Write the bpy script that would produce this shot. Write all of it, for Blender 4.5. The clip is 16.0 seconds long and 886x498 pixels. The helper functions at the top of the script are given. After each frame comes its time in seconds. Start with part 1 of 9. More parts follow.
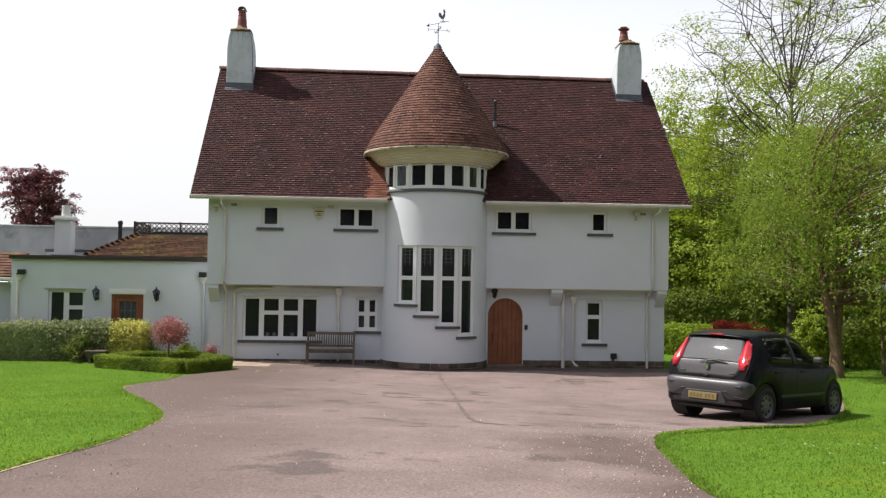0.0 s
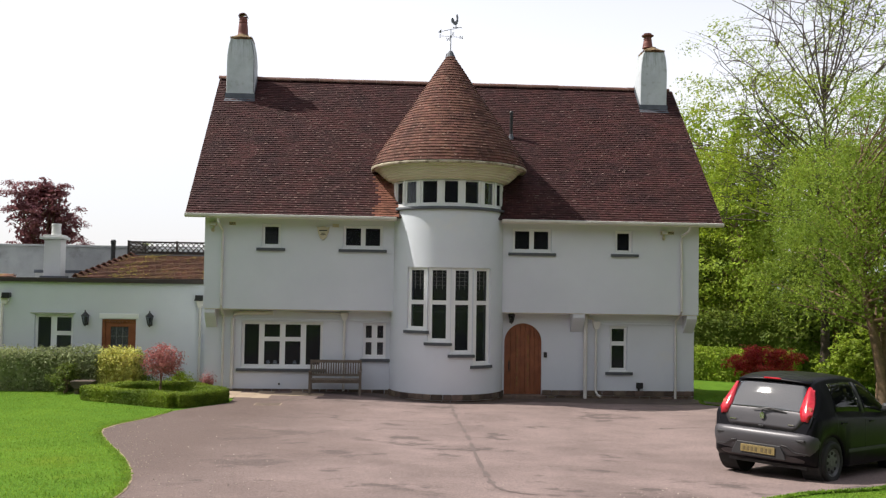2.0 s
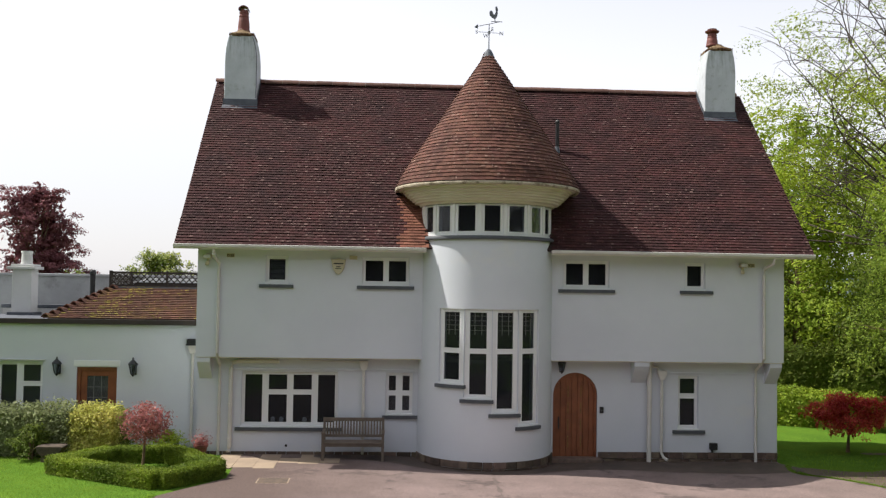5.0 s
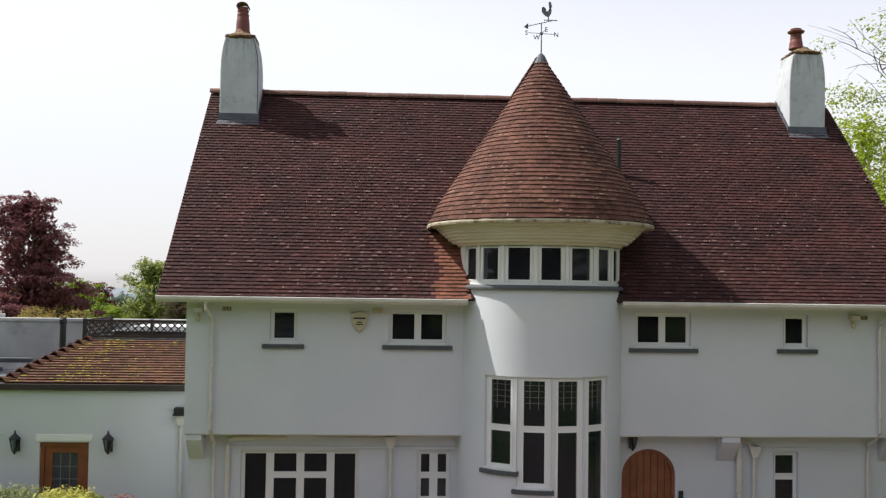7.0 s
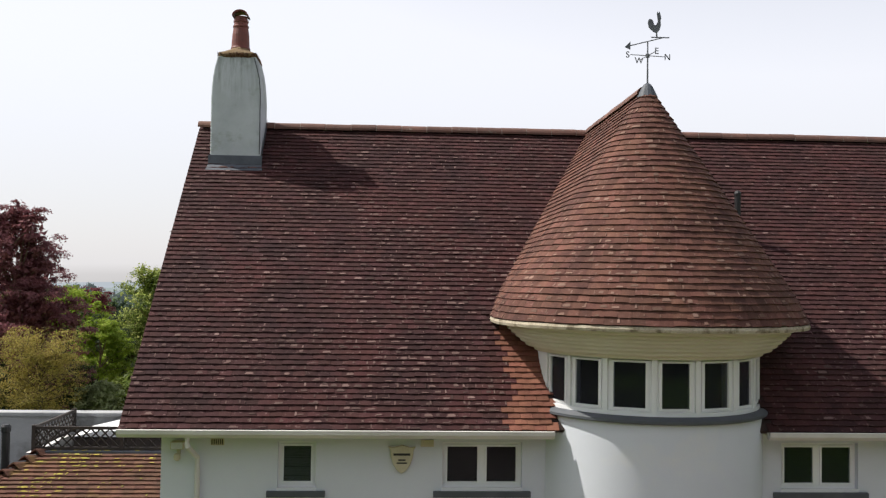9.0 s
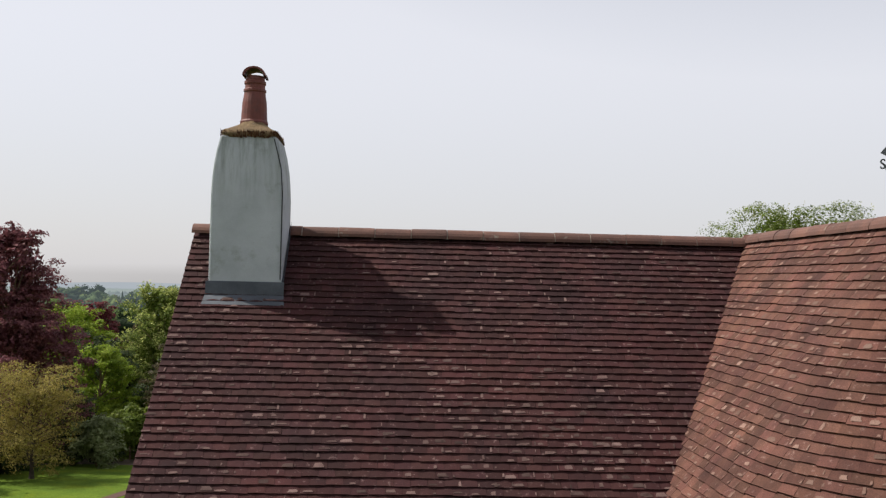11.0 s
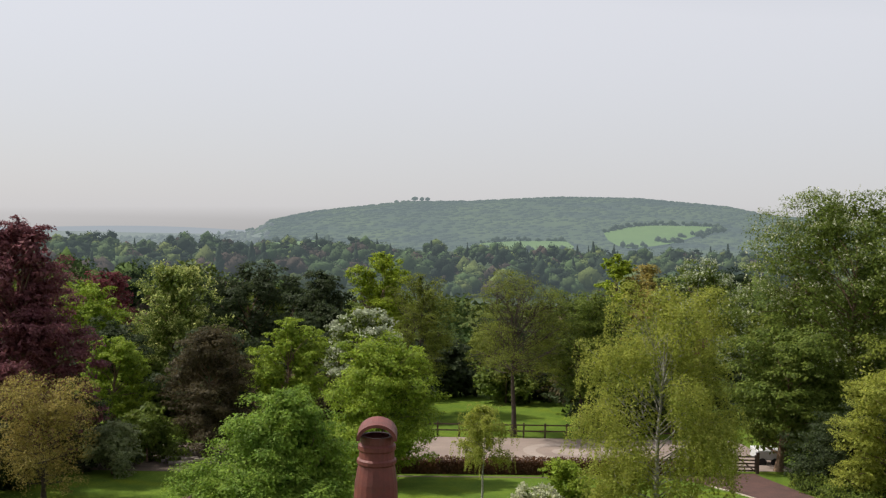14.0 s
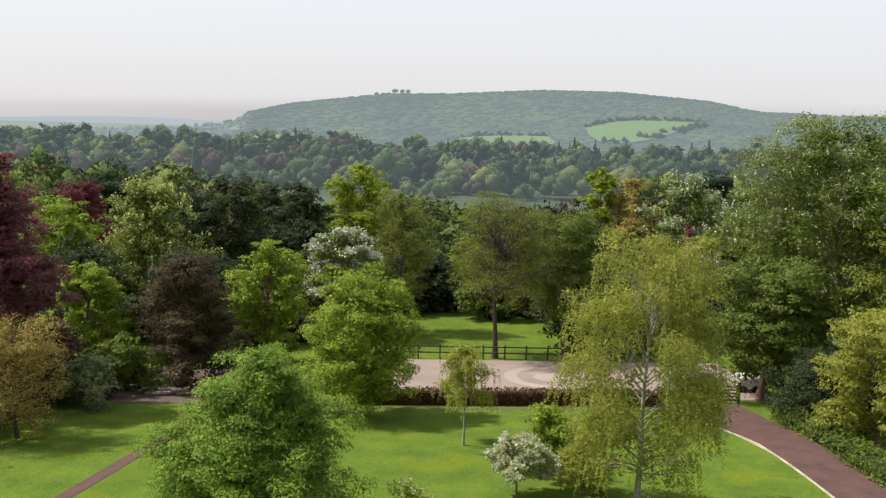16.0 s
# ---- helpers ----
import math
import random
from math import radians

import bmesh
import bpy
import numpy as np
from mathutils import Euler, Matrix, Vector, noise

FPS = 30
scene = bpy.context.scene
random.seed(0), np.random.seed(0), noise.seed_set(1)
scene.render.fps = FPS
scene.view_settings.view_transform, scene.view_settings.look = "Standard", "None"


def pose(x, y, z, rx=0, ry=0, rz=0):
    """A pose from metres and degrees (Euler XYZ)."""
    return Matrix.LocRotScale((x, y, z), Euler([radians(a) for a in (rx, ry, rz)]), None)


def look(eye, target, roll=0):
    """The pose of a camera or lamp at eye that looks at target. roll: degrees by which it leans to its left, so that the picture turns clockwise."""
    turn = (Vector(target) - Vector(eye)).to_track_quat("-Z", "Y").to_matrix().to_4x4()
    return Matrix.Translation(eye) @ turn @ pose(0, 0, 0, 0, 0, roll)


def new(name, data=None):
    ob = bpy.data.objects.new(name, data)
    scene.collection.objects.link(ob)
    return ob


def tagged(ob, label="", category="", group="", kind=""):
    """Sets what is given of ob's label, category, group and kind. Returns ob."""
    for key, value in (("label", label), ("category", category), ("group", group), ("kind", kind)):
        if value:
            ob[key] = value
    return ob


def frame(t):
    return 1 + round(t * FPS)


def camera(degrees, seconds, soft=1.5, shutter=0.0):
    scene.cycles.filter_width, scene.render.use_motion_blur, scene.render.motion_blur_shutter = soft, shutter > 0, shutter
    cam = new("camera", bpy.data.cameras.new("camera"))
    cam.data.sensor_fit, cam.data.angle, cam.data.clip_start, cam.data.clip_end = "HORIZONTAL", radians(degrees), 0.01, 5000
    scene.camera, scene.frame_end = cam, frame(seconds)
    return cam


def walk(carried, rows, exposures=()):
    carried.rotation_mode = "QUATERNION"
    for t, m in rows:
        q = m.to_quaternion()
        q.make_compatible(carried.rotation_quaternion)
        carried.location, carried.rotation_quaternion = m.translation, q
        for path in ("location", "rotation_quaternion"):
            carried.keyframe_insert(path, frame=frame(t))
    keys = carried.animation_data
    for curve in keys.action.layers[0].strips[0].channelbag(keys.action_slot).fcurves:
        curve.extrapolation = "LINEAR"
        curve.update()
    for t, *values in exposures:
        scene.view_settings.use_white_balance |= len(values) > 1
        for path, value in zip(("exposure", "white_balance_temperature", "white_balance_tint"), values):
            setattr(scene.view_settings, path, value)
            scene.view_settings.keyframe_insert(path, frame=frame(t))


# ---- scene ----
cam = camera(50.1, 16.0, soft=1.3)
PATH = [
    (0, (-0.939, 0.718, 3.169), (-0.79, 2.711, 3.225), 0.9),
    (0.5, (-0.868, 1.149, 3.164), (-0.725, 3.143, 3.228), 0.9),
    (1, (-0.86, 1.624, 3.24), (-0.721, 3.617, 3.313), 1.0),
    (1.5, (-0.842, 2.134, 3.385), (-0.711, 4.128, 3.463), 0.9),
    (2, (-0.865, 2.645, 3.508), (-0.739, 4.639, 3.588), 0.9),
    (2.5, (-0.941, 3.207, 3.628), (-0.817, 5.201, 3.709), 0.9),
    (3, (-1.0, 3.823, 3.793), (-0.88, 5.817, 3.874), 0.9),
    (3.5, (-1.106, 4.529, 3.982), (-0.986, 6.524, 4.061), 0.9),
    (4, (-1.186, 5.252, 4.134), (-1.068, 7.247, 4.213), 0.9),
    (6.5, (-1.845, 9.873, 5.369), (-1.729, 11.868, 5.44), 0.9),
    (7, (-2.01, 11.016, 5.661), (-1.895, 13.011, 5.738), 0.8),
    (7.5, (-2.211, 12.192, 6.09), (-2.095, 14.188, 6.162), 0.8),
    (8, (-2.394, 13.448, 6.528), (-2.279, 15.443, 6.598), 0.8),
    (8.5, (-2.562, 14.739, 6.981), (-2.449, 16.735, 7.048), 0.9),
    (9, (-2.73, 16.062, 7.41), (-2.62, 18.058, 7.474), 0.8),
    (9.5, (-2.942, 17.459, 7.825), (-2.832, 19.455, 7.89), 0.8),
    (10, (-3.167, 18.806, 8.334), (-3.056, 20.801, 8.404), 1.0),
    (12.5, (-4.467, 24.388, 11.592), (-4.402, 26.386, 11.653), 1.5),
    (13, (-4.786, 25.163, 12.239), (-4.72, 27.161, 12.271), 1.4),
    (13.5, (-5.089, 25.839, 12.903), (-5.019, 27.838, 12.893), 1.4),
    (14, (-5.286, 26.436, 13.557), (-5.213, 28.434, 13.506), 1.4),
    (14.5, (-5.344, 27.079, 14.168), (-5.265, 29.075, 14.068), 1.5),
    (15, (-5.372, 27.650, 14.800), (-5.283, 29.642, 14.642), 1.7),
    (15.5, (-5.384, 28.222, 15.510), (-5.277, 30.208, 15.290), 1.8),
    (16, (-5.374, 28.881, 16.190), (-5.254, 30.859, 15.915), 1.8),
]
EXPOSURES = [(0, 0.43), (4, 0.41), (7, 0.34), (8.5, 0.28), (10, 0.20), (12.5, -0.19), (13.5, -0.16), (14.5, -0.03), (15.5, 0.12), (16, 0.24)]
walk(cam, [(t, look(eye, target, roll)) for t, eye, target, roll in PATH], EXPOSURES)

# ---- light ----
SUN_EL, SUN_AZ = 51.5, 164.5          # degrees; azimuth of the sun from +x, anticlockwise
world = bpy.data.worlds.new("sky")
scene.world = world
world.use_nodes = True
wt = world.node_tree
sky = wt.nodes.new("ShaderNodeTexSky")
sky.sky_type, sky.sun_disc = "NISHITA", False
sky.sun_elevation, sky.sun_rotation = radians(SUN_EL), radians(90 - SUN_AZ)
sky.air_density, sky.dust_density, sky.ozone_density, sky.altitude = 1.0, 1.6, 1.0, 100
veil = wt.nodes.new("ShaderNodeMix")              # thin high cloud and haze all over the sky
veil.data_type = "RGBA"
grey = wt.nodes.new("ShaderNodeRGBToBW")          # thickest where the sky is brightest, towards the sun and the horizon
thick = wt.nodes.new("ShaderNodeMapRange")
for k, v in enumerate((1.0, 3.2, 0.28, 0.665)):
    thick.inputs[k + 1].default_value = v
wt.links.new(sky.outputs[0], grey.inputs[0])
wt.links.new(grey.outputs[0], thick.inputs[0])
wt.links.new(thick.outputs[0], veil.inputs[0])
veil.inputs[7].default_value = (13.6, 13.4, 13.9, 1)
wt.links.new(sky.outputs[0], veil.inputs[6])
wt.links.new(veil.outputs[2], wt.nodes["Background"].inputs[0])
level = wt.nodes.new("ShaderNodeTexCoord")         # the dull haze low over the horizon, all round
upward, low_haze = wt.nodes.new("ShaderNodeSeparateXYZ"), wt.nodes.new("ShaderNodeMapRange")
low_haze.interpolation_type = "SMOOTHSTEP"
for k, v in enumerate((-0.02, 0.26, 0.0645, 0.0785)):
    low_haze.inputs[k + 1].default_value = v
wt.links.new(level.outputs["Generated"], upward.inputs[0])
wt.links.new(upward.outputs["Z"], low_haze.inputs[0])
wt.links.new(low_haze.outputs[0], wt.nodes["Background"].inputs[1])
sun = new("sun", bpy.data.lights.new("sun", "SUN"))
sun.data.energy, sun.data.angle, sun.data.color = 5.0, radians(0.6), (1.0, 0.95, 0.87)
ce = math.cos(radians(SUN_EL))
SUN_DIR = Vector((ce * math.cos(radians(SUN_AZ)), ce * math.sin(radians(SUN_AZ)), math.sin(radians(SUN_EL))))
sun.matrix_world = look(SUN_DIR * 60, (0, 0, 0))


# ---- materials ----
def surf(name, a, b, size=0.5, rough=0.8, fine=0.02, grain=0.25, bump=0.3, depth=0.01, vary="", spread=0.3, metal=0.0,
         spec=0.4, stain=None, stain_size=1.5, stain_at=0.58, hue=0.0, soft=0.0, haze=None, stain_edge=0.14, streak=None, unworn=None):
    """A procedural surface: two colours in patches, fine grain, relief, and stains with a shape of their own."""
    m = bpy.data.materials.new(name)
    m.use_nodes = True
    t = m.node_tree
    p = t.nodes["Principled BSDF"]
    N, L = t.nodes.new, t.links.new
    pos = N("ShaderNodeNewGeometry")

    def noise_of(scale, detail=4, r=0.6):
        n = N("ShaderNodeTexNoise")
        n.inputs["Scale"].default_value, n.inputs["Detail"].default_value, n.inputs["Roughness"].default_value = scale, detail, r
        L(pos.outputs["Position"], n.inputs["Vector"])
        return n.outputs["Fac"]

    def ramp(src, lo, hi, v0=0.0, v1=1.0):
        n = N("ShaderNodeMapRange")
        for k, v in enumerate((lo, hi, v0, v1)):
            n.inputs[k + 1].default_value = v
        L(src, n.inputs[0])
        return n.outputs[0]

    def mix(kind, f, c1, c2):
        n = N("ShaderNodeMix")
        n.data_type, n.blend_type = "RGBA", kind
        for sock, v in ((n.inputs[0], f), (n.inputs[6], c1), (n.inputs[7], c2)):
            if isinstance(v, bpy.types.NodeSocket):
                L(v, sock)
            else:
                sock.default_value = v if isinstance(v, float) else (*v, 1)
        return n.outputs[2]

    c = mix("MIX", ramp(noise_of(1 / size), 0.35, 0.65), a, b)
    if stain:
        c = mix("MIX", ramp(noise_of(1 / stain_size, 7, 0.65), stain_at, stain_at + stain_edge, 0, 0.85), c, stain)
    if unworn:                                # the older skin that lies beside the wheel tracks
        sx = N("ShaderNodeSeparateXYZ")
        L(pos.outputs["Position"], sx.inputs[0])
        wob = N("ShaderNodeMath")
        wob.operation = "MULTIPLY_ADD"
        wob.inputs[1].default_value = 4.0
        L(noise_of(0.45, 5), wob.inputs[0])
        L(sx.outputs["X"], wob.inputs[2])
        c = mix("MIX", ramp(wob.outputs[0], unworn[1], unworn[2], 0.9, 0.0), c, unworn[0])
        verge = N("ShaderNodeMath")           # and the dirt washed along the near edge of the grass
        verge.operation = "MULTIPLY"
        L(ramp(wob.outputs[0], 2.5, 3.5, 0.0, 0.9), verge.inputs[0])
        L(ramp(sx.outputs["Y"], 12.6, 10.6), verge.inputs[1])
        c = mix("MIX", verge.outputs[0], c, unworn[0])
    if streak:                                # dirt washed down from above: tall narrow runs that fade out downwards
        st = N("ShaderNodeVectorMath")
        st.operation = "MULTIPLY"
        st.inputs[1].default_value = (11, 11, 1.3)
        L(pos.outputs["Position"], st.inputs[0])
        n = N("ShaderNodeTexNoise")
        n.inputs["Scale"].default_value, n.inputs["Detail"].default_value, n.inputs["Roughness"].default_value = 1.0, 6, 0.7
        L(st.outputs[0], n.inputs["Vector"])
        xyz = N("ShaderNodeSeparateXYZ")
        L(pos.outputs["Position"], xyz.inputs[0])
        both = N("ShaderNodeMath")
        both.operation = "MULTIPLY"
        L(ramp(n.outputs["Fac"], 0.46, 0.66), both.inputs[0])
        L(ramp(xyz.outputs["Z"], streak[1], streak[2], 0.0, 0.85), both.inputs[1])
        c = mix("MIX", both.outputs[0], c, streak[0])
    g = noise_of(1 / fine, 3, 0.7)
    hsv = N("ShaderNodeHueSaturation")
    L(c, hsv.inputs["Color"])
    v = ramp(g, 0.25, 0.75, 1 - grain, 1 + grain)
    if vary:
        r = pos.outputs["Random Per Island"]
        if vary == "object":
            r = N("ShaderNodeObjectInfo").outputs["Random"]
        mul = N("ShaderNodeMath")
        mul.operation = "MULTIPLY"
        L(v, mul.inputs[0])
        L(ramp(r, 0, 1, 1 - spread, 1 + spread), mul.inputs[1])
        v = mul.outputs[0]
        if hue:
            wn = N("ShaderNodeTexWhiteNoise")
            wn.noise_dimensions = "1D"
            L(r, wn.inputs["W"])
            L(ramp(wn.outputs["Value"], 0, 1, 0.5 - hue, 0.5 + hue), hsv.inputs["Hue"])
    L(v, hsv.inputs["Value"])
    L(hsv.outputs[0], p.inputs["Base Color"])
    L(ramp(g, 0.2, 0.8, max(rough - 0.12, 0.02), min(rough + 0.1, 1.0)), p.inputs["Roughness"])
    p.inputs["Metallic"].default_value = metal
    p.inputs["Specular IOR Level"].default_value = spec
    if bump:
        bn = N("ShaderNodeBump")
        bn.inputs["Strength"].default_value, bn.inputs["Distance"].default_value = bump, depth
        L(g, bn.inputs["Height"])
        L(bn.outputs[0], p.inputs["Normal"])
    # distance haze imitated by an even glow mixed over the colour
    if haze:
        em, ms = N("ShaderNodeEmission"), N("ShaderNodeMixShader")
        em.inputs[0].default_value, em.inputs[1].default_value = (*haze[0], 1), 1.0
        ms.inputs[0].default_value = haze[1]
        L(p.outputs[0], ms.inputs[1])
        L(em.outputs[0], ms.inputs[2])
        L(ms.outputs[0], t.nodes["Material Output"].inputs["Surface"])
    if soft:
        tr = N("ShaderNodeBsdfTranslucent")
        ms = N("ShaderNodeMixShader")
        ms.inputs[0].default_value = soft
        L(hsv.outputs[0], tr.inputs["Color"])
        L(p.outputs[0], ms.inputs[1])
        L(tr.outputs[0], ms.inputs[2])
        L(ms.outputs[0], t.nodes["Material Output"].inputs["Surface"])
    return m


def glass(name, tint=(0.62, 0.65, 0.68), ior=1.27, dust_sheen=0.022):
    m = bpy.data.materials.new(name)
    m.use_nodes = True
    t = m.node_tree
    N, L = t.nodes.new, t.links.new
    t.nodes.remove(t.nodes["Principled BSDF"])
    tr, gl, ms, fr = N("ShaderNodeBsdfTransparent"), N("ShaderNodeBsdfGlossy"), N("ShaderNodeMixShader"), N("ShaderNodeFresnel")
    tr.inputs[0].default_value = (*tint, 1)
    gl.inputs["Roughness"].default_value = 0.02
    fr.inputs[0].default_value = ior
    L(fr.outputs[0], ms.inputs[0])
    L(tr.outputs[0], ms.inputs[1])
    L(gl.outputs[0], ms.inputs[2])
    film, filmed = N("ShaderNodeBsdfDiffuse"), N("ShaderNodeMixShader")      # a thin film: dust, and the sky's sheen put in as bluish grey
    film.inputs[0].default_value = (0.46, 0.48, 0.55, 1)
    filmed.inputs[0].default_value = dust_sheen
    L(ms.outputs[0], filmed.inputs[1])
    L(film.outputs[0], filmed.inputs[2])
    L(filmed.outputs[0], t.nodes["Material Output"].inputs["Surface"])
    return m


RENDER = surf("white_render", (0.640, 0.668, 0.722), (0.600, 0.628, 0.682), 1.6, 0.85, 0.012, 0.03, 0.25, 0.004, stain=(0.68, 0.68, 0.67), stain_size=2.2, stain_at=0.62)
RENDER_GREY = surf("grey_render", (0.60, 0.60, 0.59), (0.50, 0.50, 0.49), 1.2, 0.9, 0.015, 0.06, 0.3, 0.005, stain=(0.30, 0.29, 0.26), stain_size=1.2)
SOFFIT = surf("cream_painted_cornice", (0.67, 0.63, 0.515), (0.61, 0.56, 0.44), 0.8, 0.7, 0.01, 0.04, 0.2, 0.003, stain=(0.55, 0.50, 0.38), stain_size=0.6, stain_at=0.66)
WHITE = surf("white_upvc", (0.80, 0.81, 0.82), (0.77, 0.78, 0.79), 0.8, 0.35, 0.01, 0.02, 0.08, 0.001)
GUTTER = surf("white_gutter_paint", (0.66, 0.64, 0.60), (0.57, 0.55, 0.51), 0.5, 0.5, 0.01, 0.05, 0.1, 0.002, stain=(0.45, 0.42, 0.35), stain_size=0.5, stain_at=0.64)
SLATE = surf("grey_painted_sill", (0.090, 0.098, 0.112), (0.066, 0.074, 0.084), 0.3, 0.6, 0.01, 0.15, 0.2, 0.003)
LEAD = surf("lead_flashing", (0.095, 0.105, 0.125), (0.062, 0.071, 0.086), 0.25, 0.65, 0.02, 0.12, 0.3, 0.006)
TILE = surf("clay_roof_tile", (0.058, 0.0210, 0.0200), (0.035, 0.0150, 0.0155), 0.9, 0.9, 0.012, 0.32, 0.5, 0.006, vary="island", spread=0.26, hue=0.007, spec=0.2, stain=(0.20, 0.125, 0.118), stain_size=0.06, stain_at=0.59)
TILE_PIECE = surf("clay_roof_tile_piece", (0.058, 0.0210, 0.0200), (0.035, 0.0150, 0.0155), 0.9, 0.9, 0.012, 0.32, 0.5, 0.006, vary="object", spread=0.26, hue=0.007, spec=0.2, stain=(0.20, 0.125, 0.118), stain_size=0.06, stain_at=0.59)
TILE_CONE = surf("tower_roof_tile", (0.140, 0.063, 0.046), (0.078, 0.036, 0.029), 0.5, 0.9, 0.012, 0.36, 0.5, 0.006, vary="island", spread=0.27, hue=0.006, spec=0.2, stain=(0.27, 0.17, 0.145), stain_size=0.06, stain_at=0.59)
TILE_MOSSY = surf("mossy_roof_tile", (0.128, 0.060, 0.040), (0.078, 0.040, 0.028), 0.5, 0.9, 0.012, 0.40, 0.6, 0.008, vary="island", spread=0.24, hue=0.010, spec=0.2, stain=(0.215, 0.150, 0.035), stain_size=0.7, stain_at=0.56, stain_edge=0.2)
TILE_ORANGE = surf("orange_roof_tile", (0.225, 0.095, 0.064), (0.150, 0.063, 0.044), 0.35, 0.9, 0.012, 0.30, 0.5, 0.006, vary="island", spread=0.22, hue=0.006, spec=0.2)
UNDER = surf("dark_roof_felt", (0.045, 0.025, 0.022), (0.03, 0.02, 0.018), 0.5, 0.95, 0.02, 0.2, 0)
RIDGE = surf("ridge_tile_clay", (0.150, 0.070, 0.050), (0.105, 0.052, 0.040), 0.25, 0.8, 0.012, 0.3, 0.5, 0.006, vary="object", spread=0.22, stain=(0.26, 0.25, 0.20), stain_size=0.12, stain_at=0.62)
MORTAR = surf("pale_mortar", (0.36, 0.33, 0.28), (0.28, 0.25, 0.20), 0.1, 0.95, 0.01, 0.25, 0.5, 0.006)
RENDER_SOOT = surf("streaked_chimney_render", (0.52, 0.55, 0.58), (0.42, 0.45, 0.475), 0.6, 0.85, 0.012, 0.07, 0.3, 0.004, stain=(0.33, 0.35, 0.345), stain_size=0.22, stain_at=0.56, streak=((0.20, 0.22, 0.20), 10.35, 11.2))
TERRACOTTA = surf("terracotta_pot", (0.195, 0.056, 0.042), (0.130, 0.042, 0.034), 0.12, 0.6, 0.008, 0.2, 0.3, 0.004, stain=(0.10, 0.06, 0.05), stain_size=0.15, stain_at=0.58)
MOSS = surf("mossy_mortar", (0.27, 0.185, 0.095), (0.19, 0.125, 0.062), 0.12, 0.95, 0.012, 0.45, 1.0, 0.03, stain=(0.30, 0.24, 0.17), stain_size=0.12)
OAK = surf("varnished_oak", (0.275, 0.095, 0.042), (0.20, 0.066, 0.030), 0.25, 0.5, 0.012, 0.18, 0.2, 0.003)
OAK_DARK = surf("dark_oak_joint", (0.14, 0.05, 0.02), (0.11, 0.04, 0.016), 0.2, 0.7, 0.012, 0.2, 0)
AMBER = surf("amber_glass_slit", (0.30, 0.19, 0.07), (0.16, 0.08, 0.03), 0.05, 0.15, 0.03, 0.4, 0.1)
TEAK = surf("weathered_teak", (0.170, 0.135, 0.105), (0.125, 0.10, 0.08), 0.2, 0.8, 0.01, 0.25, 0.4, 0.003)
IRON = surf("black_iron", (0.022, 0.024, 0.026), (0.03, 0.03, 0.032), 0.1, 0.5, 0.01, 0.2, 0.2, 0.002, metal=0.2)
BLACK = surf("black_plastic", (0.018, 0.018, 0.02), (0.025, 0.025, 0.027), 0.2, 0.5, 0.02, 0.1, 0.1)
DARKWOOD = surf("dark_stained_trellis", (0.030, 0.024, 0.022), (0.045, 0.034, 0.028), 0.2, 0.8, 0.02, 0.2, 0.2)
FASCIA = surf("dark_brown_fascia", (0.055, 0.042, 0.038), (0.04, 0.032, 0.03), 0.4, 0.8, 0.02, 0.2, 0.2)
STONE = surf("brown_plinth_stone", (0.15, 0.108, 0.080), (0.095, 0.072, 0.058), 0.12, 0.9, 0.015, 0.3, 0.6, 0.01, vary="object", spread=0.45, hue=0.02)
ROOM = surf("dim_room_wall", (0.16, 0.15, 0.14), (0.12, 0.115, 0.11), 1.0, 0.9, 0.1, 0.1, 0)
CURTAIN = surf("pale_curtain", (0.42, 0.38, 0.36), (0.34, 0.30, 0.29), 0.1, 0.9, 0.02, 0.1, 0.2)
GLASS = glass("window_glass")
LEADCAME = surf("lead_came", (0.27, 0.27, 0.26), (0.20, 0.20, 0.19), 0.1, 0.5, 0.02, 0.1, 0)
GALV = surf("grey_weathervane_metal", (0.16, 0.17, 0.18), (0.10, 0.105, 0.11), 0.1, 0.5, 0.01, 0.2, 0.2, 0.001, metal=0.6)
CREAM = surf("cream_plastic", (0.55, 0.50, 0.36), (0.48, 0.43, 0.30), 0.2, 0.5, 0.02, 0.08, 0.05)
ASPHALT = surf("worn_reddish_asphalt", (0.222, 0.164, 0.152), (0.155, 0.114, 0.105), 1.3, 0.9, 0.026, 0.62, 1.0, 0.012, stain=(0.088, 0.066, 0.061), stain_size=1.1, stain_at=0.56, stain_edge=0.06, unworn=((0.100, 0.068, 0.058), -1.9, 1.1))
GRAVEL = surf("shady_earth", (0.12, 0.085, 0.06), (0.08, 0.06, 0.045), 0.6, 0.95, 0.03, 0.3, 0.8, 0.015, stain=(0.10, 0.10, 0.04), stain_size=0.8)
PAVING = surf("buff_paving", (0.34, 0.262, 0.185), (0.27, 0.205, 0.15), 0.6, 0.9, 0.015, 0.2, 0.4, 0.004, vary="object", spread=0.05)
EDGING = surf("buff_stone_edging", (0.33, 0.255, 0.165), (0.25, 0.19, 0.12), 0.3, 0.9, 0.02, 0.25, 0.4, 0.005, vary="object", spread=0.15)
EDGING_PALE = surf("pale_stone_edging", (0.50, 0.44, 0.34), (0.40, 0.35, 0.27), 0.3, 0.9, 0.02, 0.25, 0.4, 0.005, vary="object", spread=0.15)
SAND = surf("arena_sand", (0.29, 0.225, 0.185), (0.235, 0.18, 0.15), 3.0, 0.95, 0.08, 0.12, 0.5, 0.02)
LAWN_BACK = surf("back_lawn", (0.115, 0.168, 0.024), (0.078, 0.128, 0.020), 2.2, 1.0, 0.10, 0.45, 0.6, 0.03, spec=0.02, stain=(0.132, 0.168, 0.016), stain_size=4.5, stain_at=0.53)
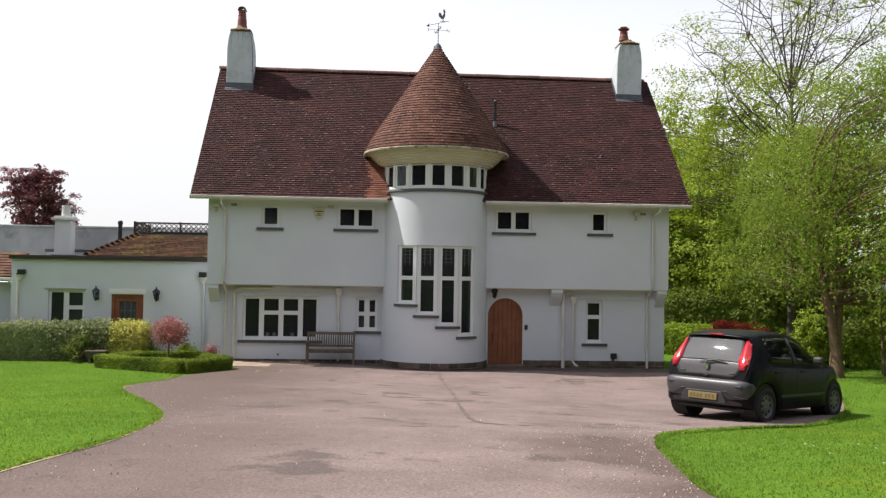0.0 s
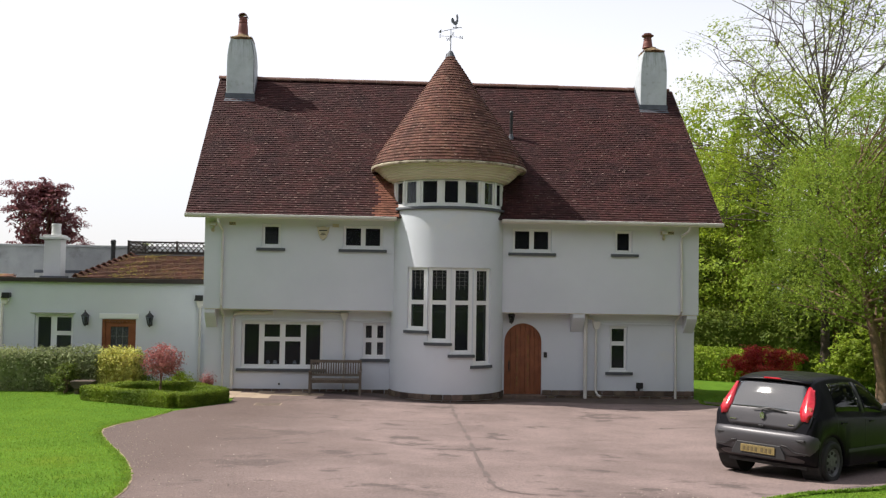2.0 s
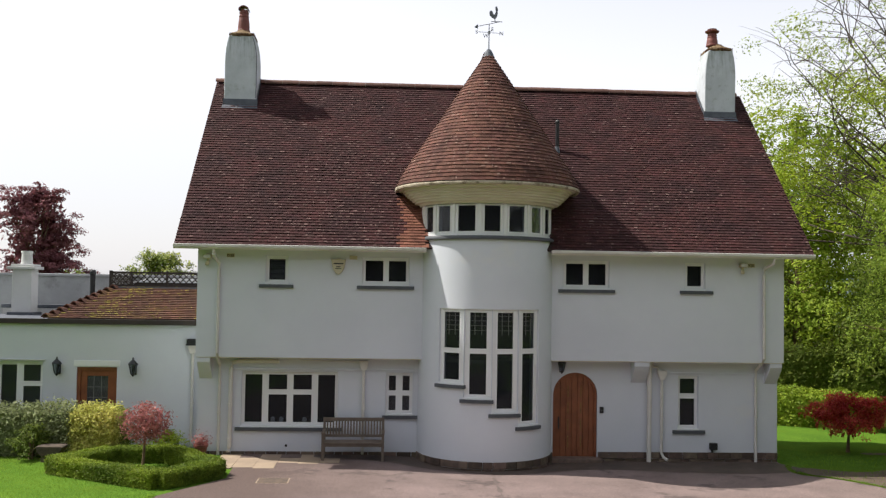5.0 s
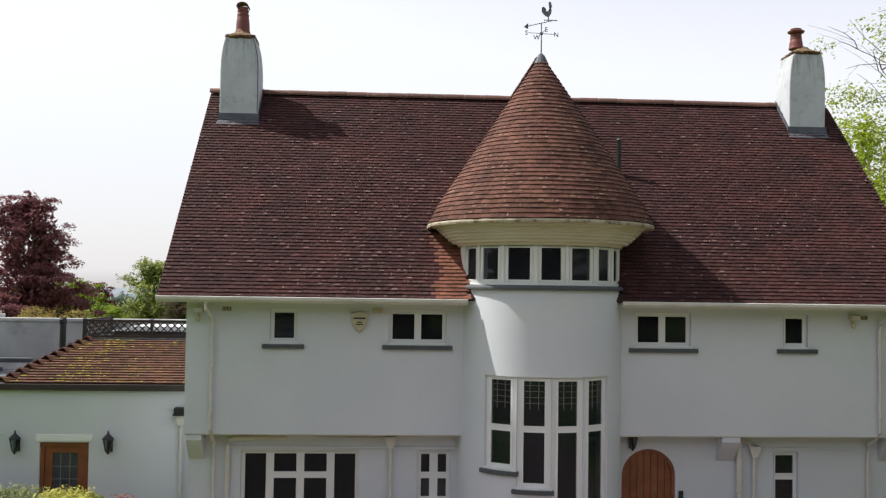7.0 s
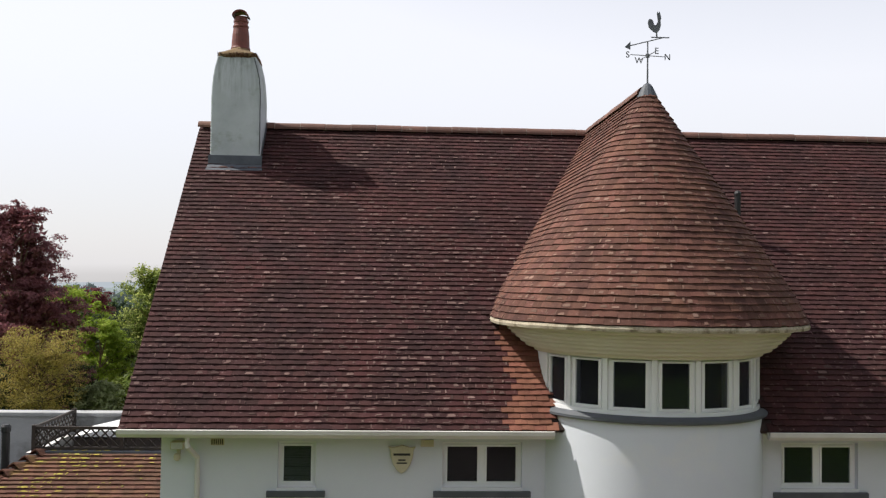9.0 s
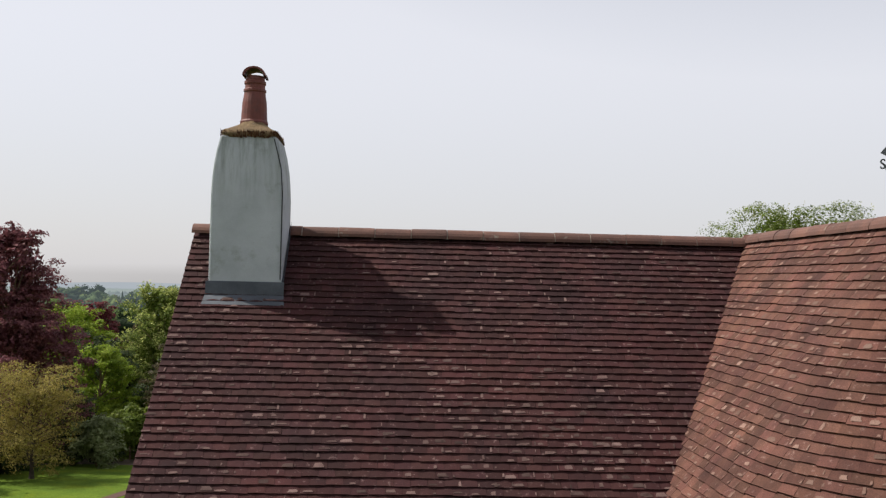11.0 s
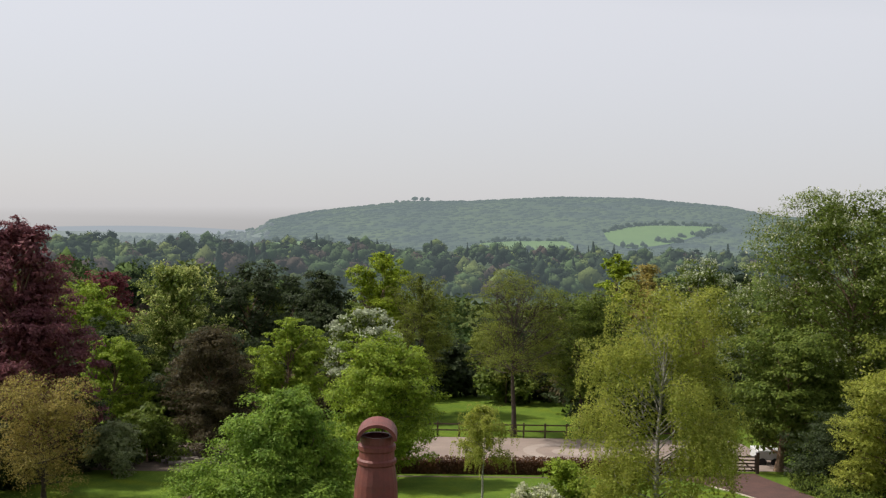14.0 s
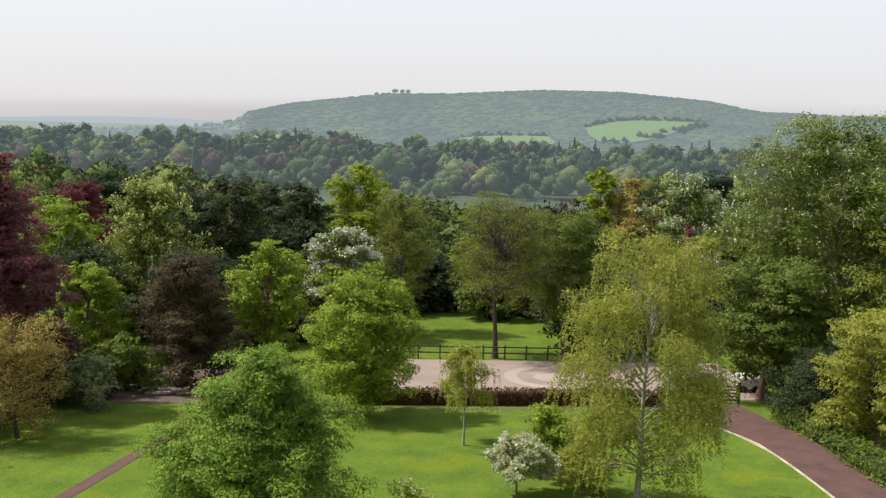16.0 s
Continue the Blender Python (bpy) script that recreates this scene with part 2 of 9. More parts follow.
LAWN = surf("mown_lawn", (0.103, 0.192, 0.022), (0.070, 0.145, 0.018), 1.3, 1.0, 0.03, 0.38, 0.9, 0.03, spec=0.02, stain=(0.138, 0.200, 0.020), stain_size=2.6, stain_at=0.53)
DRIVE = surf("red_brown_drive", (0.125, 0.072, 0.062), (0.092, 0.058, 0.052), 1.2, 0.95, 0.05, 0.4, 0.8, 0.012, spec=0.1, stain=(0.075, 0.05, 0.042), stain_size=1.2)
BARK = surf("brown_bark", (0.215, 0.135, 0.082), (0.125, 0.083, 0.055), 0.2, 0.95, 0.03, 0.35, 0.9, 0.02)
BARK_DARK = surf("dark_furrowed_bark", (0.085, 0.062, 0.047), (0.052, 0.040, 0.032), 0.2, 0.95, 0.03, 0.35, 0.9, 0.02)
BARK_PALE = surf("pale_bark", (0.27, 0.23, 0.19), (0.16, 0.13, 0.105), 0.2, 0.95, 0.03, 0.35, 0.8, 0.02)


# ---- mesh helpers ----
class Geo:
    """Vertices and faces gathered for one mesh."""

    def __init__(self):
        self.v, self.f = [], []

    def add(self, verts, faces):
        n = len(self.v)
        self.v.extend(tuple(p) for p in verts)
        self.f.extend(tuple(n + i for i in f) for f in faces)
        return self

    def box(self, x0, x1, y0, y1, z0, z1, m=None):
        vs = [Vector((x, y, z)) for z in (z0, z1) for y in (y0, y1) for x in (x0, x1)]
        if m is not None:
            vs = [m @ v for v in vs]
        return self.add(vs, BOX)

    def tube(self, pts, radii, n=8, caps=True):
        pts = [Vector(p) for p in pts]
        rings, up = [], Vector((0, 0, 1))
        for i, p in enumerate(pts):
            d = (pts[min(i + 1, len(pts) - 1)] - pts[max(i - 1, 0)]).normalized()
            s = d.cross(up if abs(d.z) < 0.9 else Vector((1, 0, 0))).normalized()
            w = s.cross(d)
            r = radii[i] if isinstance(radii, (list, tuple)) else radii
            rings.append([p + r * (math.cos(a) * s + math.sin(a) * w) for a in (2 * math.pi * k / n for k in range(n))])
        fs = [(i * n + k, i * n + (k + 1) % n, (i + 1) * n + (k + 1) % n, (i + 1) * n + k) for i in range(len(pts) - 1) for k in range(n)]
        if caps:
            fs += [tuple(reversed(range(n))), tuple((len(pts) - 1) * n + k for k in range(n))]
        return self.add([v for r in rings for v in r], fs)

    def lathe(self, prof, cx, cy, n=24):
        """prof: (radius, height) from bottom to top."""
        vs = [(cx + r * math.cos(2 * math.pi * k / n), cy + r * math.sin(2 * math.pi * k / n), z) for r, z in prof for k in range(n)]
        fs = [(i * n + k, i * n + (k + 1) % n, (i + 1) * n + (k + 1) % n, (i + 1) * n + k) for i in range(len(prof) - 1) for k in range(n)]
        fs += [tuple(reversed(range(n))), tuple((len(prof) - 1) * n + k for k in range(n))]
        return self.add(vs, fs)

    def prism(self, poly, axis, a, b):
        """A flat outline (u, v) drawn out along an axis from a to b."""
        def at(u, v, w):
            return (w, u, v) if axis == "x" else (u, w, v) if axis == "y" else (u, v, w)
        n = len(poly)
        return self.add([at(u, v, w) for w in (a, b) for u, v in poly],
                        [tuple(range(n)), tuple(reversed(range(n, 2 * n)))] + [(k, n + k, n + (k + 1) % n, (k + 1) % n) for k in range(n)])

    def mesh(self, name):
        me = bpy.data.meshes.new(name)
        me.from_pydata(self.v, [], self.f)
        bm = bmesh.new()
        bm.from_mesh(me)
        if len(self.f) < 4000:
            bmesh.ops.recalc_face_normals(bm, faces=bm.faces)
        bm.to_mesh(me)
        bm.free()
        return me


BOX = [(0, 2, 3, 1), (4, 5, 7, 6), (0, 1, 5, 4), (2, 6, 7, 3), (0, 4, 6, 2), (1, 3, 7, 5)]


def part(name, geo, material, parent=None, label="", bevel=0.0, smooth=False):
    me = geo if isinstance(geo, bpy.types.Mesh) else geo.mesh(name)
    if not me.materials:
        me.materials.append(material)
    if smooth:
        me.shade_smooth()
    ob = new(name, me)
    if parent is not None:
        ob.parent = parent
        if parent.parent is None or True:
            ob.matrix_parent_inverse = parent.matrix_basis.inverted() if parent.parent is None else (parent.parent.matrix_basis @ parent.matrix_parent_inverse @ parent.matrix_basis).inverted()
    if bevel:
        b = ob.modifiers.new("edge", "BEVEL")
        b.width, b.segments, b.limit_method = bevel, 2, "ANGLE"
    if label:
        tagged(ob, label)
    return ob


def thing(name, at, label, category, group="", kind=""):
    e = new(name)
    e.location = at
    e.empty_display_size = 0.2
    return tagged(e, label, category, group, kind)


def panel(geo, f, us, zs, holes, thick):
    """A wall with real thickness over breaks us x zs, with openings; f(u, z, depth) gives the place."""
    idx, nu, nz = {}, len(us) - 1, len(zs) - 1

    def vid(i, k, d):
        if (i, k, d) not in idx:
            idx[i, k, d] = len(geo.v)
            geo.v.append(tuple(f(us[i], zs[k], d * thick)))
        return idx[i, k, d]

    def solid(i, k):
        if not (0 <= i < nu and 0 <= k < nz):
            return False
        u, z = (us[i] + us[i + 1]) / 2, (zs[k] + zs[k + 1]) / 2
        return not any(a < u < b and c < z < d for a, b, c, d in holes)

    for i in range(nu):
        for k in range(nz):
            if not solid(i, k):
                continue
            geo.f.append((vid(i, k, 0), vid(i + 1, k, 0), vid(i + 1, k + 1, 0), vid(i, k + 1, 0)))
            geo.f.append((vid(i, k, 1), vid(i, k + 1, 1), vid(i + 1, k + 1, 1), vid(i + 1, k, 1)))
            for di, dk, (p, q) in ((-1, 0, ((0, 0), (0, 1))), (1, 0, ((1, 1), (1, 0))), (0, -1, ((1, 0), (0, 0))), (0, 1, ((0, 1), (1, 1)))):
                if not solid(i + di, k + dk):
                    a, b = (i + p[0], k + p[1]), (i + q[0], k + q[1])
                    geo.f.append((vid(*a, 0), vid(*b, 0), vid(*b, 1), vid(*a, 1)))
    return geo


def breaks(lo, hi, cuts, step):
    base = sorted({round(c, 5) for c in [lo, hi, *cuts] if lo <= c <= hi})
    out = []
    for a, b in zip(base, base[1:]):
        n = max(1, math.ceil((b - a) / step))
        out += [a + (b - a) * k / n for k in range(n)]
    return out + [base[-1]]


def ubox(geo, f, u0, u1, z0, z1, d0, d1, cut=1):
    for k in range(cut):
        a, b = u0 + (u1 - u0) * k / cut, u0 + (u1 - u0) * (k + 1) / cut
        geo.add([f(u, z, d) for z in (z0, z1) for d in (d0, d1) for u in (a, b)], BOX)
    return geo


def window(parent, f, u0, u1, z0, z1, cols, rows=(), sill=None, d=0.09, rim=0.045, sash=0.03, cut=1, came=0, rows_by_col=None):
    """A casement window in an opening: frame, sashes, panes and a sill. cols, rows: places of the bars (u, width)."""
    w = new("window")
    w.parent = parent
    w.matrix_parent_inverse = parent.matrix_basis.inverted()
    w.empty_display_size = 0.1
    g = Geo()
    ubox(g, f, u0, u1, z0, z0 + rim, d, d + 0.07, cut)
    ubox(g, f, u0, u1, z1 - rim, z1, d, d + 0.07, cut)
    edges = [(u0, u0 + rim)] + [(c - wd / 2, c + wd / 2) for c, wd in cols] + [(u1 - rim, u1)]
    for a, b in edges:
        ubox(g, f, a, b, z0 + rim, z1 - rim, d, d + 0.07)
    part("window_frame", g, WHITE, w, bevel=0.004)
    for i, ((_, a), (b, _)) in enumerate(zip(edges, edges[1:])):
        rr = rows_by_col[i] if rows_by_col else rows
        zz = [(z0, z0 + rim)] + [(r - wd / 2, r + wd / 2) for r, wd in rr] + [(z1 - rim, z1)]
        for k, ((_, c), (e, _)) in enumerate(zip(zz, zz[1:])):
            s = Geo()
            ubox(s, f, a, b, c, c + sash, d - 0.012, d + 0.05)
            ubox(s, f, a, b, e - sash, e, d - 0.012, d + 0.05)
            ubox(s, f, a, a + sash, c + sash, e - sash, d - 0.012, d + 0.05)
            ubox(s, f, b - sash, b, c + sash, e - sash, d - 0.012, d + 0.05)
            if k < len(zz) - 2:
                ubox(s, f, a, b, zz[k + 1][0], zz[k + 1][1], d, d + 0.06)
            part("sash", s, WHITE, w, bevel=0.003)
            pane = Geo()
            ubox(pane, f, a + sash, b - sash, c + sash, e - sash, d + 0.014, d + 0.018)
            part("pane", pane, GLASS, w).visible_shadow = False
            if came and k == len(zz) - 2:         # small leaded squares in the head of the upper light
                c = e - (e - c) * 0.62
                cg = Geo()
                n = max(2, round((b - a) / came))
                for j in range(1, n):
                    uu = a + (b - a) * j / n
                    ubox(cg, f, uu - 0.0035, uu + 0.0035, c, e - sash, d + 0.008, d + 0.013)
                n = max(2, round((e - c) / came))
                for j in range(1, n):
                    zq = c + (e - c) * j / n
                    ubox(cg, f, a + sash, b - sash, zq - 0.0035, zq + 0.0035, d + 0.008, d + 0.013)
                part("glazing_lead", cg, LEADCAME, w)
    if sill:
        s = Geo()
        ubox(s, f, sill[0], sill[1], z0 - 0.115, z0 - 0.035, -0.06, d + 0.02, cut * 2)
        part("sill", s, SLATE, w, bevel=0.006)
        s = Geo()
        ubox(s, f, u0 - 0.01, u1 + 0.01, z0 - 0.036, z0 + 0.004, -0.012, d + 0.02, cut)
        part("inner_sill", s, WHITE, w)
    return w


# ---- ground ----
# colour of the air's haze, which far surfaces give off as painted glow
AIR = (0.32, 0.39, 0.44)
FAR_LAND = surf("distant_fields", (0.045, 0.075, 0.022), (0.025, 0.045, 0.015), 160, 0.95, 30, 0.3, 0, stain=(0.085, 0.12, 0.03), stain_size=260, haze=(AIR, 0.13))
SPREAD = 1.25                      # the garden behind the house is laid out on a small plan, then spread to its true size
PLAN = Vector((-5.21, 27.65, 14.10)), Vector((-5.37, 27.65, 14.72))


def spread(x, y, z=0.0):
    return PLAN[1] + (Vector((x, y, z)) - PLAN[0]) * SPREAD


def plan_z(x, y):
    """Height of the ground on the small plan of the back garden."""
    return float(np.interp(y, (40, 75, 85, 102, 130, 160, 250), (0.45, -1.05, -2.2, -3.7, -5, -7, -14)))


BACK = [spread(0, y, plan_z(0, y)) for y in (60, 75, 85, 102, 130, 160)]
GY = (-400, 0, 12, 15.1, 23.8, 29, 40) + tuple(p.y for p in BACK) + (250, 450, 700, 1300, 2100, 5000)
GZ = (3.0, 2.0, 1.35, 1.1, 0.56, 0.52, 0.45) + tuple(p.z for p in BACK) + (-16, -24, -26, -22, -46, -76)


def ground_z(x, y):
    """Height of the ground; the forecourt dips a little towards its right side."""
    dip = min(1.0, max(0.0, (x + 1.5) / 5.5)) * float(np.interp(y, (7, 14, 18, 25), (0, 0.17, 0.17, 0)))
    dip += min(1.0, max(0.0, (x + 1.5) / 2.0)) * float(np.interp(y, (24, 28.5, 31, 36), (0, 0.13, 0.13, 0)))
    dip += min(1.0, max(0.0, (x - 8.2) / 1.5)) * float(np.interp(y, (29.5, 32.5, 40, 50), (0, 0.26, 0.26, 0)))      # the side lawn
    return float(np.interp(y, GY, GZ)) - dip
xs = [-3200, -2200, -1500, -1000, -700, -500, -350, -250, -180, -130, -90] + list(range(-70, -14, 5)) + list(range(-14, 15)) + list(range(18, 71, 5)) + [90, 130, 180, 250, 350, 500, 700, 1000, 1500, 2200, 3200]
ys = [-400, -200, -100, -50, -20] + [0, 3] + list(range(5, 31)) + [32, 36, 40] + list(range(45, 141, 5)) + [150, 160, 180, 200, 225, 250, 300, 350, 400, 450, 520, 600, 700, 850, 1000, 1300, 1700, 2100, 2800, 3600, 4600]
g = Geo()
g.v = [(x, y, ground_z(x, y)) for y in ys for x in xs]
g.f = [(j * len(xs) + i, j * len(xs) + i + 1, (j + 1) * len(xs) + i + 1, (j + 1) * len(xs) + i) for j in range(len(ys) - 1) for i in range(len(xs) - 1)]
land = part("ground", g, LAWN, smooth=True)
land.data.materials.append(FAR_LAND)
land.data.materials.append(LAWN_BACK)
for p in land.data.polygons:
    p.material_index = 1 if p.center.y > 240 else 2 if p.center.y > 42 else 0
tagged(land, "mown green lawn rolling down to a wooded valley", "lawn", kind="structure")


def curve_through(pts, n=8, closed=False):
    """A smooth line through points of the plan."""
    out, m = [], len(pts)
    for i in range(m if closed else m - 1):
        p = [Vector(pts[(i + k) % m]) if closed else Vector(pts[min(max(i + k, 0), m - 1)]) for k in (-1, 0, 1, 2)]
        for s in range(n):
            t = s / n
            out.append(0.5 * ((2 * p[1]) + (p[2] - p[0]) * t + (2 * p[0] - 5 * p[1] + 4 * p[2] - p[3]) * t * t + (3 * p[1] - p[0] - 3 * p[2] + p[3]) * t ** 3))
    return out if closed else out + [Vector(pts[-1])]


def drape(outline, lift, step=1.0):
    """A sheet on the ground inside an outline, cut fine enough to follow the slope."""
    bm = bmesh.new()
    bm.faces.new([bm.verts.new((p[0], p[1], 0)) for p in outline])
    y0, y1 = min(p[1] for p in outline), max(p[1] for p in outline)
    y = math.floor(y0 / step + 1) * step
    while y < y1:
        bmesh.ops.bisect_plane(bm, geom=bm.verts[:] + bm.edges[:] + bm.faces[:], plane_co=(0, y, 0), plane_no=(0, 1, 0))
        y += step
    if y0 < 30:
        for x in range(-2, 14):
            bmesh.ops.bisect_plane(bm, geom=bm.verts[:] + bm.edges[:] + bm.faces[:], plane_co=(x, 0, 0), plane_no=(1, 0, 0))
    bmesh.ops.triangulate(bm, faces=bm.faces[:])
    for v in bm.verts:
        v.co.z = ground_z(v.co.x, v.co.y) + lift
    me = bpy.data.meshes.new("sheet")
    bm.normal_update()
    for f in bm.faces:
        if f.normal.z < 0:
            f.normal_flip()
    bm.to_mesh(me)
    bm.free()
    return me


LAWN_L = curve_through([(-3.95, 5.0), (-3.85, 8.5), (-3.55, 10.3), (-3.5, 12.2), (-3.75, 14.0), (-4.4, 16.2), (-5.4, 18.8), (-6.0, 20.8), (-5.9, 22.8), (-5.6, 24.9)])
LAWN_R = curve_through([(1.5, 5.0), (1.56, 7.43), (1.75, 8.65), (2.21, 10.91), (2.82, 12.41), (4.2, 14.03), (5.64, 14.7), (6.72, 15.95), (7.72, 17.5), (8.62, 19.25), (9.29, 20.96), (9.66, 23.28), (9.3, 25.2), (8.6, 27.0), (7.9, 27.9), (8.1, 28.95)])
outline = [(p.x, p.y) for p in LAWN_L] + [(-4.6, 26.6), (-4.75, 29.5), (8.1, 29.5)] + [(p.x, p.y) for p in reversed(LAWN_R)] + [(1.5, -14), (-3.95, -14)]
tagged(part("driveway", drape(outline, 0.018), ASPHALT), "worn reddish-brown tarmac forecourt with patches and stains", "driveway", kind="structure")


def edging(name, line, width, height, material, label, length=0.9):
    """Kerb stones set along a line, each a piece of its own."""
    root = tagged(new(name), label, "kerb", kind="structure")
    acc, last, made = 0.0, Vector(line[0]), 0
    pts = [Vector(p) for p in line]
    samples = [pts[0]]
    for a, b in zip(pts, pts[1:]):
        seg, d = (b - a).length, 0.0
        while acc + seg - d >= length:
            d += length - acc
            acc = 0.0
            samples.append(a.lerp(b, d / seg))
        acc += seg - d
    for a, b in zip(samples, samples[1:]):
        mid, ang = (a + b) / 2, math.atan2(b.y - a.y, b.x - a.x)
        h = (b - a).length / 2 - 0.004
        gg = Geo().box(-h, h, -width / 2, width / 2, -0.08, height)
        za, zb = ground_z(a.x, a.y), ground_z(b.x, b.y)
        me = gg.mesh("kerb_stone")
        me.materials.append(material)
        ob = new("kerb_stone", me)
        ob.parent = root
        ob.matrix_basis = pose(mid.x, mid.y, (za + zb) / 2, 0, math.degrees(-math.atan2(zb - za, 2 * h)), math.degrees(ang))
    return root


# the dark seam where two lays of tarmac meet
g = Geo()
seam = curve_through([(0.95, 27.2), (0.85, 24.0), (0.75, 20.0), (0.55, 15.5), (0.62, 13.5), (1.6, 13.3), (3.0, 13.55)], 10)
for k, (a, b) in enumerate(zip(seam, seam[1:])):
    n = (b - a).normalized().orthogonal() * (0.03 + 0.015 * math.sin(k * 1.7) + 0.012 * math.sin(k * 4.1)) * (0.45 if b.x > 1.5 else 1.0)
    g.add([(*p, ground_z(p[0], p[1]) + 0.0225) for p in (a - n, b - n, b + n, a + n)], [(0, 1, 2, 3)])
TAR = surf("tar_seam", (0.105, 0.080, 0.074), (0.14, 0.106, 0.098), 0.15, 0.85, 0.02, 0.3, 0.5, 0.004)
tagged(part("tarmac_seam", g, TAR), "dark jagged seam across the tarmac forecourt", "seam", kind="structure")

# the house's cast shadow on the tarmac, painted as a dark strip
SHADOW_TARMAC = surf("shadow_tarmac", (0.098, 0.070, 0.056), (0.062, 0.046, 0.039), 0.5, 0.75, 0.03, 0.5, 0.8, 0.01, stain=(0.13, 0.10, 0.09), stain_size=0.4, stain_at=0.56)
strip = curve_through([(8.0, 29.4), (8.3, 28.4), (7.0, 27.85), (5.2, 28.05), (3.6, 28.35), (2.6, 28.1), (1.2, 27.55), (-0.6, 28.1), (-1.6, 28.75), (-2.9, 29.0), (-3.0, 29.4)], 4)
tagged(part("damp_strip", drape([(p.x, p.y) for p in strip], 0.0245), SHADOW_TARMAC), "painted shadow of the house on the tarmac along its foot", "driveway", kind="structure")

# ---- the house ----
HX0, HX1, HYB = -5.78, 8.11, 34.5
FY, LY, JZ, EZ = 29.12, 29.50, 2.82, 5.40          # upper front, lower front, jetty, eaves
RX0, RX1, RYE, RZE, RYR, RK = -6.24, 8.66, 28.71, 5.42, 33.53, 0.981
RZR = RZE + (RYR - RYE) * RK
CX, CY, TR = 0.97, 29.60, 1.60                     # the stair tower

house = thing("house", (1.0, 29.5, 0.5), "large white rendered house with brown tile roof and round tower", "house")


def front(y):
    return lambda u, z, d: (u, y + d, z)


up, low = front(FY), front(LY)
holes_up = [(-4.22, -3.70, 4.55, 5.18), (-1.98, -0.88, 4.55, 5.18), (2.77, 3.87, 4.54, 5.19), (5.70, 6.19, 4.55, 5.18)]
holes_low = [(-4.77, -2.51, 1.19, 2.46), (-1.385, -0.745, 1.49, 2.46), (5.655, 6.165, 1.19, 2.46)]
TH = 0.28


def front_wall(f, x0, x1, z0, z1, holes):
    g = Geo()
    return panel(g, f, breaks(x0, x1, [h[k] for h in holes for k in (0, 1)], 20), breaks(z0, z1, [h[k] for h in holes for k in (2, 3)], 20), holes, TH)


part("upper_wall", front_wall(up, HX0, -0.4, JZ, EZ + 0.1, holes_up), RENDER, house)
part("upper_wall", front_wall(up, 2.3, HX1, JZ, EZ + 0.1, holes_up), RENDER, house)
part("lower_wall", front_wall(low, HX0 + 0.06, -0.4, 0.2, JZ, holes_low), RENDER, house)
# right of the door, and the wall over the arched doorway
DX, DR, DZ = 3.155, 0.535, 1.975
part("lower_wall", front_wall(low, DX + DR, HX1 - 0.02, 0.2, JZ, holes_low), RENDER, house)
arch = [(DX + DR * math.cos(a), DZ + DR * math.sin(a)) for a in (math.pi * k / 20 for k in range(20, -1, -1))]
g = Geo().prism([(2.3, 0.2), (DX - DR, 0.2)] + arch + [(DX + DR, JZ), (2.3, JZ)], "y", LY, LY + TH)
part("door_surround", g, RENDER, house)
# gables, rear wall
for x0, x1 in ((HX0, HX0 + TH), (HX1 - TH, HX1)):
    g = Geo().prism([(FY + 0.002, JZ), (FY + 0.002, RZE + 0.2), (RYR, RZR - 0.12), (HYB, RZE + 0.2), (HYB, 0.2), (LY + 0.002, 0.2), (LY + 0.002, JZ)], "x", x0 + 0.001, x1 - 0.001)
    part("gable_wall", g, RENDER, house)
part("rear_wall", Geo().box(HX0 + TH, HX1 - TH, HYB - TH, HYB, 0.2, EZ), RENDER, house)
part("jetty_soffit", Geo().box(HX0 + 0.03, HX1 - 0.03, FY + 0.02, LY + 0.01, JZ - 0.02, JZ + 0.06), SOFFIT, house)
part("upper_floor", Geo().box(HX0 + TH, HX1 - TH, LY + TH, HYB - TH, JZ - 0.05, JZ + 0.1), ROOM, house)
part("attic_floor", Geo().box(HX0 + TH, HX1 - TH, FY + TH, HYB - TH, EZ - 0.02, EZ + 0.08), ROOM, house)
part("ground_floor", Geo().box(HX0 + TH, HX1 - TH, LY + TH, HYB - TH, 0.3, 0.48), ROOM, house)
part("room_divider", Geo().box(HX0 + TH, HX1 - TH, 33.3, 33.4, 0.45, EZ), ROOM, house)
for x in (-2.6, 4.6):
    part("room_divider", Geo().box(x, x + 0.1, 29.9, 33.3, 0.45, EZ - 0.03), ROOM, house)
# ledge over the ground floor windows, corbels under the jetty
part("ledge", Geo().box(-5.0, -0.55, LY - 0.035, LY + 0.01, 2.50, 2.545), RENDER, house, bevel=0.008)
part("ledge", Geo().box(4.95, HX1 - 0.2, LY - 0.035, LY + 0.01, 2.50, 2.545), RENDER, house, bevel=0.008)
for x0, x1 in ((HX0 + 0.03, HX0 + 0.33), (4.5, 4.86), (HX1 - 0.33, HX1 - 0.03)):
    prof = [(LY + 0.02, JZ - 0.015), (FY + 0.02, JZ - 0.015), (FY + 0.02, JZ - 0.12)]
    prof += [(FY + 0.02 + 0.34 * k / 5, JZ - 0.12 - 0.40 * (k / 5) ** 0.85) for k in range(1, 6)] + [(LY + 0.02, JZ - 0.55)]
    part("corbel", Geo().prism(prof, "x", x0, x1), RENDER, house, bevel=0.01)

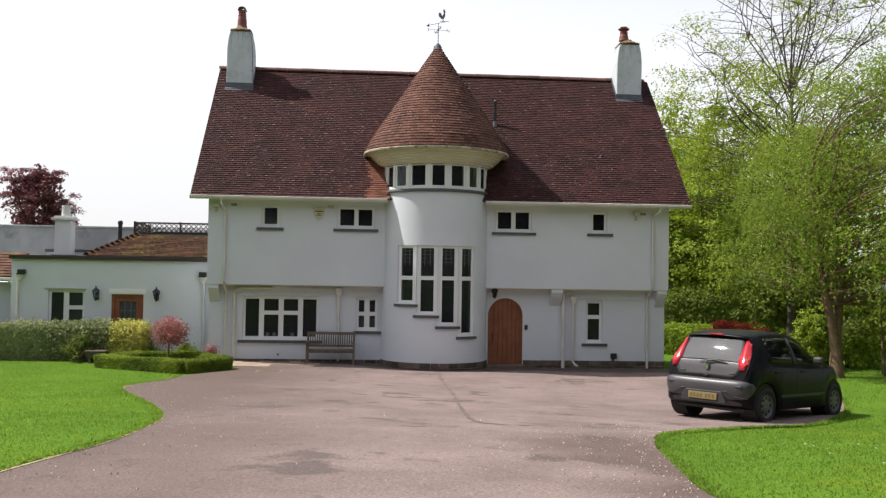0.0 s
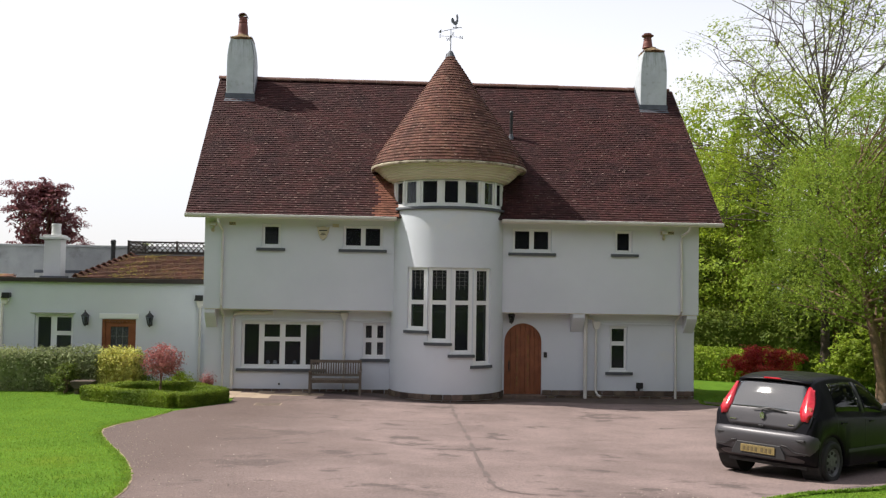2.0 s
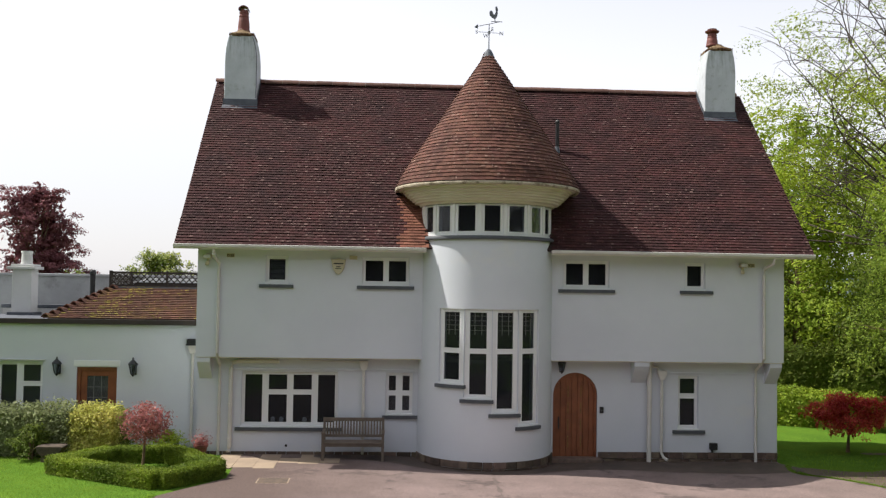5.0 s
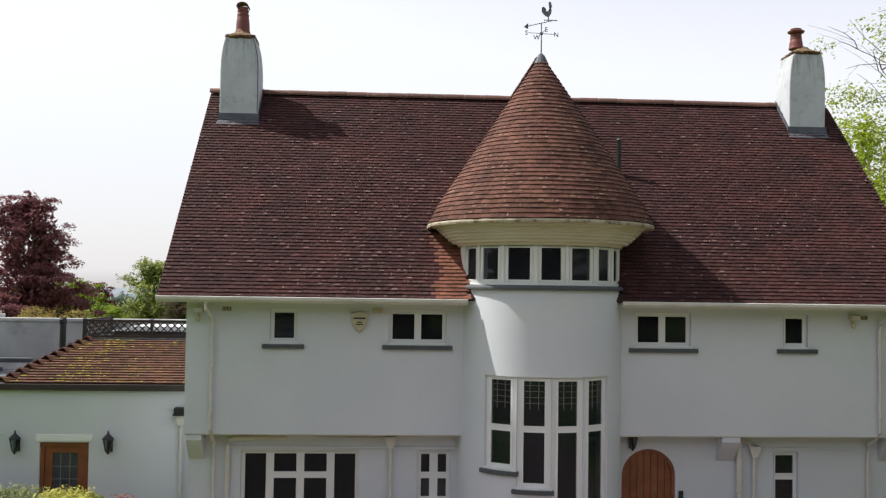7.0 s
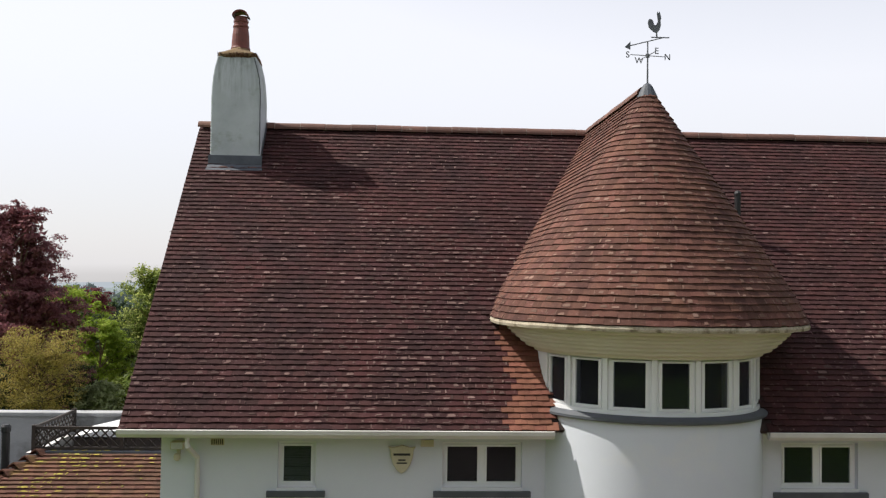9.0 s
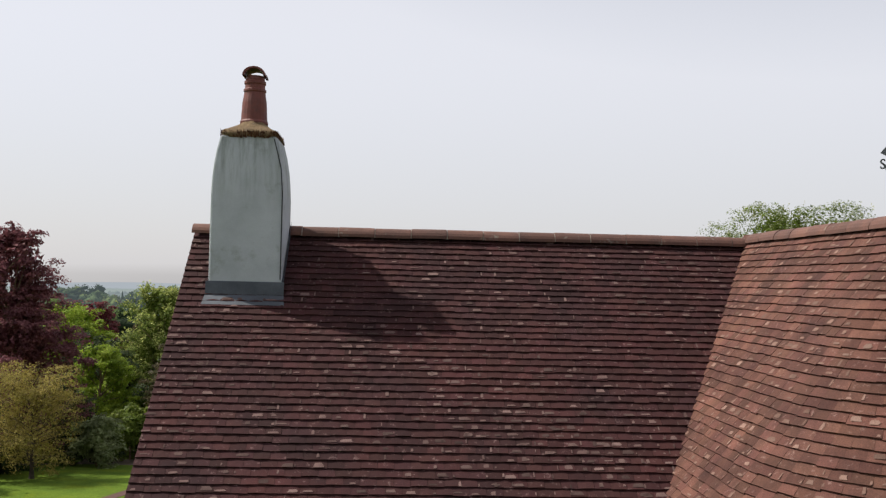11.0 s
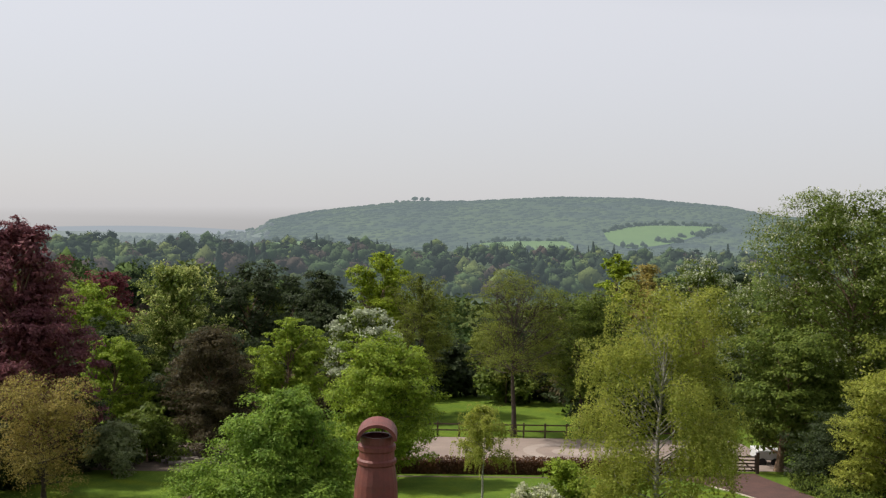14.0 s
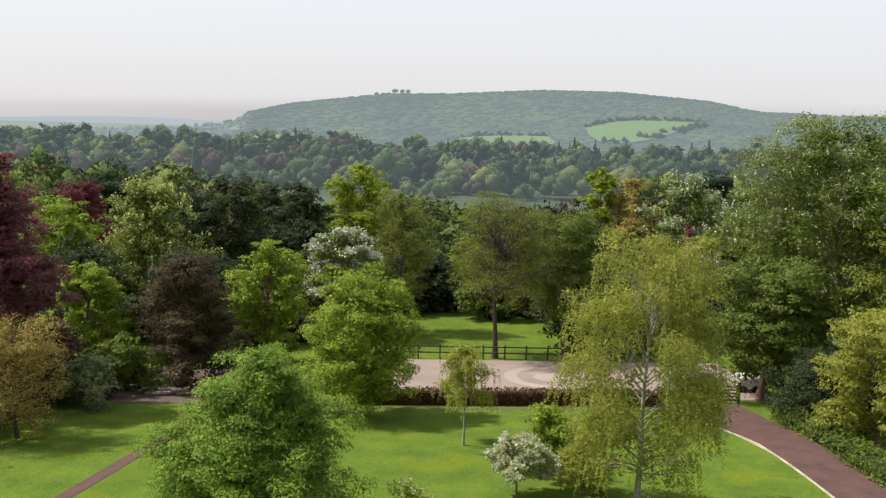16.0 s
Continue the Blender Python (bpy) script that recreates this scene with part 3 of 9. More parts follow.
window(house, up, *holes_up[0], [], (), (-4.36, -3.57))
blind = thing("window_blind", (-3.96, FY + 0.15, 4.6), "grey slatted blind hanging in a small upper window", "blind")
for k in range(13):
    z = 4.62 + k * 0.04
    part("slat", Geo().add([(-4.17, FY + 0.135, z), (-3.75, FY + 0.135, z), (-3.75, FY + 0.16, z + 0.018), (-4.17, FY + 0.16, z + 0.018), (-4.17, FY + 0.135, z + 0.003), (-3.75, FY + 0.135, z + 0.003), (-3.75, FY + 0.16, z + 0.021), (-4.17, FY + 0.16, z + 0.021)],
                           [(0, 1, 2, 3), (7, 6, 5, 4), (0, 4, 5, 1), (2, 6, 7, 3)]), CURTAIN, blind)
window(house, up, *holes_up[1], [(-1.425, 0.07)], (), (-2.10, -0.76))
window(house, up, *holes_up[2], [(3.32, 0.07)], (), (2.65, 4.00))
window(house, up, *holes_up[3], [], (), (5.57, 6.37))
t_bar = [(1.975, 0.06)]
window(house, low, *holes_low[0], [(-4.22, 0.09), (-3.64, 0.09), (-3.06, 0.09)], (), (-4.90, -2.40), rows_by_col=[[], t_bar, t_bar, []])
window(house, low, *holes_low[1], [(-1.065, 0.10)], t_bar, (-1.46, -0.60))
window(house, low, *holes_low[2], [], [(1.965, 0.06)], (5.53, 6.32))
# blind slats, curtains
g = Geo()
for k in range(17):
    z = 4.62 + k * 0.031
    g.add([(-4.14, FY + 0.20, z), (-3.78, FY + 0.20, z), (-3.78, FY + 0.225, z + 0.018), (-4.14, FY + 0.225, z + 0.018)], [(0, 1, 2, 3)])
tagged(part("window_blind", g, CURTAIN), "pale slatted blind drawn behind a small window", "blind")
for x0, x1 in ((-1.34, -1.13), (-0.99, -0.79)):
    g = Geo()
    for k in range(12):
        a, b = x0 + (x1 - x0) * k / 12, x0 + (x1 - x0) * (k + 1) / 12
        ya, yb = LY + 0.22 + 0.012 * (k % 2), LY + 0.22 + 0.012 * ((k + 1) % 2)
        g.add([(a, ya, 1.5), (b, yb, 1.5), (b, yb, 1.96), (a, ya, 1.96)], [(0, 1, 2, 3)])
    tagged(part("net_curtain", g, CURTAIN), "pale half curtain behind a small casement", "curtain", "curtains")

# arched plank door
door = thing("front_door", (DX, LY + 0.1, 0.46), "arched varnished oak plank door with narrow glazed slits, closed", "door")
n = 7
for k in range(n):
    a, b = DX - DR + 0.055 + (2 * DR - 0.11) * k / n, DX - DR + 0.055 + (2 * DR - 0.11) * (k + 1) / n
    top = [(x, DZ + math.sqrt(max((DR - 0.055) ** 2 - (x - DX) ** 2, 0))) for x in (b - 0.004, (a + b) / 2, a + 0.004)]
    part("board", Geo().prism([(a + 0.004, 0.48), (b - 0.004, 0.48)] + top, "y", LY + 0.09, LY + 0.13), OAK, door, bevel=0.004)
part("door_backing", Geo().prism([(DX - DR + 0.04, 0.47), (DX + DR - 0.04, 0.47)] + [(DX + (DR - 0.04) * math.cos(a), DZ + (DR - 0.04) * math.sin(a)) for a in (math.pi * k / 20 for k in range(21))], "y", LY + 0.12, LY + 0.15), OAK_DARK, door)
ring = [(math.cos(math.pi * k / 24), math.sin(math.pi * k / 24)) for k in range(25)]
g = Geo()
outer = [(DX + DR - 0.002, 0.46)] + [(DX + (DR - 0.002) * c, DZ + (DR - 0.002) * s) for c, s in ring] + [(DX - DR + 0.002, 0.46)]
inner = [(DX + DR - 0.06, 0.46)] + [(DX + (DR - 0.06) * c, DZ + (DR - 0.06) * s) for c, s in ring] + [(DX - DR + 0.06, 0.46)]
for k in range(len(outer) - 1):
    q = [outer[k], outer[k + 1], inner[k + 1], inner[k]]
    g.add([(x, y, z) for y in (LY + 0.05, LY + 0.15) for x, z in q], [(0, 1, 2, 3), (7, 6, 5, 4), (0, 4, 5, 1), (2, 6, 7, 3)])
part("door_frame", g, OAK, door)
for x in (DX - 0.155, DX + 0.155):
    for z in (0.72, 1.12, 1.52, 1.92):
        part("glazed_slit", Geo().box(x - 0.014, x + 0.014, LY + 0.084, LY + 0.1, z, z + 0.27), AMBER, door, "narrow amber glass slit")
part("door_handle", Geo().box(DX - 0.40, DX - 0.37, LY + 0.05, LY + 0.09, 1.15, 1.45), IRON, door, bevel=0.008)
part("threshold", Geo().box(DX - 0.62, DX + 0.60, LY - 0.30, LY + 0.1, 0.40, 0.50), STONE, door, "brick door step", bevel=0.01)

# ---- stair tower ----
def tower_at(r=TR):
    return lambda u, z, d: (CX + (r - d) * math.sin(u), CY - (r - d) * math.cos(u), z)


tw = tower_at()
ang = lambda x: math.asin(max(-1, min(1, (x - CX) / TR)))
# stair windows step down with the stair inside
ST = [(-0.812, -0.405, 2.36), (-0.398, -0.003, 2.05), (0.004, 0.392, 1.74), (0.399, 0.775, 1.44)]
SZ = 4.03
holes_t = [(a, b, z, SZ) for a, b, z in ST]
g = Geo()
panel(g, tw, breaks(-1.75, 1.75, [h[k] for h in holes_t for k in (0, 1)], 0.028), breaks(0.2, 5.62, [SZ] + [s[2] for s in ST], 20), holes_t, 0.25)
part("tower_wall", g, RENDER, house, smooth=False)
for i, (a, b, z) in enumerate(ST):
    window(house, tw, a, b, z, SZ, [], [(3.09, 0.055)], (a - 0.045, b + 0.03), d=0.05, cut=2, came=0.105)
# window band under the cornice
TB = 1.56
tb = tower_at(TB)
band = [(-1.31, -0.99), (-0.955, -0.625), (-0.585, -0.22), (-0.18, 0.15), (0.19, 0.54), (0.585, 0.895), (0.94, 1.24), (1.29, 1.52)]
holes_b = [(a, b, 5.74, 6.42) for a, b in band]
g = Geo()
panel(g, tb, breaks(-1.75, 1.75, [h[k] for h in holes_b for k in (0, 1)], 0.028), [5.6, 5.74, 6.42, 6.5], holes_b, 0.2)
part("tower_window_band", g, WHITE, house, "white framed band of small windows")
for a, b in band:
    window(house, tb, a, b, 5.74, 6.42, [], (), None, d=0.03, rim=0.02, sash=0.028)


def stadium(r, back=31.2, n=72):
    """The tower's outline at radius r: round in front, straight sides running back into the roof."""
    return [(CX - r, back)] + [(CX - r * math.cos(math.pi * k / n), CY - r * math.sin(math.pi * k / n)) for k in range(n + 1)] + [(CX + r, back)]


def sweep(prof, back=31.2):
    """prof: (radius, height) points of a moulding run round the tower."""
    g = Geo()
    rows = [[(x, y, z) for x, y in stadium(r, back)] for r, z in prof]
    n = len(rows[0])
    g.v = [p for r in rows for p in r]
    m = len(rows)
    g.f = [(i * n + k, i * n + k + 1, ((i + 1) % m) * n + k + 1, ((i + 1) % m) * n + k) for i in range(m) for k in range(n - 1)]
    return g


part("tower_sill", sweep([(1.50, 5.60), (1.655, 5.60), (1.67, 5.612), (1.67, 5.645), (1.60, 5.69), (1.50, 5.69)]), SLATE, house, "grey painted sill ring")
cove = [(1.50, 6.42), (1.60, 6.42), (1.62, 6.46)]
for k in range(6):
    s = k / 6
    r0, r1 = 1.64 + 0.38 * s ** 0.8, 1.64 + 0.38 * ((k + 1) / 6) ** 0.8
    z = 6.47 + 0.055 * k
    cove += [(r0, z), (r1 - 0.012, z + 0.012), (r1, z + 0.03)]
cove += [(2.02, 6.83), (1.50, 6.83)]
part("tower_cornice", sweep(cove), SOFFIT, house, "cream stepped cornice under the cone roof")
part("tower_gutter", sweep([(2.02, 6.80), (2.09, 6.80), (2.135, 6.83), (2.14, 6.875), (2.12, 6.875), (2.105, 6.845), (2.02, 6.835)], 30.25), SOFFIT, house)
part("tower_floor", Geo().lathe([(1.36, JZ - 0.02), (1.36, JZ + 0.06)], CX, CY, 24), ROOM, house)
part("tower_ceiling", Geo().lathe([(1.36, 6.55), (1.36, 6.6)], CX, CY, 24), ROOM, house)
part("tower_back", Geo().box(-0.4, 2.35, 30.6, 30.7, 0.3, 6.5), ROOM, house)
# ---- roofs ----
def roof_pt(x, s, lift=0.0, back=False):
    """A point on the main roof: s metres up the slope from the eaves; the rear slope is steeper."""
    q = math.hypot(1, RK)
    y, z = RYE + s / q, RZE + s * RK / q
    y, z = y - lift * RK / q, z + lift / q
    return (x, RYR + (RYR - y) * 0.28 if back else y, z)


SLOPE = (RYR - RYE) * math.hypot(1, RK)
TW, GAUGE = 0.168, 0.1005


def tower_r(z):
    """Radius of the tower roof at a height: a straight cone with a slight flare at the eaves."""
    if z > 7.2:
        return max(0.02, (10.26 - z) * 0.664)
    return (10.26 - 7.2) * 0.664 + (7.2 - z) * 0.47


roof = part("main_roof", Geo().add([roof_pt(RX0 + 0.03, 0), roof_pt(RX1 - 0.03, 0), roof_pt(RX1 - 0.03, SLOPE), roof_pt(RX0 + 0.03, SLOPE),
                                    roof_pt(RX0 + 0.03, 0, -0.06), roof_pt(RX1 - 0.03, 0, -0.06), roof_pt(RX1 - 0.03, SLOPE, -0.06), roof_pt(RX0 + 0.03, SLOPE, -0.06)],
                                   [(0, 1, 2, 3), (7, 6, 5, 4), (0, 4, 5, 1), (1, 5, 6, 2), (3, 7, 4, 0)]), UNDER, house, "brown plain clay tile roof, weathered")
rear = part("rear_roof", Geo().add([roof_pt(RX0 + 0.03, 0, 0, True), roof_pt(RX1 - 0.03, 0, 0, True), roof_pt(RX1 - 0.03, SLOPE, 0, True), roof_pt(RX0 + 0.03, SLOPE, 0, True),
                                    roof_pt(RX0 + 0.03, 0, -0.06, True), roof_pt(RX1 - 0.03, 0, -0.06, True), roof_pt(RX1 - 0.03, SLOPE, -0.06, True), roof_pt(RX0 + 0.03, SLOPE, -0.06, True)],
                                   [(3, 2, 1, 0), (4, 5, 6, 7), (1, 5, 4, 0), (2, 6, 5, 1), (0, 4, 7, 3)]), UNDER, house)


def tile_verts(w, length, th, rnd):
    """One plain tile, its tail lifted on the course below: x across, y up the slope, z off the roof."""
    a, b, c = rnd.uniform(-0.003, 0.003), rnd.uniform(-0.0025, 0.004), rnd.uniform(-0.006, 0.006)
    x0, x1 = -w / 2 + 0.0015, w / 2 - 0.0015
    crown = 0.003
    return [(x0, c - a, 0.012 + b), (0, c, 0.012 + b + crown), (x1, c + a, 0.012 + b + rnd.uniform(-0.002, 0.003)),
            (x0, c - a, 0.012 + th + b), (0, c, 0.012 + th + b + crown), (x1, c + a, 0.012 + th + b),
            (x0, length, 0.003), (0, length, 0.005), (x1, length, 0.003)]


TILE_F = [(0, 1, 4, 3), (1, 2, 5, 4), (3, 4, 7, 6), (4, 5, 8, 7), (0, 3, 6), (2, 8, 5)]
rnd = random.Random(4)
rows = int(SLOPE / GAUGE)
cols = int((RX1 - RX0) / TW) + 1
near_tiles = []


def fleck(w, rf):
    """A patch of pale lichen on a tile, most often along a side joint; in the tile's own axes."""
    wf, y0 = rf.uniform(0.010, 0.034), rf.uniform(0.0, 0.03)
    y1 = min(0.095, y0 + rf.uniform(0.02, 0.085))
    x = rf.choice((-1, 1)) * (w / 2 - 0.012) if rf.random() < 0.65 else rf.uniform(-w / 2, w / 2)
    if rf.random() < 0.55:                    # a weathered wash across much of the tile's tail
        wf, y1, x = rf.uniform(0.05, 0.125), y0 + rf.uniform(0.018, 0.06), rf.uniform(-0.4, 0.4) * (w - 0.09)
    j = [rf.uniform(0.7, 1.2) for _ in range(6)]
    pts = [(-wf / 2 * j[0], y0), (wf / 2 * j[1], y0 + 0.004), (wf / 2 * j[2], (y0 + y1) / 2), (wf / 2 * j[3] * 0.7, y1), (-wf / 2 * j[4] * 0.8, y1 - 0.004), (-wf / 2 * j[5], (y0 + y1) / 2)]
    return [(x + a, b, 0.0365 - 0.19 * b) for a, b in pts]


FLECK_F = [(0, 1, 2, 3, 4, 5)]
rf = random.Random(14)
lichen, cone_lichen, orange_field = Geo(), Geo(), Geo()
for back in (False, True):
    g = Geo()
    for r in range(rows):
        s0 = r * GAUGE - 0.03
        off = 0.5 * TW if r % 2 else 0.0
        for c in range(cols + 1):
            x = RX0 + c * TW + off
            if x - TW / 2 < RX0 - 0.02 or x + TW / 2 > RX1 + 0.02:
                x = min(max(x, RX0 + TW / 4), RX1 - TW / 4)
                w = TW / 2
            else:
                w = TW
            p = roof_pt(x, s0)
            if not back:
                if abs(x - CX) < tower_r(p[2]) - 0.25 and p[2] > 6.8:
                    continue
                if abs(x - CX) < 1.45 and p[1] < 30.6:
                    continue
                if r >= rows - 14 and -5.0 < x < -1.45 and w == TW:
                    near_tiles.append((x, s0))
                    if rf.random() < 0.25:
                        lichen.add([roof_pt(x + v[0], s0 + v[1], v[2]) for v in fleck(w, rf)], FLECK_F)
                    continue
            by_tower = not back and p[2] < 6.85 and 0 < CX - x < 2.06 + rnd.uniform(-0.10, 0.10)      # a brighter orange strip left of the tower, below its eaves
            worn = 0.34 * math.exp(-((x + 2.4) / 1.2) ** 2 - (s0 / 2.6) ** 2)
            for _ in range(2):
                if not back and not by_tower and rf.random() < (0.17 + worn + 0.60 * max(0, noise.noise(Vector((x * 0.45, s0 * 0.45, 2))))) * (1.0 if x < CX else 0.4):
                    lichen.add([roof_pt(x + v[0], s0 + v[1], v[2]) for v in fleck(w, rf)], FLECK_F)
            vs = tile_verts(w, GAUGE + 0.05, 0.017, rnd)
            (orange_field if by_tower else g).add([roof_pt(x + v[0], s0 + v[1], v[2], back) for v in vs], TILE_F)
    me = bpy.data.meshes.new("tiles")
    me.from_pydata(g.v, [], g.f)
    tagged(part("roof_tile_field", me, TILE, rear if back else roof), kind="stuff")

tagged(part("sheltered_tiles", orange_field, TILE_ORANGE, roof, "orange-brown tiles left of the tower below its eaves"), kind="stuff")

# cone roof with a level ridge running back to the main ridge
cone = part("tower_roof", sweep([(tower_r(z) - 0.03, z) for z in (6.87, 7.0, 7.2, 7.6, 8.0, 8.5, 9.0, 9.5, 10.0, 10.22)] + [(0.01, 10.1), (1.6, 6.87)], 33.5), UNDER, house, "conical tower roof of small clay tiles")
g = Geo()
z, k = 6.865, 0
while z < 10.2:
    r = tower_r(z)
    dr = (tower_r(z) - tower_r(z + 0.05)) / 0.05
    q = math.hypot(1, dr)
    ymain = RYE + (z - RZE) / RK + 0.12
    side = max(0.0, ymain - CY)
    total = math.pi * r + 2 * side
    n = max(3, round(total / TW))
    w = total / n
    for i in range(-1, n + 1):
        u = (i + 0.5 + (0.5 if k % 2 else 0)) * w
        if u > total:
            continue
        vs = tile_verts(w * 1.01, GAUGE + 0.045, 0.017, rnd)
        spot = rf.random() < 0.45
        if spot:
            vs = vs + fleck(w, rf)
        out = []
        for vx, vy, vz in vs:
            uu = u + vx
            zz = z + vy / q
            rr = max(tower_r(zz), 0.01) + vz * 0.8
            zz += vz * 0.55
            if uu < side:
                out.append((CX - rr, CY + side - uu, zz))
            elif uu > total - side:
                out.append((CX + rr, CY + uu - (total - side), zz))
            else:
                a = (uu - side) / r
                out.append((CX - rr * math.cos(a), CY - rr * math.sin(a), zz))
        g.add(out[:9], TILE_F)
        if spot:
            cone_lichen.add(out[9:], FLECK_F)
    z += GAUGE / q
    k += 1
me = bpy.data.meshes.new("tiles")
me.from_pydata(g.v, [], g.f)
tagged(part("tower_tile_field", me, TILE_CONE, cone), kind="stuff")

# ridge tiles, half round, bedded in mortar
def half_round(r, length, th=0.018, n=10, thick_end=True):
    g = Geo()
    for a0, a1 in ((0.0, length),):
        ring = []
        for x in (a0, a1):
            ring += [(x, rr * math.cos(t) * 1.05, rr * math.sin(t)) for rr in (r, r - th) for t in (math.pi * k / n for k in range(n + 1))]
        m = n + 1
        fs = []
        for k in range(n):
            fs += [(k, k + 1, 2 * m + k + 1, 2 * m + k), (m + k, 3 * m + k, 3 * m + k + 1, m + k + 1), (k, m + k, m + k + 1, k + 1), (2 * m + k, 2 * m + k + 1, 3 * m + k + 1, 3 * m + k)]
        g.add(ring, fs)
    return g


rt = half_round(0.125, 0.452).mesh("ridge_tile")
rt.materials.append(RIDGE)
mb = half_round(0.117, 0.03, 0.03).mesh("mortar_joint")
mb.materials.append(MORTAR)
x = RX0 - 0.02
while x < RX1 - 0.4:
    for me, nm, dx in ((rt, "ridge_tile", 0.0), (mb, "mortar_joint", 0.443)):
        ob = new(nm, me)
        ob.parent = roof
        ob.matrix_parent_inverse = (house.matrix_basis @ roof.matrix_parent_inverse).inverted()
        ob.matrix_basis = pose(x + dx, RYR + rnd.uniform(-0.004, 0.004), RZR - 0.035 + rnd.uniform(-0.004, 0.004), 0, rnd.uniform(-0.5, 0.5), rnd.uniform(-0.4, 0.4))
    x += 0.4625
y = CY + 0.12
while y < RYR - 0.2:
    ob = new("ridge_tile", rt)
    ob.parent = cone
    ob.matrix_parent_inverse = (house.matrix_basis @ cone.matrix_parent_inverse).inverted()
    ob.matrix_basis = pose(CX, y, 10.165 + rnd.uniform(-0.004, 0.004), 0, 0, 90 + rnd.uniform(-0.5, 0.5))
    y += 0.4625
part("lead_cap", Geo().lathe([(0.15, 10.10), (0.10, 10.21), (0.06, 10.28), (0.025, 10.31)], CX, CY + 0.02, 14), LEAD, house, "grey lead cap at the cone's tip")

# gutters, fascia, verge
def rail(prof, x0, x1):
    return Geo().prism(prof, "x", x0, x1)


GP = [(RYE - 0.085, 5.345), (RYE - 0.09, 5.40), (RYE - 0.075, 5.41), (RYE - 0.065, 5.36), (RYE + 0.0, 5.345), (RYE + 0.035, 5.41), (RYE + 0.045, 5.31), (RYE - 0.03, 5.295)]
part("gutter", rail(GP, RX0 - 0.01, CX - TR + 0.12), GUTTER, house, "white painted eaves gutter", bevel=0.004)
part("gutter", rail(GP, CX + TR - 0.16, RX1 + 0.01), GUTTER, house, "white painted eaves gutter", bevel=0.004)
for a, b in ((RX0 + 0.04, CX - TR + 0.1), (CX + TR - 0.1, RX1 - 0.04)):
    part("eaves_soffit", Geo().add([(a, RYE + 0.04, 5.33), (b, RYE + 0.04, 5.33), (b, FY + 0.02, 5.33), (a, FY + 0.02, 5.33), (a, RYE + 0.04, 5.42), (b, RYE + 0.04, 5.42), (b, FY + 0.02, 5.42), (a, FY + 0.02, 5.42)],
                                   [(0, 1, 2, 3), (7, 6, 5, 4), (0, 4, 5, 1), (1, 5, 6, 2), (2, 6, 7, 3), (3, 7, 4, 0)]), SOFFIT, house)
for xa, xb in ((RX0 + 0.02, HX0 + 0.05), (HX1 - 0.05, RX1 - 0.02)):
    for back in (False, True):
        g = Geo().add([roof_pt(x, s, l, back) for l in (-0.10, -0.06) for s in (0.05, SLOPE - 0.02) for x in (xa, xb)], BOX)
        part("verge_soffit", g, SOFFIT, house)
# lead valleys beside the tower
for sgn in (-1, 1):
    part("valley", Geo().add([(CX + sgn * 2.22, 30.05, 6.80), (CX + sgn * 0.1, 33.45, 10.12), (CX + sgn * 0.0, 33.3, 10.16), (CX + sgn * 2.1, 30.0, 6.86)], [(0, 1, 2, 3)]), LEAD, house)


# ---- chimneys ----
MOSS_RED = surf("red_brown_moss", (0.125, 0.048, 0.020), (0.060, 0.026, 0.014), 0.03, 0.95, 0.01, 0.4, 0, vary="island", spread=0.5)


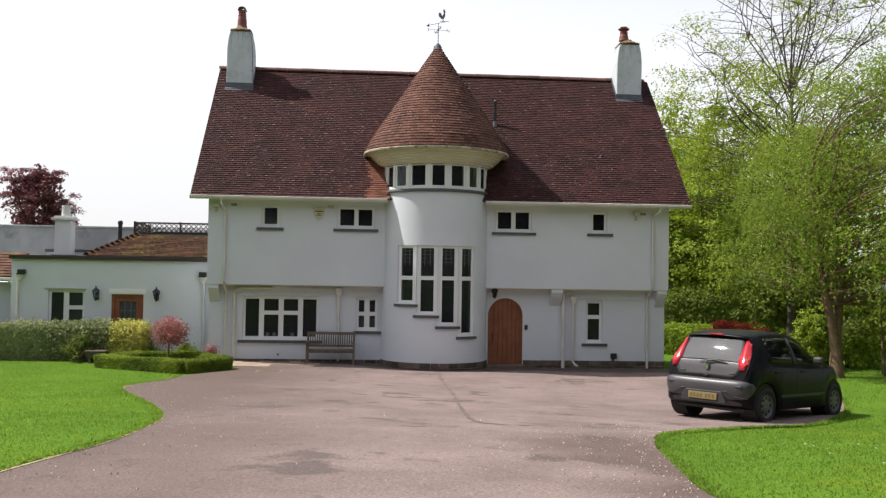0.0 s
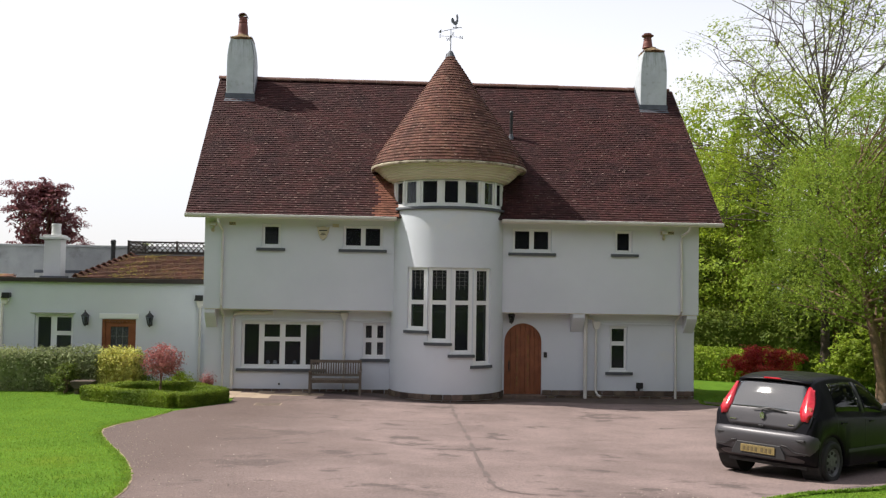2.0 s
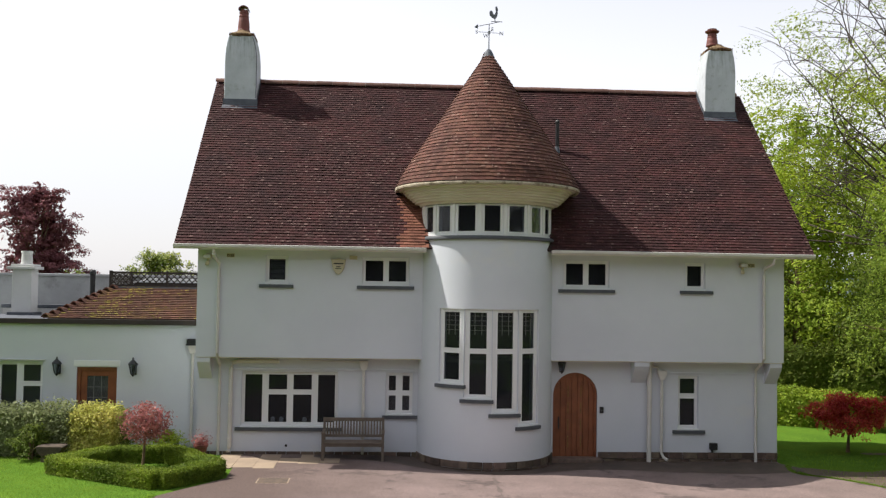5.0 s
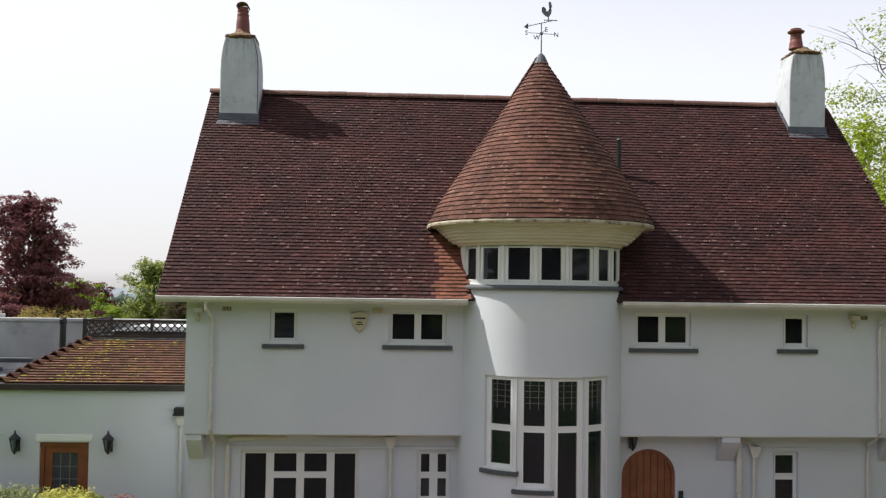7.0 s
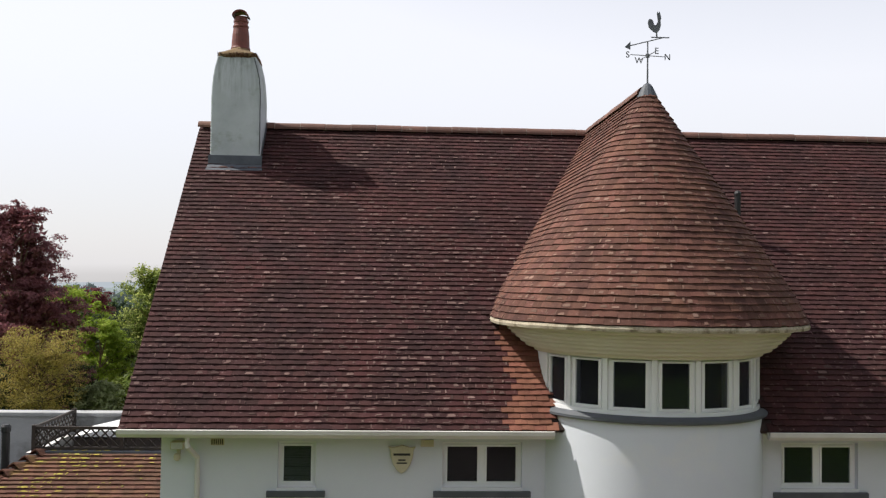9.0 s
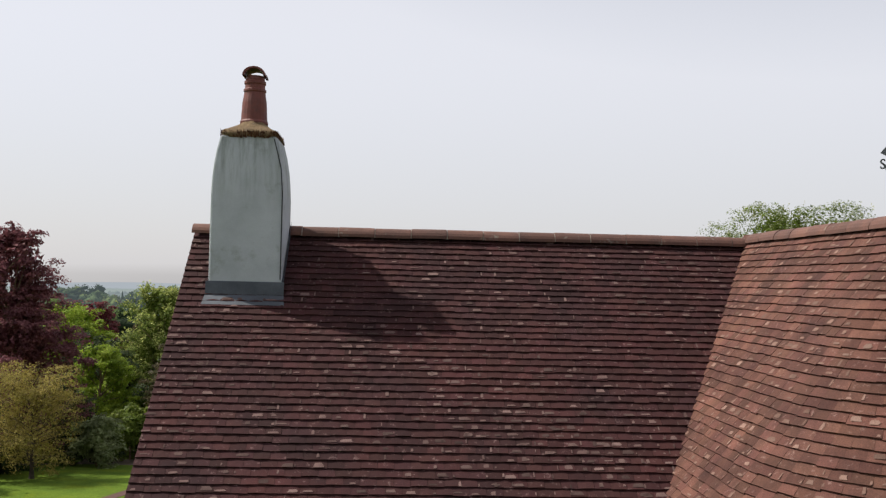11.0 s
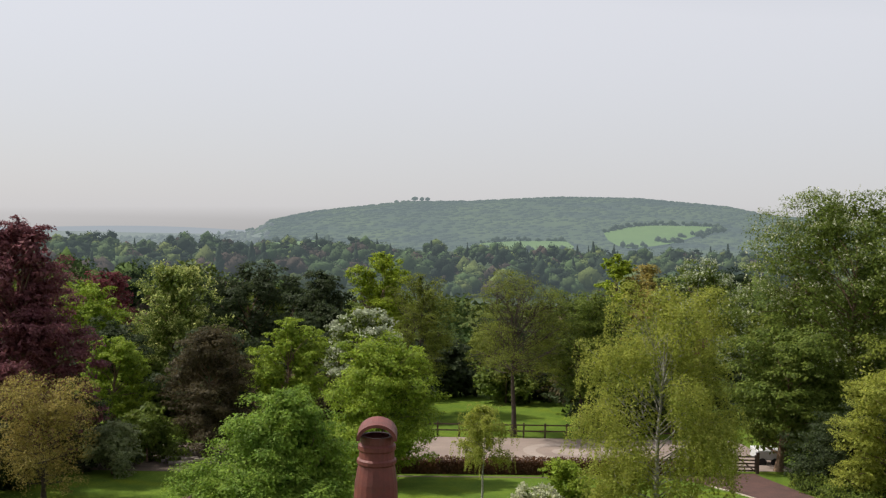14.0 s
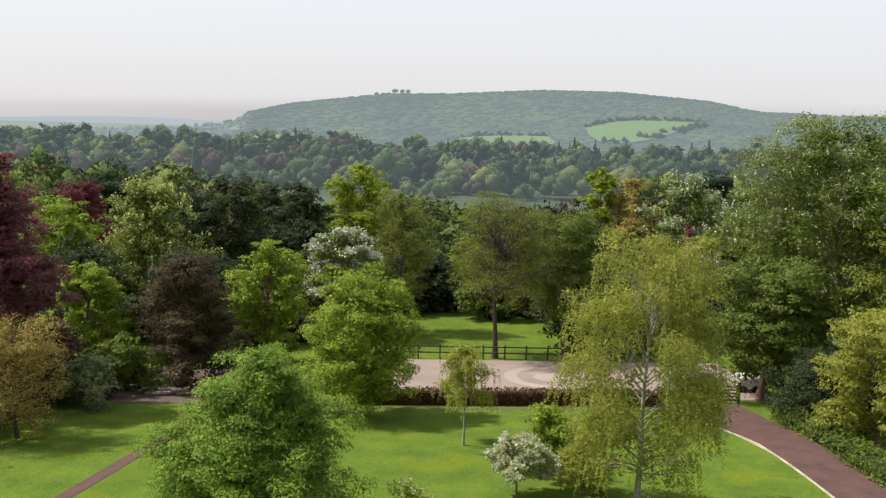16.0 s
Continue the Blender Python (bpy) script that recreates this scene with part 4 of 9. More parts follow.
def chimney(name, cx, shift, pot_h, hood, label, pot_x=0.0):
    y0, y1, zb, zs = 32.72, 33.52, 8.9, 11.27
    c = thing(name, (cx, 33.1, 9.6), label, "chimney", "chimneys")
    w0, w1 = 0.434, 0.335
    g = Geo()
    lv = [(zb, 0.0), (10.55, 0.0), (10.75, 0.10), (10.92, 0.26), (11.08, 0.52), (11.2, 0.82), (zs, 1.0)]
    for i, (z, s) in enumerate(lv):
        w = w0 + (w1 - w0) * s
        cc = cx + shift * (z - zb) / (zs - zb)
        dy = 0.05 * s
        g.v += [(cc - w, y0 + dy * 0.3, z), (cc + w, y0 + dy * 0.3, z), (cc + w, y1 - dy, z), (cc - w, y1 - dy, z)]
        if i:
            o = 4 * (i - 1)
            g.f += [(o + k, o + (k + 1) % 4, o + 4 + (k + 1) % 4, o + 4 + k) for k in range(4)]
    o = 4 * (len(lv) - 1)
    g.f += [(3, 2, 1, 0), (o, o + 1, o + 2, o + 3)]
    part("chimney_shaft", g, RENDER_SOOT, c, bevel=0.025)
    tx = cx + shift
    # flaunching: a mossy mortar mound
    g = Geo()
    m = 26
    for r, z in ((1.0, zs - 0.02), (1.06, zs + 0.02), (1.02, zs + 0.06), (0.80, zs + 0.11), (0.55, zs + 0.17), (0.42, zs + 0.225)):
        for k in range(m):
            a = 2 * math.pi * k / m
            ca, sa = math.cos(a), math.sin(a)
            q = 1 / max(abs(ca), abs(sa)) if r > 0.9 else 1 + (1 / max(abs(ca), abs(sa)) - 1) * max(0, (r - 0.42) / 0.5) * 0.9
            jit = 1 + 0.025 * math.sin(5 * a + z * 30) + 0.02 * math.sin(11 * a)
            g.v.append((tx + 0.315 * r * q * ca * jit, 33.11 + 0.375 * r * q * sa * jit, z + 0.008 * math.sin(7 * a)))
    for i in range(5):
        g.f += [(i * m + k, i * m + (k + 1) % m, (i + 1) * m + (k + 1) % m, (i + 1) * m + k) for k in range(m)]
    g.f.append(tuple(5 * m + k for k in range(m)))
    part("flaunching", g, MOSS, c, "rust-brown mossy mortar cap", smooth=True)
    # a fringe of red-brown moss round the rim of the mound
    tuft = Geo()
    rm = random.Random(int(cx * 10))
    for k in range(900):
        a = rm.uniform(0, 2 * math.pi)
        ca, sa = math.cos(a), math.sin(a)
        q = 1.05 / max(abs(ca), abs(sa))
        x, y, zz = tx + 0.315 * q * ca, 33.11 + 0.375 * q * sa, zs + rm.uniform(-0.015, 0.062)
        o, s = rm.uniform(0.0, 0.022), rm.uniform(0.008, 0.02)
        tuft.add([(x - sa * s * 0.5, y + ca * s * 0.5, zz - s), (x + sa * s * 0.5, y - ca * s * 0.5, zz - s), (x + ca * o, y + sa * o, zz + s)], [(0, 1, 2)])
    tagged(part("moss_fringe", tuft, MOSS_RED, c, "dark red-brown moss"), kind="stuff")
    px, z = tx + pot_x, zs + 0.19
    h = pot_h
    prof = [(0.172, z), (0.174, z + 0.03), (0.162, z + 0.05), (0.150, z + h * 0.45), (0.130, z + h * 0.66), (0.140, z + h * 0.68), (0.140, z + h * 0.72), (0.126, z + h * 0.74),
            (0.123, z + h * 0.82), (0.134, z + h * 0.84), (0.134, z + h * 0.89), (0.118, z + h * 0.91), (0.118, z + h), (0.09, z + h), (0.10, z + h * 0.7)]
    pot = part("chimney_pot", Geo().lathe(prof, px, 33.11, 22), TERRACOTTA, c, "red clay chimney pot with rings", smooth=False)
    if hood:
        hr = half_round(0.135, 0.30, 0.025, 12)
        for i, v in enumerate(hr.v):
            hr.v[i] = (px + v[1], 32.96 + v[0], z + h - 0.01 + v[2] * 0.85)
        part("hood", hr, TERRACOTTA, pot, "half-round clay hood")
    else:
        part("cowl", Geo().lathe([(0.125, z + h), (0.19, z + h + 0.04), (0.20, z + h + 0.07), (0.12, z + h + 0.10), (0.13, z + h + 0.13)], px, 33.11, 20), TERRACOTTA, pot)
    part("apron_flashing", Geo().add([(cx - w0 - 0.03, 32.69, 9.36), (cx + w0 + 0.03, 32.69, 9.36), (cx + w0 + 0.05, 32.57, 9.245), (cx - w0 - 0.05, 32.57, 9.245),
                                      (cx - w0 - 0.03, 32.71, 9.52), (cx + w0 + 0.03, 32.71, 9.52)], [(3, 2, 1, 0), (0, 1, 5, 4)]), LEAD, c, "grey lead apron")
    for s in (-1, 1):
        xx = cx + s * (w0 + 0.008)
        part("step_flashing", Geo().add([(xx, 32.7, 9.36), (xx, 33.5, 10.15), (xx, 33.5, 10.3), (xx, 32.7, 9.5)], [(0, 1, 2, 3)]), LEAD, c)
    return c


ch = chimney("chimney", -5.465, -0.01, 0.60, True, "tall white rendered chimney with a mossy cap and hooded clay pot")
part("aerial_cable", Geo().tube([(-5.17, 32.735, 11.24), (-5.12, 32.722, 11.06), (-5.075, 32.716, 10.88), (-5.052, 32.712, 10.6), (-5.05, 32.712, 10.2), (-5.05, 32.712, 9.55)], 0.007, 6), IRON, ch, "thin dark cable down the chimney")
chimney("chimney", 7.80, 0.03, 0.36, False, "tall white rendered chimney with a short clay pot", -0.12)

GUTTER_MOSSY = surf("mossy_cornice_lip", (0.52, 0.46, 0.36), (0.40, 0.34, 0.25), 0.2, 0.9, 0.02, 0.3, 0.6, 0.01, stain=(0.12, 0.09, 0.05), stain_size=0.18, stain_at=0.49)
part("cornice_lip", sweep([(2.13, 6.795), (2.205, 6.795), (2.215, 6.83), (2.205, 6.862), (2.13, 6.866)], 33.5), GUTTER_MOSSY, house, "cream stone lip under the tower tiles")
LICHEN = surf("pale_lichen", (0.150, 0.098, 0.088), (0.088, 0.054, 0.049), 0.3, 0.95, 0.01, 0.3, 0, vary="island", spread=0.5, spec=0.1)
tagged(part("lichen", lichen, LICHEN, roof), kind="stuff")
LICHEN_PALE = surf("tan_lichen", (0.235, 0.150, 0.120), (0.150, 0.088, 0.068), 0.3, 0.95, 0.01, 0.3, 0, vary="island", spread=0.3, spec=0.1)
tagged(part("lichen", cone_lichen, LICHEN_PALE, cone), kind="stuff")

# soil vent pipe through the roof
vp = thing("vent_pipe", (3.0, 31.45, 8.1), "black soil vent pipe rising from the roof tiles", "vent pipe")
part("pipe", Geo().tube([(3.0, 31.45, 8.0), (3.0, 31.45, 8.86)], 0.05, 10), BLACK, vp)
part("collar", Geo().lathe([(0.09, 8.06), (0.06, 8.2), (0.055, 8.24)], 3.0, 31.45, 12), LEAD, vp)
part("cage", Geo().lathe([(0.056, 8.86), (0.06, 8.9), (0.04, 8.94), (0.01, 8.95)], 3.0, 31.45, 10), BLACK, vp)


# ---- the single storey wing ----
WY = 30.40
wing = thing("annexe", (-8.8, 30.4, 0.5), "single-storey white rendered annexe with a flat roof and mossy tiled slope", "house")
wf = front(WY)
holes_w = [(-10.74, -9.66, 1.10, 2.55), (-8.86, -7.90, 0.50, 2.44)]
part("wall", front_wall(wf, -11.84, HX0 + 0.02, 0.2, 3.50, holes_w), RENDER, wing)
part("wall", Geo().box(-11.84, -11.56, WY + TH, 37.5, 0.2, 3.50), RENDER, wing)
part("wall", Geo().box(-11.56, HX0, 37.2, 37.5, 0.2, 3.50), RENDER, wing)
part("floor", Geo().box(-11.56, HX0, WY + TH, 37.2, 0.3, 0.48), ROOM, wing)
part("flat_roof", Geo().box(-11.86, HX0 - 0.01, WY - 0.05, 37.5, 3.50, 3.585), LEAD, wing, "grey felt flat roof")
part("fascia", Geo().box(-11.90, HX0 - 0.01, WY - 0.10, WY - 0.052, 3.475, 3.60), FASCIA, wing, "dark brown fascia board", bevel=0.006)
window(wing, wf, *holes_w[0], [(-10.22, 0.10)], (), (-10.85, -9.6), rows_by_col=[[], [(2.02, 0.06)]])
part("lintel", Geo().box(-10.85, -9.60, WY - 0.05, WY + 0.01, 2.585, 2.615), RENDER_GREY, wing, bevel=0.006)
part("lintel", Geo().box(-8.93, -7.83, WY - 0.02, WY + 0.01, 2.46, 2.60), WHITE, wing, bevel=0.006)
wd = new("side_door")
wd.parent = wing
wd.matrix_parent_inverse = wing.matrix_basis.inverted()
g = Geo()
for b in ((-8.86, -8.78, 0.5, 2.44), (-7.98, -7.90, 0.5, 2.44), (-8.78, -7.98, 2.36, 2.44)):
    g.box(b[0], b[1], WY + 0.05, WY + 0.15, b[2], b[3])
part("door_frame", g, OAK, wd, "golden oak door frame")
g = Geo()
for b in ((-8.775, -8.63, 0.52, 2.355), (-8.13, -7.985, 0.52, 2.355), (-8.63, -8.13, 2.22, 2.355), (-8.63, -8.13, 0.52, 0.95)):
    g.box(b[0], b[1], WY + 0.09, WY + 0.13, b[2], b[3])
part("door_leaf", g, OAK, wd, bevel=0.005)
part("pane", Geo().box(-8.63, -8.13, WY + 0.105, WY + 0.11, 0.95, 2.22), GLASS, wd).visible_shadow = False
g = Geo()
for x in (-8.47, -8.29):
    g.box(x - 0.006, x + 0.006, WY + 0.098, WY + 0.104, 0.95, 2.22)
for z in (1.2, 1.45, 1.7, 1.95):
    g.box(-8.63, -8.13, WY + 0.098, WY + 0.104, z - 0.006, z + 0.006)
part("glazing_lead", g, LEADCAME, wd)
# pale sheet added to lighten the pane in place of its reflection
part("door_curtain", Geo().box(-8.66, -8.10, WY + 0.135, WY + 0.14, 0.9, 2.26), CURTAIN, wd, "pale sheet behind the door glass, standing for its reflection")
part("door_handle", Geo().box(-8.72, -8.69, WY + 0.05, WY + 0.09, 1.4, 1.56), IRON, wd)
# hipped tile slope on the wing
part("slope_deck", Geo().add([(-9.62, 30.44, 3.59), (-5.8, 30.44, 3.59), (-5.8, 32.75, 4.33), (-8.62, 32.75, 4.33), (-9.62, 33.2, 3.59)],
                             [(0, 1, 2, 3), (0, 3, 4)]), UNDER, wing)
g, growth = Geo(), Geo()
rm = random.Random(31)
wr = 18
for r in range(wr + 1):
    s = r / wr
    y, z = 30.42 + 2.31 * s, 3.60 + 0.74 * s
    xl = -9.62 + 1.0 * s
    x = xl + (0.09 if r % 2 else 0)
    while x < -5.88:
        vs = tile_verts(0.18, 0.17, 0.024, rnd)
        lie = lambda v: (x + v[0], y + v[1] * 0.952 - v[2] * 0.305, z + v[1] * 0.305 + v[2] * 0.952)
        g.add([lie(v) for v in vs], TILE_F)
        run = abs(x - (-8.55 + 0.62 * s + 0.12 * math.sin(9 * s)))          # moss runs down from the ridge's corner
        odds = 0.9 * math.exp(-(run / 0.20) ** 2) + 0.75 * math.exp(-((x + 5.95) / 0.22) ** 2) + 0.10 + 0.35 * max(0, noise.noise(Vector((x * 1.3, s * 3, 5))))
        for _ in range(3):
            if rm.random() < odds:
                growth.add([lie((v[0], v[1] * 1.25, v[2] + 0.008)) for v in fleck(0.18, rm)], FLECK_F)
        x += 0.18
me = bpy.data.meshes.new("tiles")
me.from_pydata(g.v, [], g.f)
tagged(part("mossy_tile_field", me, TILE_MOSSY, wing, "mossy orange-brown tiles with yellow lichen"), kind="stuff")
MOSS_YELLOW = surf("yellow_roof_moss", (0.31, 0.265, 0.050), (0.20, 0.165, 0.055), 0.3, 0.95, 0.01, 0.35, 0.6, 0.005, vary="island", spread=0.4, hue=0.02, spec=0.1)
tagged(part("moss", growth, MOSS_YELLOW, wing, "yellow moss and lichen on the tiles"), kind="stuff")
hip = Geo().prism([(-0.13, -0.03), (-0.05, 0.05), (0, 0.075), (0.05, 0.05), (0.13, -0.03), (0.05, 0.025), (0, 0.05), (-0.05, 0.025)], "y", -0.03, 0.26).mesh("hip_tile")
hip.materials.append(TILE_MOSSY)
for k in range(11):
    s = k / 10.5
    ob = new("hip_tile", hip)
    ob.parent = wing
    ob.matrix_parent_inverse = wing.matrix_basis.inverted()
    ob.matrix_basis = pose(-9.64 + s * 1.0, 30.42 + 2.31 * s, 3.66 + 0.74 * s, -8, 0, -23)
part("top_flashing", Geo().box(-8.72, -5.8, 32.70, 32.86, 4.30, 4.385), LEAD, wing, bevel=0.01)
# parapet behind, roof lantern
PARAPET = surf("stained_parapet_render", (0.36, 0.365, 0.37), (0.27, 0.275, 0.28), 0.9, 0.9, 0.015, 0.08, 0.3, 0.005, stain=(0.17, 0.17, 0.165), stain_size=0.8, stain_at=0.54)
part("parapet", Geo().box(-20.0, HX0 - 0.02, 35.0, 35.25, 3.2, 4.64), PARAPET, wing, "grey rendered parapet wall")
part("coping", Geo().box(-20.0, HX0 - 0.02, 34.95, 35.30, 4.64, 4.72), PARAPET, wing, bevel=0.015)
part("terrace_wall", Geo().box(-9.0, -8.86, 33.0, 35.0, 3.55, 4.3), RENDER_GREY, wing)
part("roof_upstand", Geo().box(-11.84, -10.2, 33.42, 33.55, 3.58, 3.76), RENDER_GREY, wing)
part("roof_upstand", Geo().box(-11.88, -10.16, 33.40, 33.57, 3.76, 3.86), LEAD, wing, "dark capping on a low kerb", bevel=0.01)
rl = thing("roof_lantern", (-7.2, 34.1, 4.3), "low white roof lantern behind the trellis", "roof lantern")
part("kerb", Geo().box(-8.35, -5.95, 33.5, 34.7, 3.58, 4.50), FASCIA, rl, "dark brown lantern kerb")
part("lid", Geo().prism([(-8.4, 4.50), (-5.9, 4.50), (-6.4, 4.62), (-7.9, 4.62)], "y", 33.45, 34.75), WHITE, rl, bevel=0.01)
# small chimney on the flat roof
wc = thing("annexe_chimney", (-11.1, 33.0, 3.6), "small off-white rendered chimney with a round pot", "chimney")
part("chimney_shaft", Geo().box(-11.38, -10.87, 32.8, 33.3, 3.58, 4.80), RENDER_GREY, wc, bevel=0.015)
part("base", Geo().box(-11.46, -10.79, 32.72, 33.38, 3.58, 3.66), LEAD, wc)
part("cap", Geo().box(-11.50, -10.76, 32.72, 33.38, 4.80, 4.88), RENDER_GREY, wc, bevel=0.015)
part("cap", Geo().box(-11.42, -10.82, 32.78, 33.32, 4.88, 4.94), RENDER_GREY, wc, bevel=0.015)
part("pot", Geo().lathe([(0.155, 4.94), (0.145, 5.0), (0.135, 5.22), (0.15, 5.25), (0.145, 5.3), (0.11, 5.3), (0.11, 5.1)], -11.10, 33.05, 18), RENDER_GREY, wc)
# black post
bp = thing("roof_post", (-9.1, 32.7, 3.6), "short black post on the flat roof", "post")
part("post", Geo().lathe([(0.07, 3.58), (0.07, 4.68), (0.085, 4.70), (0.085, 4.78), (0.06, 4.82)], -9.27, 32.8, 12), IRON, bp)
# trellis round the terrace
def trellis(a, b, z0, z1, label):
    a, b = Vector(a), Vector(b)
    L, d = (b - a).length, (b - a).normalized()
    m = Matrix(((d.x, -d.y, 0, a.x), (d.y, d.x, 0, a.y), (0, 0, 1, 0), (0, 0, 0, 1)))
    t = thing("trellis", (a.x, a.y, z0), label, "trellis", "terrace trellis")
    for z in (z0, z1 - 0.05):
        part("rail", Geo().box(0, L, -0.02, 0.02, z, z + 0.05, m), DARKWOOD, t)
    n = max(1, round(L / 1.45))
    for k in range(n + 1):
        x = L * k / n
        part("post", Geo().box(x - 0.03, x + 0.03, -0.03, 0.03, z0 - 0.03, z1 + 0.02, m), DARKWOOD, t)
    h = z1 - z0 - 0.08
    k = -2
    while k * 0.16 < L:
        for sg in (0, 1):
            x0 = k * 0.16
            xa, xb = (x0, x0 + h) if sg == 0 else (x0 + h, x0)
            za, zb = z0 + 0.04, z1 - 0.04
            # keep inside the frame
            def clip(x1, z1_, x2, z2_):
                pts = []
                for s in (0.0, 1.0):
                    pts.append((x1 + (x2 - x1) * s, z1_ + (z2_ - z1_) * s))
                (x1, z1_), (x2, z2_) = pts
                if x1 > x2:
                    (x1, z1_), (x2, z2_) = (x2, z2_), (x1, z1_)
                if x2 <= 0 or x1 >= L:
                    return None
                if x1 < 0:
                    z1_ += (z2_ - z1_) * (0 - x1) / (x2 - x1)
                    x1 = 0
                if x2 > L:
                    z2_ -= (z2_ - z1_) * (x2 - L) / (x2 - x1)
                    x2 = L
                return x1, z1_, x2, z2_
            q = clip(xa, za, xb, zb)
            if q:
                dy = 0.012 if sg else -0.012
                x1, za, x2, zb = q
                part("lath", Geo().add([m @ Vector((x, y + dy, z + dz)) for x, z in ((x1, za), (x2, zb)) for y in (-0.006, 0.006) for dz in (-0.018, 0.018)],
                                       [(0, 1, 3, 2), (4, 6, 7, 5), (0, 4, 5, 1), (2, 3, 7, 6), (0, 2, 6, 4), (1, 5, 7, 3)]), DARKWOOD, t)
        k += 1
    return t


trellis((-8.80, 32.80), (-5.82, 32.80), 4.39, 4.79, "dark wooden lattice trellis along the roof terrace")
trellis((-8.80, 32.86), (-8.80, 34.9), 4.39, 4.79, "dark wooden lattice trellis at the terrace side")

# tiled lean-to past the annexe
lt = thing("lean_to", (-13.5, 30.6, 0.5), "low white lean-to with a tiled roof beside the annexe", "outbuilding")
part("wall", Geo().box(-17.0, -11.86, 31.0, 33.5, 0.2, 2.75), RENDER, lt)
part("gutter", Geo().box(-17.0, -11.88, 30.55, 30.66, 2.80, 2.90), GUTTER, lt, bevel=0.02)
g = Geo()
for r in range(9):
    for k in range(28):
        x, y, z = -16.9 + k * 0.18 + (0.09 if r % 2 else 0), 30.6 + r * 0.16, 2.92 + r * 0.085
        vs = tile_verts(0.18, 0.22, 0.016, rnd)
        g.add([(x + v[0], y + v[1] * 0.88 - v[2] * 0.47, z + v[1] * 0.47 + v[2] * 0.88) for v in vs], TILE_F)
me = bpy.data.meshes.new("tiles")
me.from_pydata(g.v, [], g.f)
tagged(part("lean_to_tiles", me, TILE_MOSSY, lt), kind="stuff")
part("roof_deck", Geo().add([(-17, 30.6, 2.91), (-11.88, 30.6, 2.91), (-11.88, 32.05, 3.68), (-17, 32.05, 3.68)], [(0, 1, 2, 3)]), UNDER, lt)
part("downpipe", Geo().tube([(-12.0, 30.62, 2.8), (-12.0, 30.9, 2.6), (-12.0, 30.93, 0.5)], 0.036, 8), GUTTER, lt)
# ---- fittings on the house ----
def downpipe(pts, r, label, hopper=None, brackets=()):
    d = thing("downpipe", pts[-1], label, "downpipe", "downpipes")
    part("pipe", Geo().tube(pts, r, 10), GUTTER, d)
    if hopper:
        x, y, z = hopper
        part("hopper", Geo().prism([(x - 0.11, z + 0.14), (x - 0.10, z + 0.05), (x - 0.05, z - 0.08), (x + 0.05, z - 0.08), (x + 0.10, z + 0.05), (x + 0.11, z + 0.14)], "y", y - 0.07, y + 0.06), GUTTER, d, bevel=0.006)
    for x, y, z in brackets:
        part("bracket", Geo().lathe([(r + 0.008, z - 0.02), (r + 0.014, z), (r + 0.008, z + 0.02)], x, y, 10), GUTTER, d)
    return d


downpipe([(-5.35, 28.70, 5.30), (-5.35, 28.72, 5.18), (-5.28, 29.03, 4.98), (-5.28, 29.055, 4.8), (-5.28, 29.055, 2.92), (-5.275, 29.2, 2.74), (-5.27, 29.42, 2.62), (-5.27, 29.44, 2.4), (-5.27, 29.44, 0.52)],
         0.036, "white painted downpipe running down the render", None, [(-5.28, 29.055, 4.1), (-5.28, 29.055, 3.2), (-5.27, 29.44, 1.5)])
downpipe([(-3.9, 29.43, 2.71), (-4.85, 29.43, 2.70), (-4.97, 29.43, 2.66), (-5.01, 29.43, 2.55), (-5.01, 29.43, 0.70), (-5.03, 29.36, 0.60)], 0.05, "thick white waste pipe with a bend", None, [(-5.01, 29.43, 1.7), (-5.01, 29.43, 0.9)])
downpipe([(-1.91, 29.43, 2.6), (-1.91, 29.43, 0.55)], 0.036, "white downpipe under a square hopper", (-1.91, 29.42, 2.60), [(-1.91, 29.43, 1.6)])
downpipe([(7.72, 28.70, 5.30), (7.72, 28.75, 5.2), (7.60, 29.03, 5.06), (7.595, 29.055, 4.9), (7.605, 29.055, 2.92), (7.58, 29.2, 2.76), (7.55, 29.42, 2.62), (7.55, 29.44, 2.4), (7.555, 29.44, 0.40)],
         0.036, "white painted downpipe running down the render", None, [(7.6, 29.055, 4.2), (7.6, 29.055, 3.2), (7.555, 29.44, 1.5)])
downpipe([(4.93, 29.40, 2.80), (4.93, 29.40, 0.38)], 0.055, "thick white soil pipe with collars", None, [(4.93, 29.40, 2.28), (4.93, 29.40, 1.72)])
downpipe([(5.24, 29.43, 2.45), (5.24, 29.43, 0.62), (5.28, 29.38, 0.52), (5.36, 29.30, 0.47)], 0.036, "white downpipe with a hopper and kicked foot", (5.24, 29.42, 2.45), [(5.24, 29.43, 1.5)])
downpipe([(5.02, 29.43, 2.78), (5.02, 29.43, 2.68), (5.14, 29.43, 2.66), (5.16, 29.43, 2.58)], 0.03, "short white waste pipe with a bend")
downpipe([(-6.08, 30.33, 2.80), (-6.08, 30.33, 0.55)], 0.036, "white downpipe in the corner of the annexe", (-6.08, 30.32, 2.88), [(-6.08, 30.33, 1.6)])
downpipe([(-11.62, 30.33, 2.85), (-11.62, 30.33, 0.55)], 0.036, "grey-white downpipe at the annexe end", (-11.55, 30.32, 2.92), [(-11.62, 30.33, 1.6)])
for x in (-6.10, -11.50):
    bx = thing("roof_outlet", (x, 30.28, 3.2), "dark scupper outlet under the flat roof", "outlet")
    part("spout", Geo().box(x - 0.12, x + 0.10, 30.22, 30.40, 3.02, 3.16), BLACK, bx, bevel=0.02)
    part("lip", Geo().box(x - 0.13, x + 0.11, 30.20, 30.24, 3.0, 3.04), BLACK, bx)


